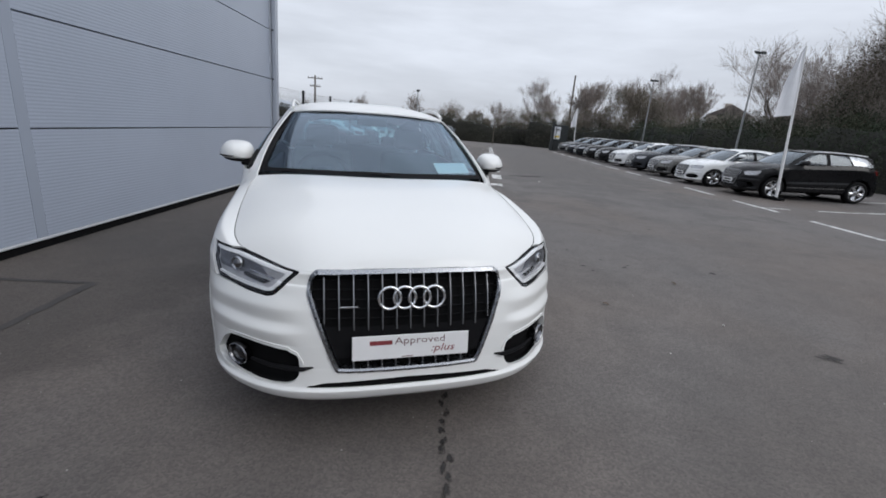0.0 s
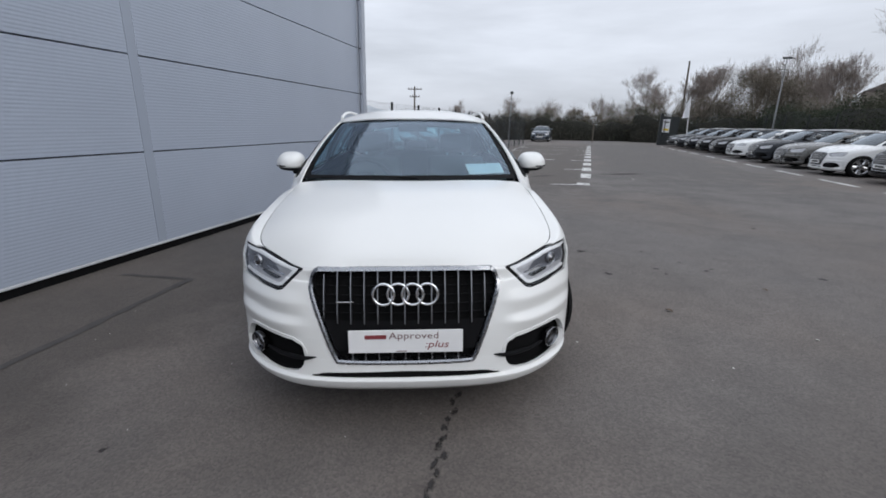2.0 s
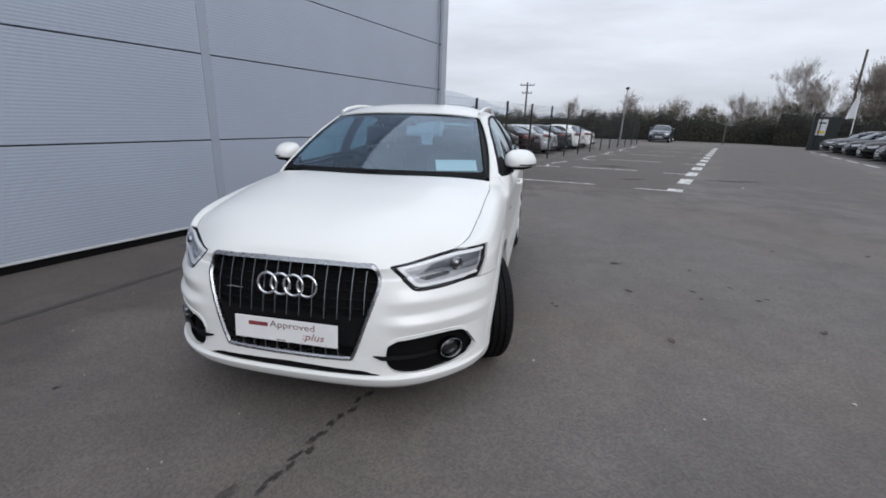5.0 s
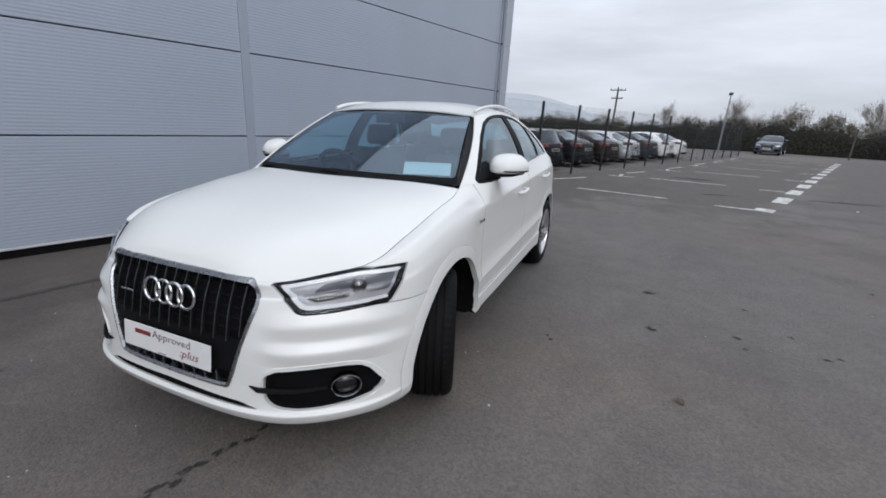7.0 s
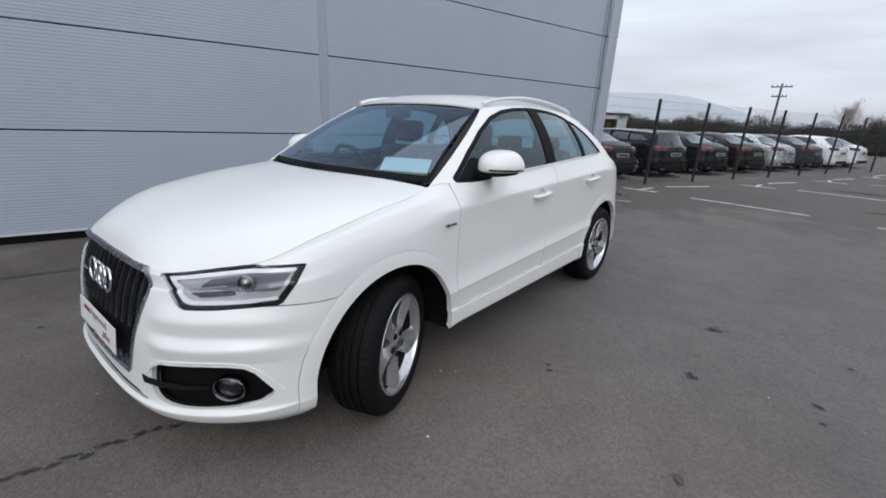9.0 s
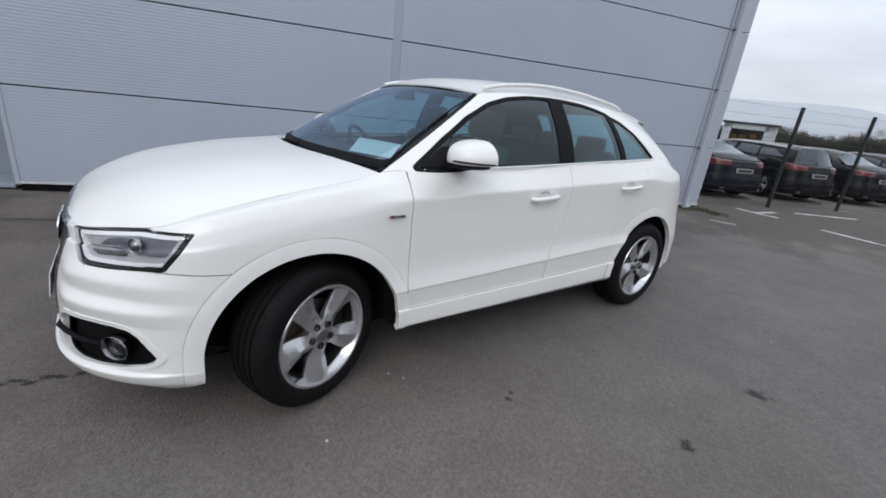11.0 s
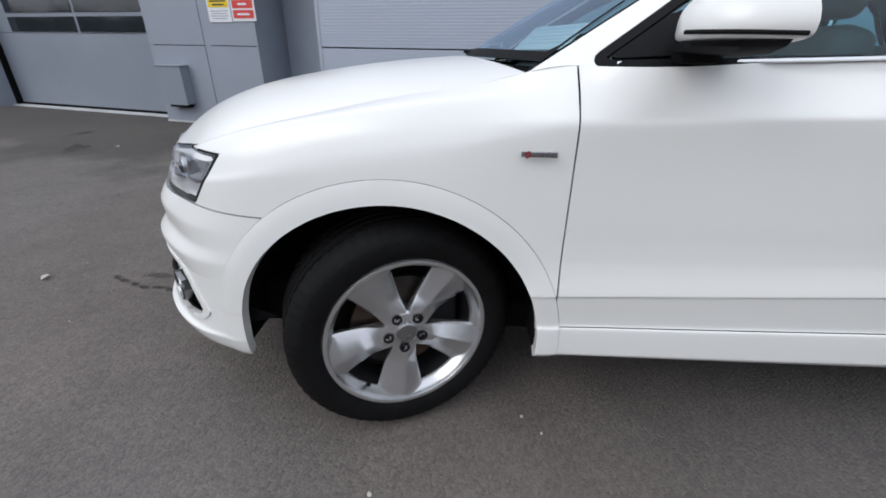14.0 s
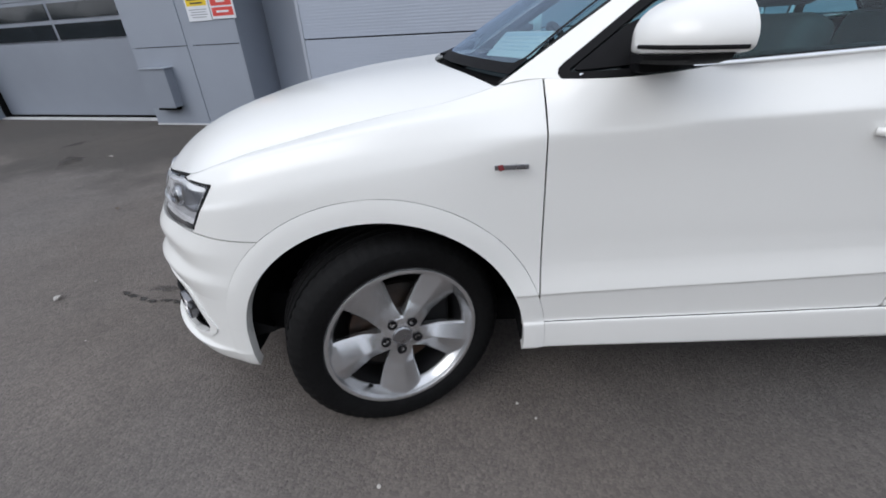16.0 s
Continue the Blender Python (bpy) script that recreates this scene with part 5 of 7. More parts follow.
    v, f = clip(flat(shell_grid(330, 85, 0.03), True), lambda w: np.where(w[:, 1] < 0.5, np.maximum.reduce([0.30 - w[:, 2], w[:, 2] - 0.36, w[:, 0] - 0.5]), 1.0))
    v, f = joined((v, f), mirrored((v, f)))
    mesh_ob("lower_slot", v, f, M_DARK, car, "dark slot above the front lip")


# the white car on its place: level with the yard under it
_n = Vector((-SLOPE, 0, 1)).normalized()
_v = Vector((-math.sin(radians(15.8)), math.cos(radians(15.8)), 0))
_v = (_v - _n * _v.dot(_n)).normalized()
_u = _v.cross(_n)
_o = Vector((3.928, -2.474, 0.022 * (3.928 - 4.75)))
CAR_POSE = Matrix(((_u.x, _v.x, _n.x, _o.x), (_u.y, _v.y, _n.y, _o.y), (_u.z, _v.z, _n.z, _o.z), (0, 0, 0, 1)))
hero = build_car("compact_suv", CAR_POSE, M_PAINT, "white compact crossover with chrome grille, parked on the yard", fine=True, steer=22.0)
dress_front(hero)
dress_sides(hero)
hero_interior(hero)


# ---- the yard and the hall ----
YARD = monotone([-500, -9, 0, 2.2, 4.2, 4.75, 6.0, 9.0, 12.5, 14.7, 17.3, 21.0, 500], [-0.31, -0.31, -0.135, -0.062, -0.012, 0.0, 0.012, 0.05, 0.11, 0.14, 0.24, 0.35, 0.35])
WALL_TOP = 6.42
PANEL_LEVELS = [-0.028, 1.043, 2.072, 3.06, 4.06, 5.06, 6.06, 6.42]


def yard_z(x, y=0.0):
    """The yard's height; it climbs a little to the gate's threshold."""
    return float(YARD(x) + 0.06 * smooth01(-y, 4.3, 5.8) * (1 - smooth01(x, 0.3, 3.0)))


def build_ground():
    xs = [-500, -60, -12, -9, -7, -5, -3.5, -2, -1, 0, 0.5, 1, 1.6, 2.2, 2.8, 3.4, 3.9, 4.3, 4.7, 5.1, 5.6, 6.2, 7, 8, 9, 10.5, 12, 13, 14, 15, 16, 17.3, 19, 21, 30, 80, 500]
    ys = [-500, -60, -20, -10, -7, -5.8, -5.3, -4.8, -4.3, 0, 5, 10, 20, 40, 80, 500]
    v = [(x, y, yard_z(x, y)) for x in xs for y in ys]
    f = grid_faces(len(xs), len(ys), True)
    tagged(mesh_ob("ground", v, f, M_ASPHALT), "worn grey asphalt yard", "yard", kind="structure")


build_ground()


def ribbed_panel(y0, y1, z0, z1, smooth_panel=False):
    """A cladding panel with fine level ribs; its face at x = 0."""
    prof = [(0.0, z0)]
    if not smooth_panel:
        k = max(int((z1 - z0) / 0.034), 1)
        h = (z1 - z0) / k
        for i in range(k):
            z = z0 + i * h
            prof += [(0.0, z + 0.10 * h), (0.0009, z + 0.28 * h), (0.0009, z + 0.62 * h), (0.0, z + 0.80 * h)]
    prof.append((0.0, z1))
    v, f = [], []
    for y in (y0, y1):
        v += [(-0.06, y, z0)] + [(x, y, z) for x, z in prof] + [(-0.06, y, z1)]
    n = len(prof) + 2
    for i in range(n - 1):
        f.append((i, n + i, n + i + 1, i + 1))
    f += [tuple(range(n))[::-1], tuple(range(n, 2 * n))]
    return v, f


def build_wall():
    """The hall's flank: horizontal cladding panels on a core, with joints left dark."""
    core = bm_box((0.30, 10.50, WALL_TOP + 0.05), (-0.215, 0.89, WALL_TOP / 2 - 0.02))
    wall = tagged(part("wall_east", core, M_JOINT, None), "grey ribbed metal cladding wall of a hall", "wall", kind="structure")
    for y0, y1 in ((-4.33, -0.06), (0.06, 5.84)):
        for a, b in zip(PANEL_LEVELS, PANEL_LEVELS[1:]):
            v, f = ribbed_panel(y0, y1, a + 0.008, b - 0.008)
            mesh_ob("panel", v, f, M_CLAD, wall, smooth=False)
    part("panel_seam", bm_box((0.05, 0.118, WALL_TOP + 0.06), (-0.0225, 0, WALL_TOP / 2 + 0.01), 0.003), M_SEAM_SHADED, wall)
    part("foot_trim", bm_box((0.075, 10.2, 0.024), (-0.022, 0.76, -0.036), 0.004), M_TRIM_PALE, wall, "pale metal drip trim")
    part("side_reveal", bm_box((0.62, 0.03, WALL_TOP), (-0.40, -4.33, WALL_TOP / 2 - 0.1)), M_CLAD, wall)
    part("foot_gap", bm_box((0.06, 10.2, 0.22), (-0.036, 0.76, -0.160)), M_DARK, wall, "near-black strip below the cladding")
    part("jamb_flashing", bm_box((0.08, 0.05, WALL_TOP + 0.06), (-0.03, -4.355, WALL_TOP / 2 - 0.03), 0.006), M_CLAD_SMOOTH, wall, "grey jamb flashing")
    # the smooth corner flashing in lengths that meet at the panel joints
    for a, b in zip(PANEL_LEVELS, PANEL_LEVELS[1:]):
        part("corner_flashing", bm_box((0.32, 0.47, b - a - 0.010), (-0.155, 6.105, (a + b) / 2), 0.010), M_CLAD_SMOOTH, wall, "smooth corner flashing")
    part("corner_foot", bm_box((0.33, 0.49, 0.05), (-0.148, 6.105, -0.055), 0.008), M_TRIM_PALE, wall, "pale foot of the corner flashing")
    # a square downpipe stands proud of the flashing
    pipe = empty("downpipe", Matrix.Translation((0.065, 5.985, yard_z(0.07))), "square grey steel downpipe down the hall's corner", "downpipe")
    part("pipe", bm_box((0.09, 0.13, WALL_TOP + 0.10), (0, 0, WALL_TOP / 2 + 0.06), 0.014), M_CLAD_SMOOTH, pipe)
    for z in PANEL_LEVELS[1:6]:
        part("bracket", bm_box((0.05, 0.16, 0.035), (-0.022, 0, z + 0.13), 0.005), M_GALV_DARK, pipe, "dark clip round the pipe")
    part("shoe", bm_tube([(0, 0, 0.16), (0.01, 0, 0.07), (0.06, 0, 0.025)], [0.060, 0.058, 0.052], 10), M_CLAD_SMOOTH, pipe, "bent outlet at the foot", smooth=True)
    # the end wall round the corner, and the far walls that close the hall
    end = bm_box((14.0, 0.25, WALL_TOP + 0.1), (-7.3, 6.19, WALL_TOP / 2 - 0.1))
    tagged(part("wall_north", end, M_CLAD, None), "grey metal end wall of the hall", "wall", kind="structure")
    roof = bm_box((14.4, 34.4, 0.3), (-7.2, -10.8, WALL_TOP + 0.2))
    tagged(part("roof_hall", roof, M_CLAD_SMOOTH, None), "flat grey roof of the hall", "roof", kind="structure")
    tagged(part("wall_west", bm_box((0.3, 33.9, WALL_TOP + 0.1), (-14.2, -10.8, WALL_TOP / 2 - 0.1)), M_CLAD, None), "grey metal rear wall of the hall", "wall", kind="structure")
    tagged(part("wall_south", bm_box((14.0, 0.3, WALL_TOP + 0.1), (-7.2, -27.6, WALL_TOP / 2 - 0.1)), M_CLAD, None), "grey metal far end wall of the hall", "wall", kind="structure")


build_wall()


def build_doorway():
    """The recess with a plain steel door, the pier with notices, and the sectional gate beside it."""
    rec = bm_box((0.12, 1.1, 2.5), (-0.72, -4.88, 1.14))
    d = tagged(part("door_1", rec, M_PIER, None), "plain grey steel door in a recess", "door", kind="structure")
    part("door_leaf", bm_box((0.05, 0.86, 2.1), (-0.645, -4.86, 0.99), 0.006), M_PIER, d)
    part("threshold", bm_box((0.66, 0.92, 0.05), (-0.36, -4.86, -0.085), 0.008), M_PIER, d)
    tagged(part("wall_recess", bm_box((0.62, 1.1, WALL_TOP - 2.3), (-0.33, -4.88, (WALL_TOP + 2.4) / 2)), M_CLAD, None), "grey cladding above the recess", "wall", kind="structure")
    pier = tagged(part("wall_pier", bm_box((0.55, 1.94, WALL_TOP + 0.15), (-0.345, -6.335, WALL_TOP / 2 - 0.1)), M_JOINT, None), "grey cladding pier", "wall", kind="structure")
    for y0, y1 in ((-6.17, -5.36), (-7.31, -6.27)):
        for a, b in zip(PANEL_LEVELS, PANEL_LEVELS[1:]):
            v, f = ribbed_panel(y0, y1, a + 0.006, b - 0.006, True)
            mesh_ob("panel", v, f, M_PIER, pier, smooth=False)
    part("panel_seam", bm_box((0.05, 0.10, WALL_TOP + 0.06), (-0.035, -6.22, WALL_TOP / 2 - 0.03), 0.004), M_PIER, pier)
    part("pier_return", bm_box((0.72, 0.02, WALL_TOP + 0.06), (-0.36, -5.352, WALL_TOP / 2 - 0.03)), M_PIER, pier)
    part("foot_trim", bm_box((0.075, 1.96, 0.024), (-0.022, -6.335, -0.062), 0.004), M_TRIM_PALE, pier)
    part("foot_panel", bm_box((0.06, 1.96, 0.13), (-0.031, -6.335, -0.085)), M_PIER, pier)


build_doorway()


# ---- notices, gate and marks on the hall ----
M_YELLOW = material("yellow_sign", (0.78, 0.56, 0.02), 0.5, vary=0.04, scale=12)
M_SIGNRED = material("red_sign", (0.62, 0.06, 0.05), 0.5, vary=0.04, scale=12)
M_SIGNWHITE = material("sign_board", (0.72, 0.74, 0.78), 0.45, vary=0.03, scale=9)
M_INK = material("sign_ink", (0.03, 0.03, 0.03), 0.6, vary=0.1, scale=30)
M_GATEGLASS = material("gate_pane", (0.02, 0.025, 0.03), 0.08, vary=0.2, scale=3, coat=0.5)
M_GALV = material("galvanised", (0.30, 0.32, 0.35), 0.45, metal=0.6, vary=0.12, scale=18, second=(0.36, 0.38, 0.40), second_scale=16)


def sign_bar(board, y, z, w, h, mat, name="printed_bar", lift=0.006):
    return part(name, bm_box((0.002, w, h), (lift + 0.010, y, z)), mat, board)


def warning_triangle(board, y, z, size, mat_edge, mat_in, x):
    for s, m, o in ((size, mat_edge, 0.0), (size * 0.74, mat_in, 0.0012)):
        bm = bmesh.new()
        pts = [(0, 0.58 * s), (-0.5 * s, -0.29 * s), (0.5 * s, -0.29 * s)]
        vs = [bm.verts.new((x + o, y + a, z + b - 0.04 * (size - s))) for a, b in pts]
        ws = [bm.verts.new((x + o + 0.001, y + a, z + b - 0.04 * (size - s))) for a, b in pts]
        bm.faces.new(vs[::-1])
        bm.faces.new(ws)
        for k in range(3):
            bm.faces.new((vs[k], vs[(k + 1) % 3], ws[(k + 1) % 3], ws[k]))
        part("warning_triangle", bm, m, board)


def build_notices():
    left = part("warning_notice", bm_box((0.010, 0.385, 0.60), (0.010, -5.885, 1.64), 0.002), M_SIGNWHITE, None)
    tagged(left, "white warning notice with yellow triangle on the cladding", "sign", "notices on the pier")
    warning_triangle(left, -5.885, 1.785, 0.27, M_INK, M_YELLOW, 0.0155)
    part("pictogram", bm_box((0.001, 0.07, 0.05), (0.0185, -5.885, 1.765), 0.0, Matrix.Rotation(0.4, 4, "X")), M_INK, left)
    sign_bar(left, -5.885, 1.595, 0.335, 0.15, M_YELLOW)
    for k, w in enumerate((0.24, 0.27, 0.20)):
        part("text_bar", bm_box((0.001, w, 0.018), (0.0182, -5.885, 1.637 - 0.042 * k)), M_INK, left)
    for k in range(4):
        part("text_bar", bm_box((0.001, 0.29 - 0.05 * (k % 2), 0.010), (0.016, -5.885, 1.475 - 0.03 * k)), M_GALV, left)
    right = part("safety_notice", bm_box((0.010, 0.385, 0.60), (0.010, -5.485, 1.65), 0.002), M_SIGNWHITE, None)
    tagged(right, "white safety notice with yellow and red bands", "sign", "notices on the pier")
    warning_triangle(right, -5.58, 1.855, 0.145, M_INK, M_YELLOW, 0.0155)
    ring = bm_tube([(0.0165, -5.40 + 0.058 * math.cos(a), 1.862 + 0.058 * math.sin(a)) for a in np.linspace(0, math.tau, 24, endpoint=False)], 0.006, 6, close=True)
    bm_tube([(0.0165, -5.44, 1.90), (0.0165, -5.36, 1.822)], 0.005, 6, ring)
    part("prohibition_ring", ring, M_SIGNRED, right)
    part("pictogram", bm_box((0.001, 0.03, 0.06), (0.0155, -5.40, 1.862)), M_INK, right)
    sign_bar(right, -5.485, 1.705, 0.335, 0.135, M_YELLOW)
    for z, w in ((1.735, 0.28), (1.68, 0.16)):
        part("text_bar", bm_box((0.001, w, 0.026), (0.0182, -5.485, z)), M_INK, right)
    for z in (1.555, 1.435):
        sign_bar(right, -5.485, z, 0.335, 0.10, M_SIGNRED)
        part("text_bar", bm_box((0.001, 0.14 if z > 1.5 else 0.20, 0.024), (0.0182, -5.485, z)), M_SIGNWHITE, right)


def build_vent_box():
    box = part("wall_box", bm_box((0.15, 0.45, 0.54), (0.075, -6.895, 0.490), 0.008), M_GATE_DIM, None)
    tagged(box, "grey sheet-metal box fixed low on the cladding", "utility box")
    part("box_lid", bm_box((0.012, 0.465, 0.555), (0.156, -6.895, 0.490), 0.004), M_GATE_DIM, box)
    part("box_hood", bm_box((0.19, 0.48, 0.012), (0.085, -6.895, 0.770), 0.003), M_PIER, box)
    part("box_foot", bm_box((0.10, 0.35, 0.05), (0.06, -6.895, 0.198)), M_DARK, box)


def build_gate():
    """A sectional door set back in the wall, with two rows of dark panes."""
    door = part("gate_1", bm_box((0.06, 4.2, 4.0), (-0.50, -9.42, 1.93)), M_GATE_DIM, None)
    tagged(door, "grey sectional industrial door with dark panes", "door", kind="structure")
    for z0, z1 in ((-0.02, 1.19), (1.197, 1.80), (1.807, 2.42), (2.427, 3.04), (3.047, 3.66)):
        part("section", bm_box((0.03, 4.15, z1 - z0), (-0.46, -9.42, (z0 + z1) / 2), 0.004), M_GATE_DIM, door)
    for z in (1.333, 1.632, 1.985, 2.285):
        for y in (-8.47, -10.20):
            part("gate_pane", bm_box((0.012, 1.66, 0.235), (-0.437, y, z), 0.003), M_GATEGLASS, door, "dark acrylic pane")
    part("gate_seal", bm_box((0.05, 4.2, 0.045), (-0.45, -9.42, -0.045)), M_DARK, door)
    part("gate_sill", bm_box((0.16, 4.25, 0.03), (-0.37, -9.42, -0.072), 0.006), M_TRIM_PALE, door)
    for y in (-7.40, -11.56):
        part("gate_track", bm_box((0.10, 0.07, 4.0), (-0.42, y, 1.9), 0.006), M_DARK, door)
    part("gate_reveal", bm_box((0.40, 0.03, WALL_TOP), (-0.20, -11.585, WALL_TOP / 2 - 0.1)), M_PIER, door, "grey jamb sheet")
    far = part("wall_gateside", bm_box((0.30, 16.0, WALL_TOP + 0.15), (-0.16, -19.6, WALL_TOP / 2 - 0.1)), M_JOINT, None)
    tagged(far, "grey cladding wall beyond the gate", "wall", kind="structure")
    for y0, y1 in ((-17.5, -11.62), (-23.5, -17.6), (-27.5, -23.6)):
        for a, b in zip(PANEL_LEVELS, PANEL_LEVELS[1:]):
            v, f = ribbed_panel(y0, y1, a + 0.008, b - 0.008)
            mesh_ob("panel", v, f, M_CLAD, far, smooth=False)
    head = part("wall_gatehead", bm_box((0.60, 4.3, WALL_TOP - 3.9), (-0.32, -9.46, (WALL_TOP + 3.9) / 2)), M_CLAD, None)
    tagged(head, "grey cladding above the gate", "wall", kind="structure")


build_notices()
build_vent_box()
build_gate()


# ---- road markings and marks on the asphalt ----
M_TAR = material("tar_seam", (0.055, 0.050, 0.047), 0.75, vary=0.2, scale=9, fine=0.25, fine_scale=160)
M_PEBBLE = material("pale_chip", (0.50, 0.48, 0.45), 0.8, vary=0.15, scale=60)
M_LEAF = material("dead_leaf", (0.10, 0.065, 0.04), 0.8, vary=0.25, scale=60)


def ribbon(name, points, width, mat, label, category="", rough=0.0, lift=0.004, seed=3, kind="structure", step=0.12):
    """A flat band along points on the yard, with slightly ragged edges."""
    rng = random.Random(seed)
    pts = [Vector((x, y)) for x, y in points]
    dense = []
    for a, b in zip(pts, pts[1:]):
        n = max(1, int((b - a).length / step)) if rough else 1
        dense += [a.lerp(b, k / n) for k in range(n)]
    dense.append(pts[-1])
    v = []
    for i, p in enumerate(dense):
        d = (dense[min(i + 1, len(dense) - 1)] - dense[max(i - 1, 0)]).normalized()
        nrm = Vector((-d.y, d.x))
        for s in (1, -1):
            q = p + nrm * s * width / 2 * (1 + rough * rng.uniform(-1, 1)) + nrm * rough * width * rng.uniform(-0.3, 0.3)
            v.append((q.x, q.y, yard_z(q.x) + lift))
    f = [(2 * i, 2 * i + 1, 2 * i + 3, 2 * i + 2) for i in range(len(dense) - 1)]
    ob = mesh_ob(name, v, f, mat, smooth=False)
    return tagged(ob, label, category or name.replace("_", " "), kind=kind)


def stain_material(name, color, strength):
    """A dried stain on the asphalt that thins out raggedly towards its border; the unit disc of the object is its extent."""
    m = bpy.data.materials.new(name)
    m.use_nodes = True
    nt = m.node_tree
    b = nt.nodes["Principled BSDF"]
    b.inputs["Base Color"].default_value, b.inputs["Roughness"].default_value = (*color, 1), 0.75
    lk = nt.links.new
    co = nt.nodes.new("ShaderNodeTexCoord").outputs["Object"]
    info = nt.nodes.new("ShaderNodeObjectInfo")
    seed = nt.nodes.new("ShaderNodeMath")
    seed.operation, seed.inputs[1].default_value = "MULTIPLY", 90.0
    lk(info.outputs["Random"], seed.inputs[0])
    length = nt.nodes.new("ShaderNodeVectorMath")
    length.operation = "LENGTH"
    lk(co, length.inputs[0])
    rough = nt.nodes.new("ShaderNodeTexNoise")
    rough.noise_dimensions = "4D"
    rough.inputs["Scale"].default_value, rough.inputs["Detail"].default_value, rough.inputs["Roughness"].default_value = 1.6, 6.0, 0.65
    lk(co, rough.inputs["Vector"])
    lk(seed.outputs[0], rough.inputs["W"])
    spread = nt.nodes.new("ShaderNodeMath")
    spread.operation, spread.inputs[1].default_value, spread.inputs[2].default_value = "MULTIPLY_ADD", 2.2, -1.1
    lk(rough.outputs["Fac"], spread.inputs[0])
    total = nt.nodes.new("ShaderNodeMath")
    total.operation = "ADD"
    lk(length.outputs["Value"], total.inputs[0])
    lk(spread.outputs[0], total.inputs[1])
    fade = nt.nodes.new("ShaderNodeMapRange")
    fade.inputs["From Min"].default_value, fade.inputs["From Max"].default_value = 0.25, 0.75
    fade.inputs["To Min"].default_value, fade.inputs["To Max"].default_value = strength, 0.0
    lk(total.outputs[0], fade.inputs["Value"])
    lk(fade.outputs["Result"], b.inputs["Alpha"])
    return m


M_OIL = stain_material("oil_stain", (0.030, 0.028, 0.027), 0.92)
M_SPOT = stain_material("old_oil_spot", (0.034, 0.031, 0.029), 0.75)
M_DAMP = stain_material("damp_asphalt", (0.070, 0.063, 0.058), 0.55)


def blot(name, x, y, rx, ry, turn, mat, label, seed, lift=0.004, kind="structure", category=""):
    """A flat stain: a disc a little larger than the stain, on the yard's slope."""
    n = 20
    pts = [(1.25 * math.cos(k * math.tau / n), 1.25 * math.sin(k * math.tau / n), 0.0) for k in range(n)]
    ob = mesh_ob(name, pts + [(0, 0, 0)], [(k, (k + 1) % n, n) for k in range(n)], mat, smooth=False)
    tilt = math.atan2(yard_z(x + 0.1) - yard_z(x - 0.1), 0.2)
    ob.matrix_world = Matrix.Translation((x, y, yard_z(x, y) + lift)) @ Matrix.Rotation(-tilt, 4, "Y") @ Matrix.Rotation(turn, 4, "Z") @ Matrix.Diagonal((rx, ry, 1, 1))
    return tagged(ob, label, category or name.replace("_", " "), kind=kind)


def lot(x, y, along):
    return (x + LOT.x * along, y + LOT.y * along)


def build_markings():
    lab = "worn white painted parking line"
    # bay lines of the near lot, square to its long axis
    for k in range(6):
        y, dx = 7.5 + 4.35 * k, 0.63 * k - 0.03 * k * k
        ribbon("bay_line", [(1.62 + dx, y), (3.69 + dx, y + 0.06)], 0.10, M_LINE, lab, "road marking", 0.08, seed=k)
        ribbon("bay_line", [(4.61 + dx * 0.8, y - 0.10), (5.40 + dx * 0.8, y + 0.04)], 0.10, M_LINE, lab, "road marking", 0.08, seed=k + 40)
    ribbon("lane_dash", [(5.44, 7.50), (5.48, 7.95)], 0.32, M_LINE, "worn white lane dash", "road marking", 0.05, seed=81)
    for k in range(11):
        a, b = lot(5.63, 9.20, 2.25 * k), lot(5.63, 9.20, 2.25 * k + 1.25)
        ribbon("lane_dash", [a, b], 0.30, M_LINE, "worn white lane dash", "road marking", 0.04, seed=k + 90)
    # along the fence: a tick across and a stroke along for each bay
    side = monotone([7.0, 7.6, 9.6, 11.4, 13.8, 17.0, 22.5, 25.5, 34.0], [-0.2, -0.03, 0.50, 0.95, 1.30, 1.70, 2.06, 2.25, 2.9])
    for k in range(6):
        y = 7.58 + 4.0 * k
        x0, x1, x2 = (float(side(q)) for q in (y, y + 0.72, y + 1.30))
        ribbon("fence_line", [(x0, y), (x0 + 0.82, y + 0.08)], 0.11, M_LINE, lab, "road marking", 0.08, seed=k + 120)
        ribbon("fence_line", [(x0 + 0.38, y + 0.10), (x1 + 0.12, y + 0.74)], 0.11, M_LINE, lab, "road marking", 0.08, seed=k + 130)
        ribbon("fence_line", [(x2, y + 1.34), (float(side(y + 2.55)) + 0.15, y + 2.60)], 0.11, M_LINE, lab, "road marking", 0.08, seed=k + 140)
    ribbon("painted_patch", [(0.98, 5.55), (1.32, 5.76)], 0.16, M_LINE_OLD, "worn patch of grey paint", "road marking", 0.2, seed=150)
    # before the parked row
    for k in range(-2, 10):
        a = 6.55 + 2.84 * k
        ribbon("row_dash", [(12.42 + 0.08 * k, a), (12.44 + 0.08 * k, a + 1.75)], 0.15, M_LINE, lab, "road marking", 0.06, seed=k + 170)
    ribbon("bay_line", [(12.50, 7.18), (13.25, 7.26)], 0.10, M_LINE, lab, "road marking", 0.06, seed=190)
    ribbon("bay_line", [(14.1, 7.36), (16.3, 7.62), (18.8, 7.85)], 0.11, M_LINE, lab, "road marking", 0.06, seed=191)
    ribbon("bay_line", [(17.2, 9.9), (20.6, 10.2)], 0.11, M_LINE, lab, "road marking", 0.06, seed=192)


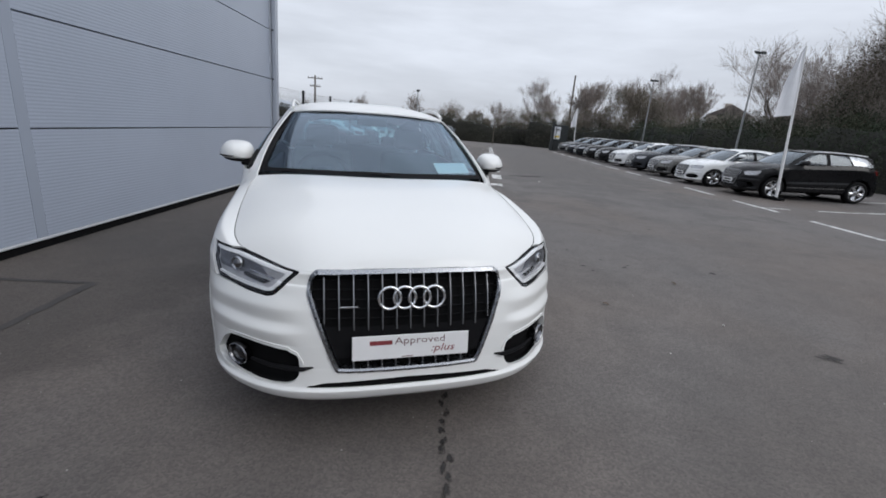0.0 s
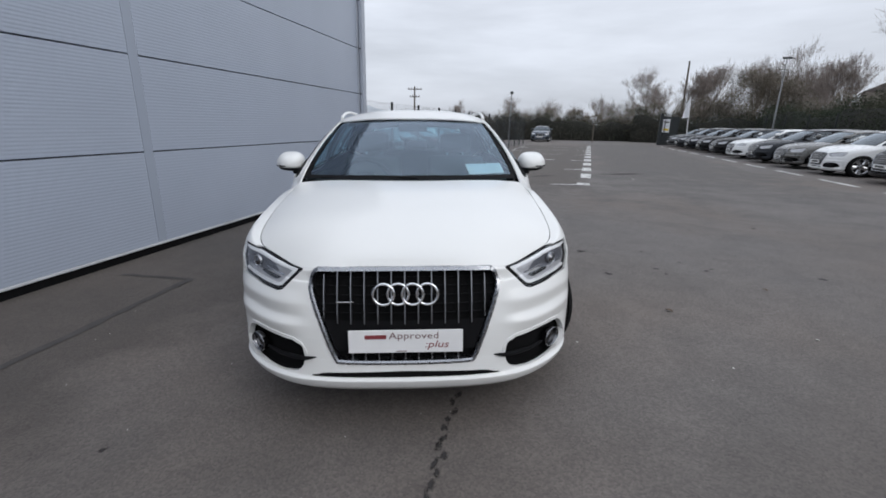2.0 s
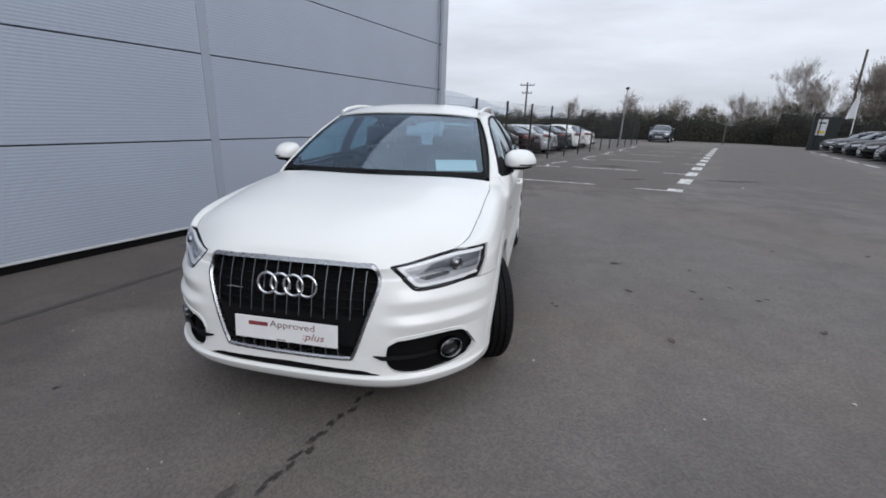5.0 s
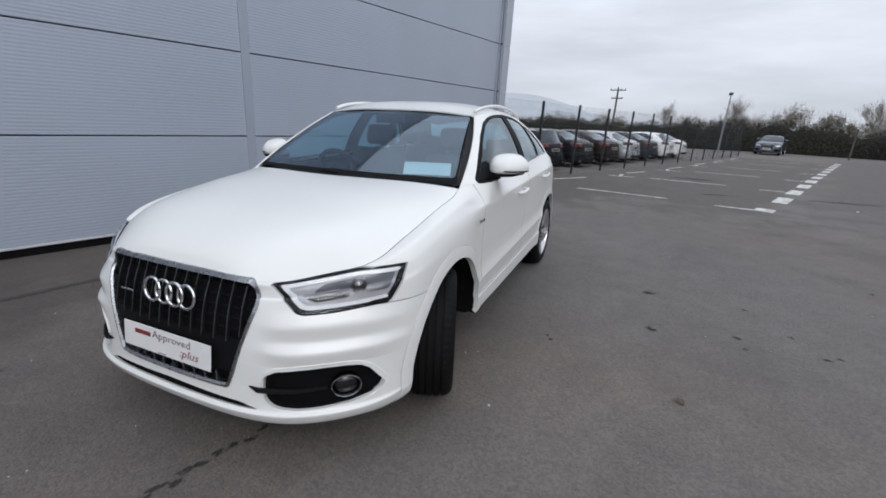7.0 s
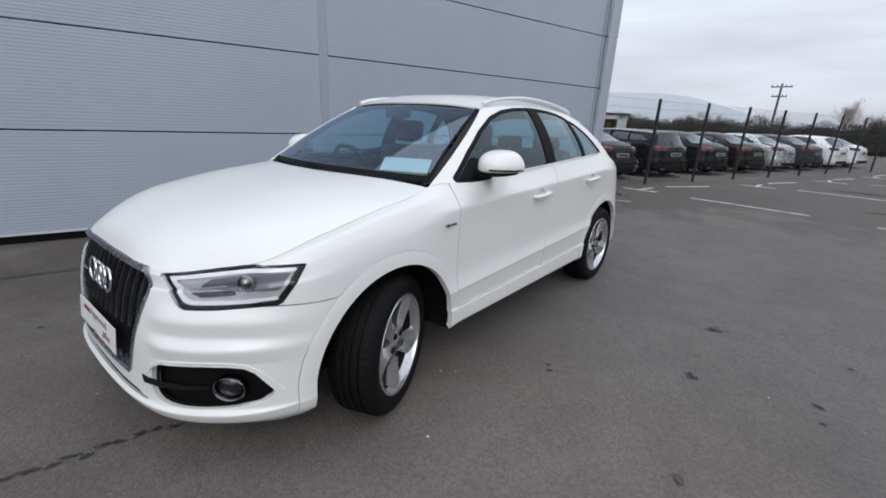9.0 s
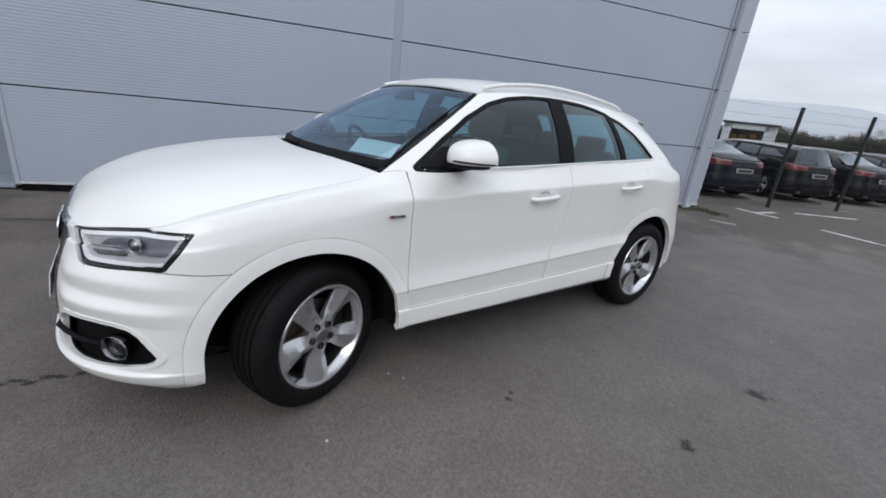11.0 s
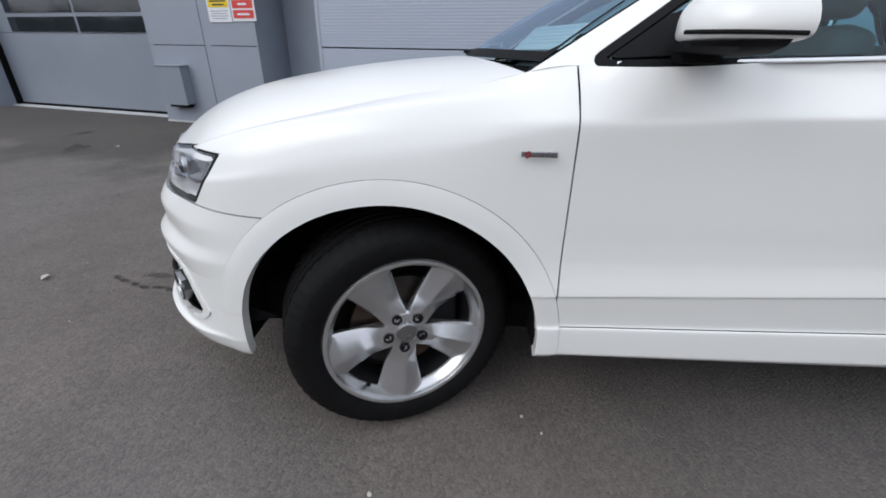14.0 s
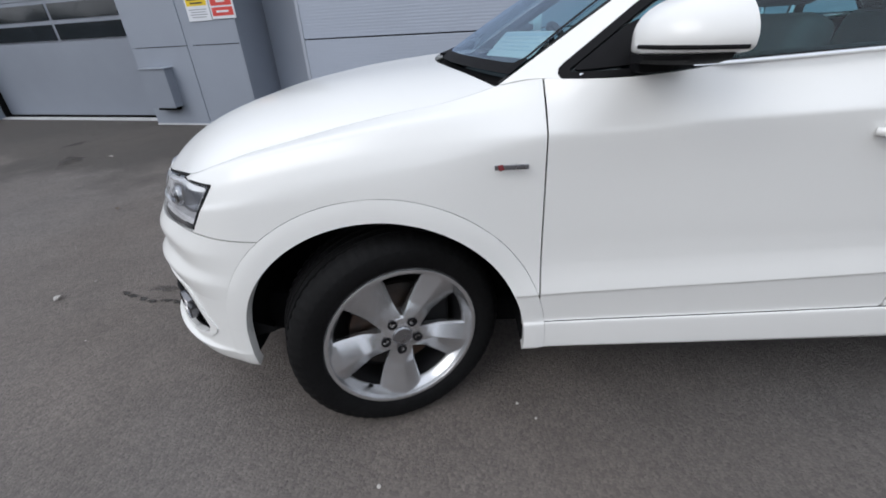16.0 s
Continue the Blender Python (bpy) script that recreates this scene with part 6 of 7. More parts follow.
def build_marks():
    seam = "dark tar seam of a patched trench"
    ribbon("tar_seam", [(0.35, -0.86), (1.16, -0.83)], 0.05, M_TAR, seam, rough=0.35, seed=1)
    ribbon("tar_seam", [(1.15, -0.83), (1.22, -1.7), (1.27, -2.6), (1.31, -4.1)], 0.07, M_TAR, seam, rough=0.35, seed=2)
    ribbon("tar_seam", [(1.6, 4.2), (2.5, 4.7), (3.4, 4.85), (4.4, 5.4), (5.4, 5.55), (6.9, 6.3), (7.9, 6.6)], 0.012, M_TAR, seam, rough=0.5, seed=5)
    rng = random.Random(12)
    drip = "dark drip of a dried liquid trail"
    for k, y in enumerate((-2.08, -2.16, -2.235, -2.31, -2.37, -2.44, -2.50, -2.555, -2.61, -2.66, -2.73, -2.80, -2.88, -2.95, -3.03, -3.10)):
        blot("drip_stain", 4.105 + 0.02 * rng.uniform(-1, 1) + 0.03 * max(0, (-2.3 - y)), y, rng.uniform(0.019, 0.030), rng.uniform(0.038, 0.066), rng.uniform(-0.3, 0.3), M_OIL, drip, 30 + k, category="stain")
    for k, (x, y, r) in enumerate(((6.97, -1.28, 0.13), (4.70, -0.39, 0.035), (5.18, 0.30, 0.065), (4.97, 1.08, 0.10), (7.27, 0.71, 0.07), (6.28, 0.76, 0.04), (2.59, -2.89, 0.04), (5.70, 0.61, 0.05),
                                   (5.76, 0.45, 0.04), (6.01, 0.92, 0.04), (6.21, 0.68, 0.045), (4.66, -0.35, 0.03), (5.68, 1.28, 0.04), (7.6, 3.1, 0.06), (8.4, 4.4, 0.05), (6.6, 2.7, 0.05))):
        blot("oil_spot", x, y, r * 1.0, r * 0.7, k * 1.3, M_SPOT, "small dark oil spot on the asphalt", 60 + k, category="stain")
    for k, (x, y, rx, ry, t) in enumerate(((1.26, -7.4, 0.35, 0.12, 0.3), (1.9, -6.6, 0.5, 0.18, 0.8), (4.02, -2.92, 0.05, 0.14, 0.2), (6.9, 10.8, 0.9, 0.35, 0.5), (3.4, 13.0, 1.2, 0.5, 0.2), (4.4, 9.3, 0.6, 0.2, 0.4))):
        blot("damp_patch", x, y, rx, ry, t, M_DAMP, "faint damp patch on the asphalt", 90 + k, lift=0.003, category="stain")



def build_litter():
    """Loose chips and dead leaves, too many to count, and the few that stand out."""
    rng = random.Random(7)
    v, f = [], []
    for _ in range(260):
        x, y = rng.uniform(1.0, 9.0), rng.uniform(-5.0, 6.0)
        s = rng.uniform(0.002, 0.0055)
        z = yard_z(x) + 0.002
        n = len(v)
        a = rng.uniform(0, 6.28)
        for k in range(4):
            v.append((x + s * math.cos(a + k * 1.57) * rng.uniform(0.6, 1.2), y + s * math.sin(a + k * 1.57) * rng.uniform(0.6, 1.2), z))
        v.append((x, y, z + s * 0.8))
        f += [(n + k, n + (k + 1) % 4, n + 4) for k in range(4)]
    tagged(mesh_ob("loose_chips", v, f, M_PEBBLE, smooth=False), "loose pale stone chips on the asphalt", "gravel", kind="stuff")
    for k, (x, y, s) in enumerate(((4.785, -1.295, 0.008), (4.37, -0.94, 0.006), (4.42, -0.87, 0.005), (6.46, -0.82, 0.012), (5.72, -1.39, 0.008), (6.94, 9.25, 0.03))):
        bm = bmesh.new()
        bmesh.ops.create_icosphere(bm, subdivisions=1, radius=s)
        for q in bm.verts:
            q.co *= 0.75 + 0.4 * rng.random()
        bmesh.ops.scale(bm, vec=(1, 1, 0.7), verts=bm.verts)
        bmesh.ops.translate(bm, vec=(x, y, yard_z(x) + s * 0.45), verts=bm.verts)
        tagged(part("stone_chip", bm, M_PEBBLE, None), "pale stone chip lying on the asphalt", "stone", "chips on the yard")
    for k, (x, y, turn) in enumerate(((4.24, -3.43, 0.4), (1.77, -6.14, 1.7), (6.55, 0.2, 2.0), (3.1, -4.4, 0.9), (5.55, -0.55, 2.5), (2.2, -0.6, 1.2))):
        bm = bmesh.new()
        rows = []
        for i in range(6):
            u = i / 5
            w = 0.016 * math.sin(math.pi * (0.08 + 0.86 * u))
            c = Vector((u * 0.055 - 0.027, 0, 0.006 + 0.008 * math.sin(u * 3.0)))
            rows.append([bm.verts.new(c + Vector((0, s * w, 0.006 * abs(s)))) for s in (-1, 0, 1)])
        for p, q in zip(rows, rows[1:]):
            for j in range(2):
                bm.faces.new((p[j], p[j + 1], q[j + 1], q[j]))
        bmesh.ops.transform(bm, matrix=Matrix.Translation((x, y, yard_z(x, y))) @ Matrix.Rotation(turn, 4, "Z"), verts=bm.verts)
        tagged(part("dead_leaf", bm, M_PEBBLE if k < 2 else M_LEAF, None), "curled dry leaf on the asphalt", "leaf", "leaves on the yard")


build_markings()
build_marks()
build_litter()


# ---- parked cars ----
def car_paint(name, color, metal=0.25):
    dark = max(color) < 0.05
    return material(name, color, 0.28, metal=0.0 if dark else metal, coat=0.32 if dark else 0.8, spec=0.10 if dark else 0.4, vary=0.03, scale=2.0, rough_vary=0.04)


# grey copy of the white plate; dim light at the tail is in its colour
M_PLATE_SHADED = material("shaded_plate", (0.28, 0.28, 0.27), 0.6, vary=0.05, scale=12)
P_BLACK = car_paint("black_paint", (0.008, 0.008, 0.009))
P_GREY = car_paint("grey_paint", (0.06, 0.064, 0.068), 0.5)
P_DARKGREY = car_paint("dark_grey_paint", (0.028, 0.031, 0.037), 0.4)
P_BROWNGREY = car_paint("taupe_paint", (0.12, 0.118, 0.112), 0.5)
P_SILVER = car_paint("silver_paint", (0.48, 0.50, 0.52), 0.6)
P_NAVY = car_paint("navy_paint", (0.009, 0.011, 0.016), 0.3)
P_BLUE = car_paint("steel_blue_paint", (0.055, 0.07, 0.095), 0.4)
P_RED = car_paint("dark_red_paint", (0.014, 0.007, 0.007), 0.3)
P_WHITE = car_paint("plain_white_paint", (0.76, 0.77, 0.77), 0.0)


def dress_plain(car, scale):
    """Grille, plates with plain bars, and lower trim for the parked cars."""
    sx, sy, sz = scale
    bm = bmesh.new()
    ring = [(x * 0.92 * sx, (nose_y(x * 0.92, z) - 0.012) * sy, z * sz) for x, z in GRILLE]
    c = bm.verts.new((0, 0.03 * sy, 0.6 * sz))
    vs = [bm.verts.new(p) for p in ring]
    for a, b in zip(vs, vs[1:] + vs[:1]):
        bm.faces.new((c, b, a))
    g = part("grille", bm, M_GLOSSBLACK, car, "black grille with chrome frame")
    part("grille_frame", bm_tube([(x * 1.02 * sx, (nose_y(x, z) - 0.012) * sy, z * sz) for x, z in GRILLE], 0.012, 6, close=True), M_SATIN, g)
    for z in (0.66, 0.72, 0.78):
        part("grille_bar", bm_box((0.66 * sx, 0.012, 0.010), (0, (nose_y(0.2, z) - 0.010) * sy, z * sz)), M_SATIN, g)
    p = part("number_plate", bm_box((0.52, 0.012, 0.11), (0, 0.008, 0.50 * sz), 0.003), M_PLATE, car, "white plate with a dark bar")
    part("plate_bar", bm_box((0.36, 0.004, 0.05), (0, 0.001, 0.50 * sz)), M_INK, p)
    p = part("number_plate", bm_box((0.52, 0.012, 0.11), (0, 4.335 * sy, 0.77 * sz), 0.003, Matrix.Rotation(0.12, 4, "X")), M_PLATE_SHADED, car, "white plate coloured grey as in shade, with a dark bar")
    part("plate_bar", bm_box((0.40, 0.004, 0.06), (0, 4.343 * sy, 0.77 * sz), 0.0, Matrix.Rotation(0.12, 4, "X")), M_INK, p)
    part("boot_seam", bm_tube([(x * sx, (4.355 - 0.16 * abs(x) ** 2.5) * sy, 0.655 * sz) for x in np.linspace(-0.7, 0.7, 9)], 0.006, 5), M_DARK, car)
    for x in (-0.55, 0.55):
        part("exhaust_tip", bm_tube([(x * sx, 4.28 * sy, 0.30 * sz), (x * sx, 4.365 * sy, 0.30 * sz)], 0.035, 10), M_SATIN, car, "bright exhaust tip")
    for s in (1, -1):
        part("air_intake", bm_box((0.30 * sx, 0.05, 0.12 * sz), (s * 0.62 * sx, 0.115 * sy, 0.40 * sz), 0.02, Matrix.Rotation(s * 0.45, 4, "Z")), M_BLACK, car, "black lower intake")
    part("rear_apron", bm_box((1.10 * sx, 0.05, 0.13), (0, 4.325 * sy, 0.33 * sz), 0.015), M_BLACK, car, "black rear apron")


def seat_row(car, scale):
    sx, sy, sz = scale
    for x in (-0.36, 0.36):
        bk = bm_box((0.46, 0.12, 0.6), (x * sx, 2.3 * sy, 0.95 * sz), 0.04)
        bm_box((0.26, 0.09, 0.17), (x * sx, 2.36 * sy, 1.34 * sz), 0.03, None, bk)
        part("front_seat", bk, M_LEATHER, car, "dark front seat")


TEMPLATES = {}


def parked_car(m, paint, label, style, scale, group, name):
    """Builds each body style once, then copies it with its own paint."""
    key = (style, scale)
    if key not in TEMPLATES:
        car = build_car(name, m, paint, label, style, False, scale, 0.0, group, M_GLASS_DARK)
        dress_plain(car, scale)
        seat_row(car, scale)
        TEMPLATES[key] = (car, paint)
        return car
    first, base = TEMPLATES[key]
    car = copy_thing(first, m)
    car.name = name
    tagged(car, label, "car", group)
    for o in car.children_recursive:
        for slot in o.material_slots:
            if slot.material == base:
                slot.link = "OBJECT"
                slot.material = paint
    return car


def at_lot(x, y, turn=0.0):
    rise = math.atan2(yard_z(x + 3.6) - yard_z(x + 0.9), 2.7)
    return pose(x, y, yard_z(x + 0.9) - 0.9 * math.tan(rise), math.degrees(rise), 0, -94.9 + turn)


TALL = (0.98, 0.985, 1.0)
SUV, HATCH, SALOON, ESTATE = (0.98, 0.955, 0.955), (0.97, 0.90, 0.905), (1.0, 1.06, 0.90), (1.0, 1.06, 0.915)
ROW = [("crossover_car", P_BLACK, "black crossover with a silver rear pillar in a parked row", "estate", TALL), ("hatchback_car", P_WHITE, "white hatchback in a parked row", "suv", HATCH),
       ("saloon_car", P_BROWNGREY, "taupe grey saloon in a parked row", "saloon", SALOON), ("estate_car", P_DARKGREY, "dark grey estate in a parked row", "estate", ESTATE),
       ("saloon_car", P_WHITE, "white saloon in a parked row", "saloon", SALOON), ("saloon_car", P_BLACK, "black saloon in a parked row", "saloon", SALOON),
       ("estate_car", P_BLACK, "black estate in a parked row", "estate", ESTATE), ("saloon_car", P_NAVY, "navy saloon in a parked row", "saloon", SALOON),
       ("estate_car", P_DARKGREY, "dark grey estate in a parked row", "estate", ESTATE), ("saloon_car", P_GREY, "grey saloon in a parked row", "saloon", SALOON)]
for k, (nm, paint, lab, style, scl) in enumerate(ROW):
    x, y = 13.45 if k == 0 else 13.18 + 0.06 * k, 10.38 + 2.66 * k
    parked_car(at_lot(x, y, 3.0), paint, lab, style, scl, "cars in the long row", nm)
# the silver rear pillar of the nearest one
PILLAR = clip(flat(side_grid(STYLES["estate"], 60, 18, -0.008), True), lambda v: poly_dist([(3.27, 1.165), (3.17, 1.435), (3.50, 1.42), (3.74, 1.37), (4.02, 1.15), (3.80, 1.13)], v[:, 1], v[:, 2]))
for side_mesh in (PILLAR, mirrored(PILLAR)):
    mesh_ob("rear_pillar", side_mesh[0] * np.array(TALL), side_mesh[1], P_SILVER, TEMPLATES[("estate", TALL)][0], "silver rear pillar")
FENCED = [("saloon_car", P_NAVY, "navy saloon behind a mesh fence", "saloon", SALOON), ("estate_car", P_BLACK, "black estate with bright rails behind a mesh fence", "estate", ESTATE),
          ("saloon_car", P_BLACK, "black saloon behind a mesh fence", "saloon", SALOON), ("saloon_car", P_RED, "dark red saloon behind a mesh fence", "saloon", SALOON),
          ("saloon_car", P_SILVER, "silver saloon behind a mesh fence", "saloon", SALOON), ("saloon_car", P_DARKGREY, "dark grey saloon behind a mesh fence", "saloon", SALOON),
          ("hatchback_car", P_WHITE, "white hatchback behind a mesh fence", "suv", HATCH), ("saloon_car", P_WHITE, "white saloon behind a mesh fence", "saloon", SALOON)]
for k, (nm, paint, lab, style, scl) in enumerate(FENCED):
    x, y = lot(-0.95, 8.9, 2.45 * k)
    parked_car(at_lot(x - 4.4 * scl[1], y + 0.38), paint, lab, style, scl, "cars behind the fence", nm)
parked_car(pose(3.6, 40.0, yard_z(4), 0, 0, -4), P_BLUE, "steel blue crossover facing out at the far end", "suv", SUV, "", "crossover_car")


# ---- fences, columns, flags ----
M_POST = material("fence_steel", (0.028, 0.032, 0.034), 0.55, metal=0.3, vary=0.15, scale=8)
M_WIRE = material("fence_wire", (0.085, 0.092, 0.098), 0.5, metal=0.4, vary=0.1, scale=8)
M_FENCEGREEN = material("green_mesh", (0.014, 0.030, 0.026), 0.6, vary=0.15, scale=6)
M_FLAG = material("flag_cloth", (0.66, 0.67, 0.70), 0.8, vary=0.05, scale=4)
M_WOODPOLE = material("pole_wood", (0.10, 0.085, 0.07), 0.85, vary=0.2, scale=5)
M_COLUMN = material("column_steel", (0.30, 0.31, 0.32), 0.5, metal=0.5, vary=0.12, scale=4)
M_BRICKISH = material("render_wall", (0.34, 0.30, 0.26), 0.85, vary=0.1, scale=2)
M_ROOF = material("roof_slate", (0.10, 0.085, 0.08), 0.8, vary=0.15, scale=3)
M_HUT = material("hut_sheet", (0.40, 0.42, 0.44), 0.6, vary=0.08, scale=1.5)
M_CRATE = material("stored_boxes", (0.42, 0.30, 0.12), 0.7, vary=0.2, scale=2)


def mesh_fence(points, height, name, label, wire, spacing=0.06):
    """Square posts with welded mesh between them; one bay is one part."""
    base = Vector((*points[0], yard_z(points[0][0])))
    fence = empty(name, Matrix.Translation(base), label, "fence")
    for p in points:
        z = yard_z(p[0]) - base.z
        part("post", bm_box((0.06, 0.06, height + 0.05), (p[0] - base.x, p[1] - base.y, z + height / 2 - 0.025), 0.006), M_POST, fence)
    for a, b in zip(points, points[1:]):
        a, b = Vector(a), Vector(b)
        length, d = (b - a).length, (b - a).normalized()
        v, f = [], []

        def strip(p0, z0, p1, z1, w, flat_x):
            n = len(v)
            off = Vector((-d.y, d.x, 0)) * w if flat_x is None else Vector((0, 0, w)) if flat_x else Vector((d.x, d.y, 0)) * w
            for p, z in ((p0, z0), (p1, z1)):
                q = Vector((p.x - base.x, p.y - base.y, z + yard_z(p.x) - base.z))
                v.extend([tuple(q - off), tuple(q + off)])
            f.append((n, n + 1, n + 3, n + 2))

        for k in range(int(length / spacing)):
            p = a + d * (k * spacing + 0.03)
            strip(p, 0.04, p, height - 0.05, 0.0015, False)
            strip(p, 0.04, p, height - 0.05, 0.0015, None)
        for k in range(11):
            z = 0.05 + k * (height - 0.1) / 10
            strip(a, z, b, z, 0.0022, True)
        mesh_ob("mesh_panel", v, f, wire, fence, "welded wire panel", smooth=False)
    return fence


mesh_fence([(-0.30, 6.45)] + [(-0.25 + 0.22 * k, 8.85 + 2.1 * k) for k in range(13)], 2.17, "mesh_fence", "dark steel mesh fence with square posts beside the hall", M_WIRE)
mesh_fence([(14.0 + 2.4 * k, 37.2 - 0.2 * k) for k in range(4)], 2.3, "boundary_fence", "dark green mesh fence at the lot's end", M_FENCEGREEN, 0.05)
mesh_fence([(21.2 - 0.0 * k, 36.5 - 3.0 * k) for k in range(4)], 2.3, "boundary_fence", "dark green mesh fence behind the parked row", M_FENCEGREEN, 0.06)


def lamp_column(x, y, height, turn, lean=0.0, heads=(-1, 1)):
    col = empty("lamp_column", Matrix.Translation((x, y, yard_z(x))) @ Matrix.Rotation(lean, 4, "Y"), "slim grey lighting column with twin floodlights" if len(heads) > 1 else "slim grey lighting column with one floodlight", "street lamp", "lighting columns")
    part("column", bm_tube([(0, 0, 0), (0, 0, height * 0.4), (0, 0, height)], [0.065, 0.055, 0.035], 10), M_COLUMN, col, "", smooth=True)
    part("bracket", bm_tube([(min(heads) * 0.20, 0, height), (max(heads) * 0.20, 0, height)] if len(heads) > 1 else [(0, 0, height - 0.2), (0, 0, height)], 0.03, 8), M_COLUMN, col)
    for s in heads:
        part("floodlight", bm_box((0.26, 0.24, 0.12), (s * 0.17, -0.05, height + 0.05), 0.03, Matrix.Rotation(0.4, 4, "X")), M_POST, col, "dark floodlight head")
    col.rotation_mode = "XYZ"
    return col


lamp_column(21.4, 22.6, 6.65, 0, -0.02)
lamp_column(21.4, 35.6, 6.4, 0, -0.02)
lamp_column(21.4, 54.0, 6.5, 0)
lamp_column(1.3, 32.5, 4.0, 0, heads=(0,))


def flag(x, y, height, lean):
    top = Vector((lean * height, 0.05 * height, height))
    f = empty("feather_flag", Matrix.Translation((x, y, yard_z(x))), "white cloth flag on a leaning white pole", "flag", "flags by the parked row")
    part("flagpole", bm_tube([Vector((0, 0, 0)), top * 0.5, top], [0.045, 0.035, 0.02], 10), M_PLATE, f, "white pole", smooth=True)
    part("pole_base", bm_box((0.32, 0.32, 0.10), (0, 0, 0.05), 0.02), M_DARK, f, "dark weighted base")
    bm = bmesh.new()
    rows = []
    for i in range(15):
        u = i / 14
        p = top * (1.0 - 0.43 * u)
        w = (0.08 + 0.54 * u**0.9) * height / 4.6
        rows.append([bm.verts.new(p + Vector((-w * k / 6, 0.07 * math.sin(k * 0.9 + u * 5) * (k / 6), -0.16 * w * k / 6))) for k in range(7)])
    for p, q in zip(rows, rows[1:]):
        for k in range(6):
            bm.faces.new((p[k], p[k + 1], q[k + 1], q[k]))
    part("flag_cloth", bm, M_FLAG, f, "white flag cloth", smooth=True)
    return f


flag(14.4, 9.3, 4.45, -0.065)
flag(16.2, 38.6, 4.0, -0.03)


def gate_post():
    g = empty("gate_post", Matrix.Translation((13.7, 37.3, yard_z(13.7))), "dark gate post carrying a notice", "gate post")
    part("post", bm_box((0.24, 0.24, 2.6), (0, 0, 1.3), 0.02), M_POST, g)
    part("fence_infill", bm_box((1.3, 0.05, 2.35), (0.75, 0.02, 1.18), 0.01), M_POST, g, "dark infill panel")
    n = part("notice", bm_box((0.55, 0.02, 1.1), (0.42, -0.04, 1.62), 0.004), M_SIGNWHITE, g, "white and yellow notice")
    part("notice_band", bm_box((0.42, 0.004, 0.16), (0.42, -0.053, 1.30)), M_YELLOW, n)
    part("notice_bar", bm_box((0.40, 0.004, 0.10), (0.42, -0.053, 1.92)), M_INK, n)
    post = empty("bollard", Matrix.Translation((8.6, 41.0, 0.05)), "slim rusty steel post", "post")
    part("shaft", bm_tube([(0, 0, 0), (0, 0, 2.2)], 0.05, 8), M_WOODPOLE, post)


gate_post()


def telegraph_pole(x, y, height, arms, lean=0.0):
    p = empty("telegraph_pole", Matrix.Translation((x, y, yard_z(x))), "weathered wooden pole with cross arms" if arms else "tall weathered wooden pole", "utility pole")
    top = Vector((lean * height, 0, height))
    part("pole", bm_tube([(0, 0, -0.2), top * 0.5, top], [0.15, 0.125, 0.10], 10), M_WOODPOLE, p, "", smooth=True)
    for k in range(arms):
        z = height - 0.35 - 1.0 * k
        w = 1.0 - 0.3 * k
        a = part("cross_arm", bm_box((2 * w, 0.11, 0.11), (lean * z, 0, z), 0.01), M_WOODPOLE, p)
        for s in (-0.9, -0.4, 0.4, 0.9):
            part("insulator", bm_tube([(lean * z + s * w, 0, z + 0.05), (lean * z + s * w, 0, z + 0.22)], 0.04, 8), M_BLACK, a)
    return p


telegraph_pole(-14.2, 56.5, 6.6, 2)
telegraph_pole(20.6, 58.0, 9.2, 0, -0.02)


# ---- hedges and trees ----
def leaf_material(name, c1, c2):
    m = material(name, c1, 0.75, vary=0.35, scale=0.8, second=c2, second_scale=0.5)
    return m


M_HEDGE = leaf_material("hedge_leaves", (0.034, 0.036, 0.022), (0.052, 0.044, 0.029))
M_IVY = leaf_material("ivy_leaves", (0.024, 0.037, 0.017), (0.046, 0.046, 0.023))
M_BROWN = leaf_material("brown_leaves", (0.098, 0.082, 0.054), (0.066, 0.063, 0.036))
M_BARK = material("bark", (0.095, 0.082, 0.072), 0.9, vary=0.25, scale=4, bump=0.01, bump_scale=30)
M_TWIG = material("twigs", (0.24, 0.205, 0.185), 0.9, vary=0.2, scale=2)
# near-black, so that the shade inside a hedge is painted into its core
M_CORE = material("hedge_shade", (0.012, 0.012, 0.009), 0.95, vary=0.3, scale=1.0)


def leaf_cloud(rng, c, size):
    """A small bent leaf at each of the points c."""
    count = len(c)
    d1 = rng.normal(size=(count, 3))
    d1 /= np.linalg.norm(d1, axis=1, keepdims=True)
    d2 = np.cross(d1, rng.normal(size=(count, 3)))
    d2 /= np.linalg.norm(d2, axis=1, keepdims=True)
    s = size * rng.uniform(0.5, 1.3, (count, 1))
    v = np.stack([c - d1 * s, c + d2 * s * 0.45, c + d1 * s, c - d2 * s * 0.45], 1).reshape(-1, 3)
    f = np.arange(count * 4).reshape(-1, 4)
    return v, f


def fast_mesh(name, v, f, mat, parent=None, label=""):
    me = bpy.data.meshes.new(name)
    n, k = len(f), f.shape[1]
    me.vertices.add(len(v))
    me.vertices.foreach_set("co", np.asarray(v, np.float32).ravel())
    me.loops.add(n * k)
    me.loops.foreach_set("vertex_index", np.asarray(f, np.int32).ravel())
    me.polygons.add(n)
    me.polygons.foreach_set("loop_start", np.arange(0, n * k, k, dtype=np.int32))
    me.update(calc_edges=True)
    me.materials.append(mat)
    ob = new(name, me)
    if parent is not None:
        ob.parent = parent
    if label:
        tagged(ob, label=label)
    return ob


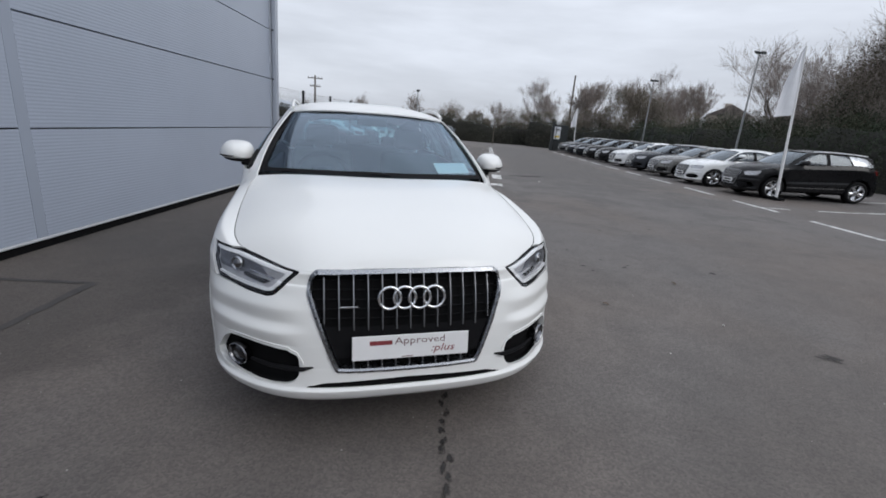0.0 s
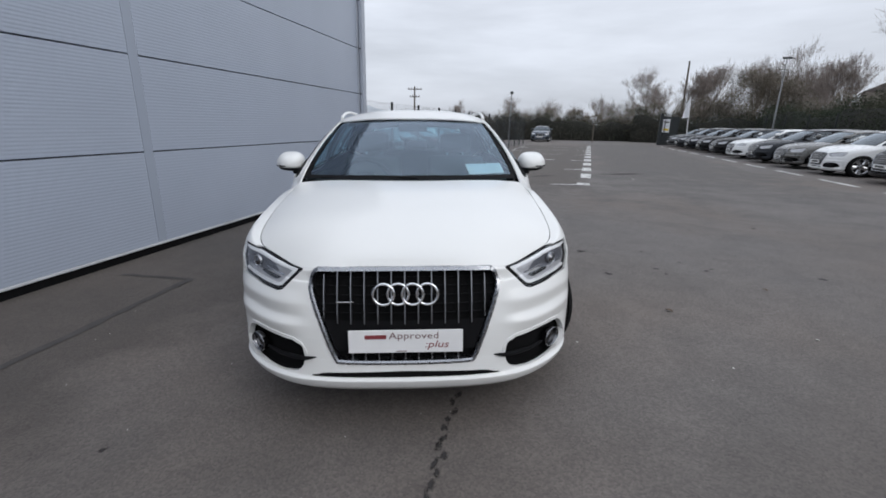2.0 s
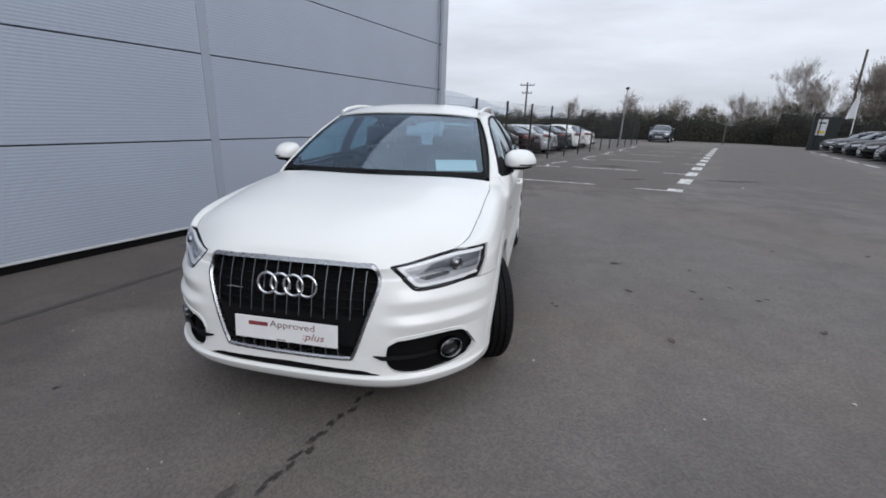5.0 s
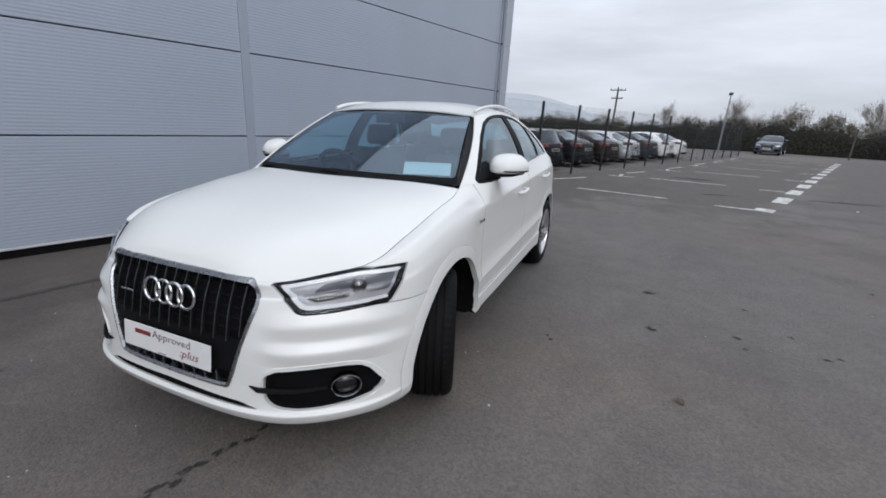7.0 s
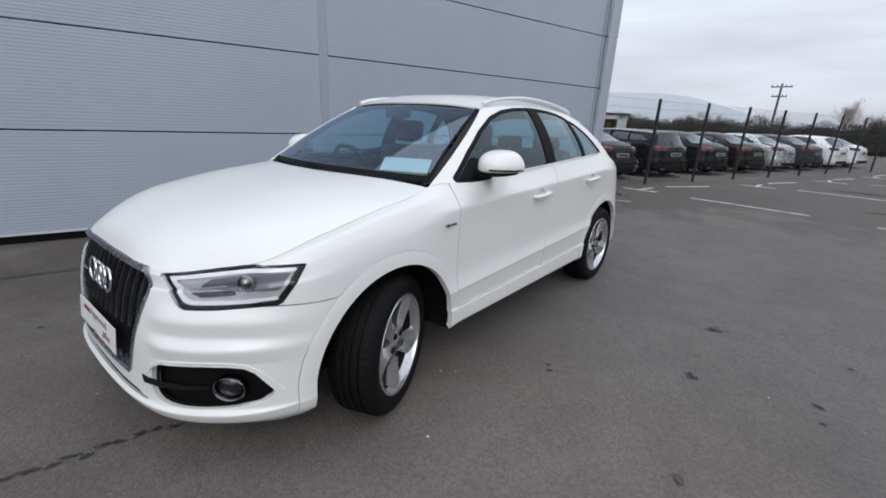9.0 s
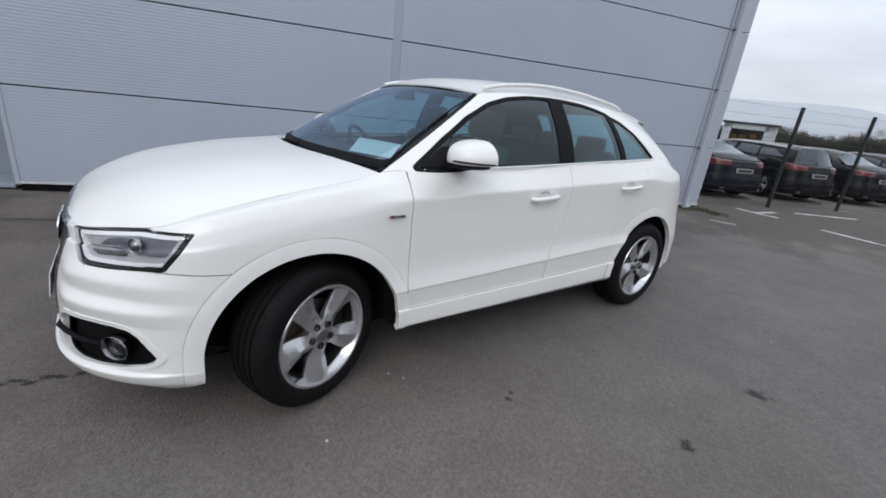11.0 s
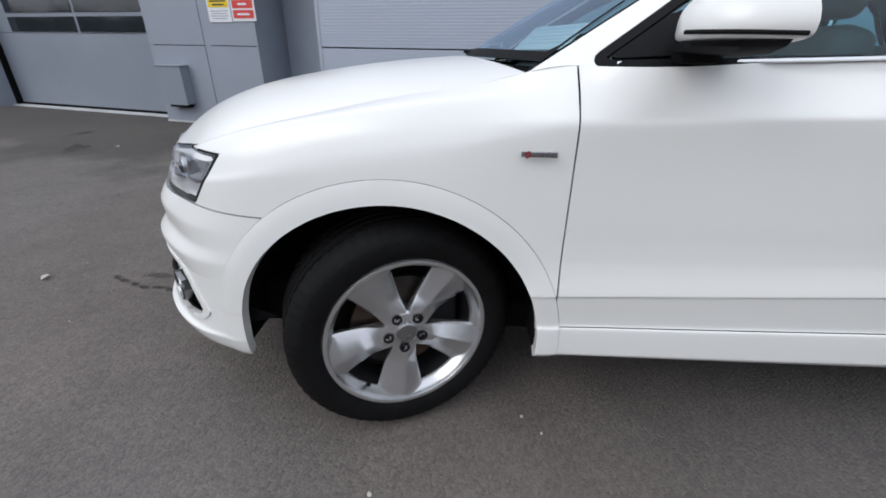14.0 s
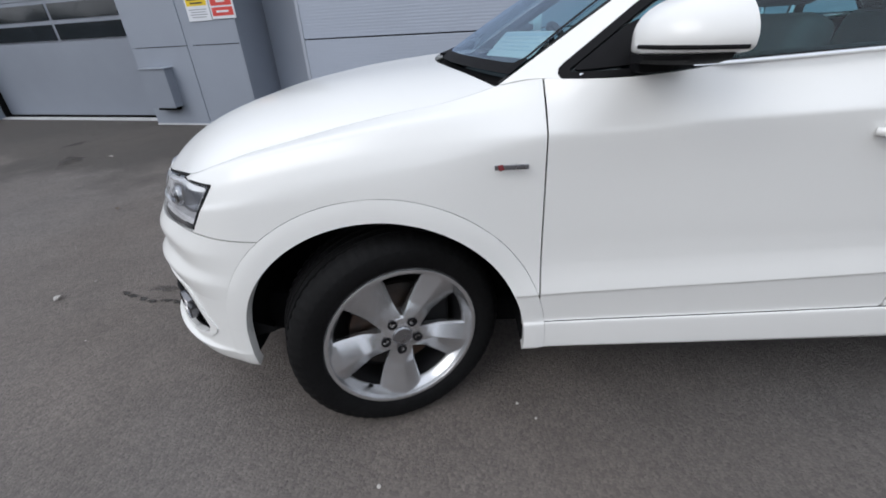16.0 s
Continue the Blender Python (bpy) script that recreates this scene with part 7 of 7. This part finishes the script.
def hedge(a, b, height, depth, seed, mat, label, per_m=150, size=0.13, name="hedge"):
    """A long uneven hedge: a dark core under a skin of leaves, lumpy along its top."""
    rng = np.random.default_rng(seed)
    a, b = np.array(a, float), np.array(b, float)
    length = np.linalg.norm(b - a)
    d = (b - a) / length
    nrm = np.array([-d[1], d[0]])
    ph = rng.uniform(0, 6.28, 6)

    def top(u):
        return height * (0.86 + 0.09 * np.sin(u * 0.55 + ph[0]) + 0.06 * np.sin(u * 1.6 + ph[1]) + 0.05 * np.sin(u * 3.7 + ph[2]) + 0.03 * np.sin(u * 7.9 + ph[3]))

    thing = empty(name, Matrix.Translation((a[0], a[1], 0)), label, "hedge")
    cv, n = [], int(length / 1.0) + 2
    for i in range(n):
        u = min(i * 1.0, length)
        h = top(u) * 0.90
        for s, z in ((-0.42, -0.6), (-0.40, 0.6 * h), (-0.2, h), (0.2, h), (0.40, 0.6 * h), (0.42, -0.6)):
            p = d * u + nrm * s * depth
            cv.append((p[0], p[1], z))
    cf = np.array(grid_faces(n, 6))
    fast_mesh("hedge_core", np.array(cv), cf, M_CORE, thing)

    count = int(per_m * length)
    u = rng.uniform(0, length, count)
    h = top(u)
    q = np.where(rng.random(count) < 0.72, rng.uniform(0.03, 1.04, count), rng.uniform(0.88, 1.12, count))
    side = rng.choice((-1, 1), count) * depth * (0.5 - 0.28 * np.minimum(q, 1) ** 3) * rng.uniform(0.8, 1.12, count)
    side = np.where(q > 0.88, rng.uniform(-0.4, 0.4, count) * depth, side)
    c = np.stack([d[0] * u + nrm[0] * side, d[1] * u + nrm[1] * side, h * q], 1)
    v, f = leaf_cloud(rng, c, size)
    fast_mesh("foliage", v, f, mat, thing, "dense small leaves")
    return thing


def bare_tree(x, y, height, seed, spread=0.5, name="bare_tree", label="leafless winter tree with fine twigs", z=0.0, leaves=0, leaf_mat=None, levels=5, limbs=6):
    """A tapered trunk that forks again and again down to twigs; some leaves or ivy on request."""
    rng = random.Random(seed)
    thing = empty(name, Matrix.Translation((x, y, yard_z(x))), label, "tree", "trees behind the lot")
    wood, twig = bmesh.new(), ([], [])
    tips = []

    def grow(p, d, length, radius, level):
        pts, rad = [p], [radius]
        n = 4 if level < 3 else 2
        for k in range(n):
            d = (d + Vector((rng.gauss(0, 0.11), rng.gauss(0, 0.11), rng.gauss(0.05, 0.08)))).normalized()
            p = p + d * length / n
            pts.append(p)
            rad.append(radius * (1 - 0.5 * (k + 1) / n))
        if level < 3:
            bm_tube(pts, rad, 7 if level == 0 else 5, wood, cap=False)
        else:
            for q, r in zip(pts, pts[1:]):
                side = (r - q).cross(Vector((rng.gauss(0, 1), rng.gauss(0, 1), rng.gauss(0, 1)))).normalized() * max(radius * 0.8, 0.006)
                m = len(twig[0])
                twig[0].extend([tuple(q - side), tuple(q + side), tuple(r + side * 0.5), tuple(r - side * 0.5)])
                twig[1].append((m, m + 1, m + 2, m + 3))
        tips.extend(pts[1:] if level >= 2 else [])
        if level >= levels:
            return
        count = limbs if level == 0 else rng.choice((3, 4, 4, 5))
        for k in range(count):
            u = rng.uniform(0.35, 1.0) if level else rng.uniform(0.28, 1.0)
            i = min(int(u * n), n - 1)
            q = pts[i].lerp(pts[i + 1], u * n - i)
            a = rng.uniform(0, math.tau)
            side = d.orthogonal().normalized()
            side = Matrix.Rotation(a, 3, d) @ side
            nd = (d + side * rng.uniform(0.35, 0.85) * (spread * 2) + Vector((0, 0, 0.30))).normalized()
            grow(q, nd, length * rng.uniform(0.60, 0.84), rad[i] * rng.uniform(0.45, 0.62), level + 1)

    grow(Vector((0, 0, -0.1)), Vector((0, 0, 1)), height * 0.31, height * 0.020, 0)
    trunk = part("trunk", wood, M_BARK, thing, "grey-brown trunk and limbs", smooth=True)
    if twig[1]:
        fast_mesh("twig_spray", np.array(twig[0]), np.array(twig[1]), M_TWIG, thing, "fine bare twigs")
    if leaves:
        gen = np.random.default_rng(seed)
        pool = np.array([tuple(t) for t in tips if t.z > 0.5])
        c = pool[gen.integers(len(pool), size=leaves)] + gen.normal(0, 0.26, (leaves, 3))
        c[:, 2] = np.maximum(c[:, 2], 0.1)
        v, f = leaf_cloud(gen, c, 0.065)
        fast_mesh("crown", v, f, leaf_mat, thing, "ragged crown of small leaves")
    return thing


def bush(x, y, w, d, h, seed, mat, label, count, size=0.07, name="bush"):
    """A ragged thicket: rising stems, a haze of fine twigs and leaf clumps with gaps."""
    rng = np.random.default_rng(seed)
    thing = empty(name, Matrix.Translation((x, y, yard_z(x))), label, "bush")
    n = 90
    cx, cy = rng.uniform(-0.5, 0.5, n) * w, rng.uniform(-0.5, 0.5, n) * d
    roof = h * (0.72 + 0.28 * np.cos(cx / w * 2.6)) * rng.uniform(0.72, 1.0, n)
    cz = roof * rng.uniform(0.12, 0.90, n) ** 0.8
    r = rng.uniform(0.08, 0.16, n) * h
    stems = bmesh.new()
    for k in range(16):
        bm_tube([(cx[k] * 0.6, cy[k] * 0.6, -0.1), (cx[k] * 0.85, cy[k] * 0.85, cz[k] * 0.6), (cx[k], cy[k], cz[k])], [0.08, 0.045, 0.02], 5, stems, cap=False)
    part("stem_tangle", stems, M_BARK, thing)
    k = rng.integers(n, size=count)
    q = rng.normal(size=(count, 3))
    q *= (r[k] * rng.uniform(0.2, 1.0, count) ** 0.6 / np.linalg.norm(q, axis=1))[:, None]
    c = np.stack([cx[k] + q[:, 0] * 1.15, cy[k] + q[:, 1] * 1.15, np.maximum(0.05, cz[k] + q[:, 2])], 1)
    v, f = leaf_cloud(rng, c, size)
    fast_mesh("foliage", v, f, mat, thing, "ragged leaf clumps")
    m = count // 5
    k = rng.integers(n, size=m)
    q = rng.normal(size=(m, 3))
    q *= (r[k] * rng.uniform(0.5, 1.35, m) / np.linalg.norm(q, axis=1))[:, None]
    p0 = np.stack([cx[k] + q[:, 0], cy[k] + q[:, 1], np.maximum(0.1, cz[k] + q[:, 2])], 1)
    up = rng.normal(size=(m, 3)) * 0.5 + np.array([0, 0, 0.8])
    p1 = p0 + up / np.linalg.norm(up, axis=1, keepdims=True) * rng.uniform(0.3, 0.9, (m, 1))
    side = np.cross(p1 - p0, rng.normal(size=(m, 3)))
    side *= 0.007 / np.linalg.norm(side, axis=1, keepdims=True)
    v = np.stack([p0 - side, p0 + side, p1 + side * 0.4, p1 - side * 0.4], 1).reshape(-1, 3)
    fast_mesh("twig_spray", v, np.arange(4 * m).reshape(-1, 4), M_TWIG, thing, "fine brown twigs")
    return thing


hedge((-60, 50.5), (-3, 48.3), 2.10, 3.0, 1, M_HEDGE, "long low dark hedge across the far end", 700, 0.07)
hedge((-4, 48.3), (16, 47.5), 2.6, 3.0, 6, M_HEDGE, "dark hedge across the far end", 950, 0.07)
hedge((13, 45.5), (24.5, 41), 3.2, 2.6, 2, M_HEDGE, "dark hedge behind the end fence", 1200, 0.065)
hedge((23.4, 41), (23.2, -6), 3.5, 2.6, 3, M_IVY, "tall ivy hedge behind the parked row", 1500, 0.058)
hedge((23.2, -6), (23.0, -45), 3.6, 2.6, 4, M_IVY, "tall ivy hedge along the yard", 60, 0.16)
hedge((23.0, -45), (-20, -46), 3.6, 2.6, 5, M_IVY, "tall hedge closing the yard", 50, 0.18)
BROWN, GREEN, TANGLE = "brown winter thicket behind the hedge", "dark green ivy bush by the fence", "tall tangle of brown leaves and ivy"
for k, (x, y, w, d, h, m, n, lab) in enumerate((
        (14.5, 53, 8, 4, 4.9, M_BROWN, 26000, BROWN), (6.0, 55, 10, 4, 4.3, M_BROWN, 26000, BROWN), (20.5, 49.5, 6, 5, 5.4, M_BROWN, 26000, BROWN), (24.5, 46.5, 6.5, 5, 8.0, M_BROWN, 40000, BROWN), (28.0, 40.5, 6, 6, 4.6, M_BROWN, 30000, BROWN),
        (28.0, 32, 6, 7, 4.7, M_IVY, 28000, GREEN), (26.5, 26.5, 4.5, 5, 4.4, M_IVY, 22000, GREEN), (26.6, 22.4, 4.0, 4.0, 4.8, M_IVY, 30000, GREEN), (26.3, 20.0, 2.8, 2.8, 7.6, M_BROWN, 44000, TANGLE),
        (27.0, 17.7, 3.8, 3.8, 10.6, M_BROWN, 84000, TANGLE), (25.6, 18.4, 2.6, 4.4, 5.6, M_IVY, 40000, GREEN), (26.5, 9.0, 4.5, 6, 9.0, M_BROWN, 30000, TANGLE),
        (-4, 54, 5, 3, 3.6, M_HEDGE, 14000, "dark evergreen bush behind the hedge"), (-14, 55, 6, 3, 3.4, M_HEDGE, 14000, "dark evergreen bush behind the hedge"), (-22, 56, 7, 3, 3.5, M_BROWN, 16000, BROWN),
        (-32, 56, 7, 3, 3.2, M_HEDGE, 14000, "dark evergreen bush behind the hedge"), (0.0, 53, 3, 3, 4.1, M_HEDGE, 12000, "dark conical evergreen behind the hedge"))):
    bush(x, y, w, d, h, 20 + k, m, lab, n, 0.055 if y > 30 else 0.055)
for k, (x, y, h, sp) in enumerate(((17.0, 57, 9.2, 0.50), (23, 58, 11.2, 0.34), (25.5, 50, 10.4, 0.34), (28.5, 49.5, 10.2, 0.34), (31.0, 51, 10.2, 0.36), (33.5, 54, 9.8, 0.36), (30.0, 46, 10.2, 0.36), (28.5, 30.0, 12.4, 0.60),
                                   (27.0, 22.5, 10.6, 0.66), (27.6, 17.5, 12.5, 0.60), (27.5, 12.0, 12.5, 0.60), (11.5, 60, 7.6, 0.5), (4.0, 62, 7.0, 0.5), (-2, 60, 7.4, 0.5), (-9, 61, 6.6, 0.5), (21.0, 53, 9.4, 0.36))):
    bare_tree(x, y, h, 50 + k, sp, levels=6 if k < 11 or k == 15 else 5)


def weeds(x, y, w, d, seed):
    """Low moss and grass in the angle of wall and yard."""
    rng = np.random.default_rng(seed)
    c = np.stack([rng.normal(0, w, 420), rng.normal(0, d, 420), np.abs(rng.normal(0, 0.016, 420))], 1)
    v, f = leaf_cloud(rng, c, 0.022)
    ob = fast_mesh("weed_tuft", v, f, M_WEED)
    ob.location = (x, y, yard_z(x))
    tagged(ob, "low green weeds and moss at the wall's foot", "weeds", kind="stuff")


M_WEED = leaf_material("weed_leaves", (0.052, 0.058, 0.026), (0.09, 0.078, 0.045))
weeds(0.12, 6.05, 0.10, 0.16, 1)
weeds(0.42, 6.25, 0.22, 0.12, 2)
weeds(0.05, 5.2, 0.02, 0.30, 3)


# ---- far buildings and hills ----
def hut():
    m = Matrix.Translation((-26.5, 43.5, -0.30)) @ Matrix.Rotation(radians(36), 4, "Z")
    h = empty("site_hut", m, "grey flat-roofed hut with an open lit front", "building")
    for sx, at in (((0.15, 4.0, 2.5), (-2.2, 0, 1.25)), ((0.15, 4.0, 2.5), (2.2, 0, 1.25)), ((4.4, 0.15, 2.5), (0, 2.0, 1.25)), ((4.4, 0.12, 0.55), (0, -2.0, 2.25)), ((0.7, 0.12, 2.5), (-1.9, -2.0, 1.25)), ((1.0, 0.12, 2.5), (1.75, -2.0, 1.25))):
        part("wall", bm_box(sx, at, 0.01), M_HUT, h)
    part("roof", bm_box((4.9, 4.5, 0.16), (0, 0, 2.58), 0.02), M_POST, h, "dark flat roof")
    for x in (-1.2, -0.4, 0.5):
        part("stored_box", bm_box((0.6, 0.6, 1.5 + 0.2 * x), (x, 0.8, 0.8), 0.02), M_CRATE, h, "stacked yellow boxes")
    lamp = bpy.data.materials.new("tube_light")
    lamp.use_nodes = True
    b = lamp.node_tree.nodes["Principled BSDF"]
    b.inputs["Emission Color"].default_value, b.inputs["Emission Strength"].default_value = (1.0, 0.9, 0.7, 1), 6.0
    part("tube_lamp", bm_tube([(0.3, -0.6, 2.30), (0.9, -0.9, 2.30)], 0.06, 8), lamp, h, "glowing tube lamp")


def house():
    h = empty("house", Matrix.Translation((42.5, 58.8, 0)) @ Matrix.Rotation(radians(62), 4, "Z"), "brown gabled house behind the hedge", "house")
    part("wall", bm_box((9, 4.7, 6.1), (0, 0, 3.05)), M_BRICKISH, h)
    bm = bmesh.new()
    vs = [bm.verts.new(p) for p in ((-4.8, -2.7, 6.0), (4.8, -2.7, 6.0), (4.8, 2.7, 6.0), (-4.8, 2.7, 6.0), (-4.8, 0, 7.45), (4.8, 0, 7.45))]
    for q in ((0, 1, 5, 4), (2, 3, 4, 5), (0, 4, 3), (1, 2, 5), (0, 3, 2, 1)):
        bm.faces.new([vs[i] for i in q])
    part("roof", bm, M_ROOF, h, "slate gable roof")
    part("chimney", bm_box((0.8, 0.8, 1.8), (3.2, 0, 7.3), 0.02), M_BRICKISH, h)


def hills():
    # the haze of the distance is put into this pale bluish colour
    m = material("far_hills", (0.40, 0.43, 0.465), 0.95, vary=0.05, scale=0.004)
    v = []
    n = 60
    for i in range(n):
        az = radians(-75 + 95 * i / (n - 1))
        u = i / (n - 1)
        hgt = 22 + 70 * math.exp(-((u - 0.42) / 0.16) ** 2) + 40 * math.exp(-((u - 0.15) / 0.12) ** 2) + 6 * math.sin(u * 40) + 12 * math.sin(u * 17)
        hgt *= 1 - smooth01(u, 0.62, 0.95)
        for r, k in ((1350, 0.0), (1600, float(hgt))):
            v.append((r * math.sin(az), r * math.cos(az), k - 3))
    f = [(2 * i, 2 * i + 2, 2 * i + 3, 2 * i + 1) for i in range(n - 1)]
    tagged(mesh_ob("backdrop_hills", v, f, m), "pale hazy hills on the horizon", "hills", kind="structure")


hut()
house()
hills()
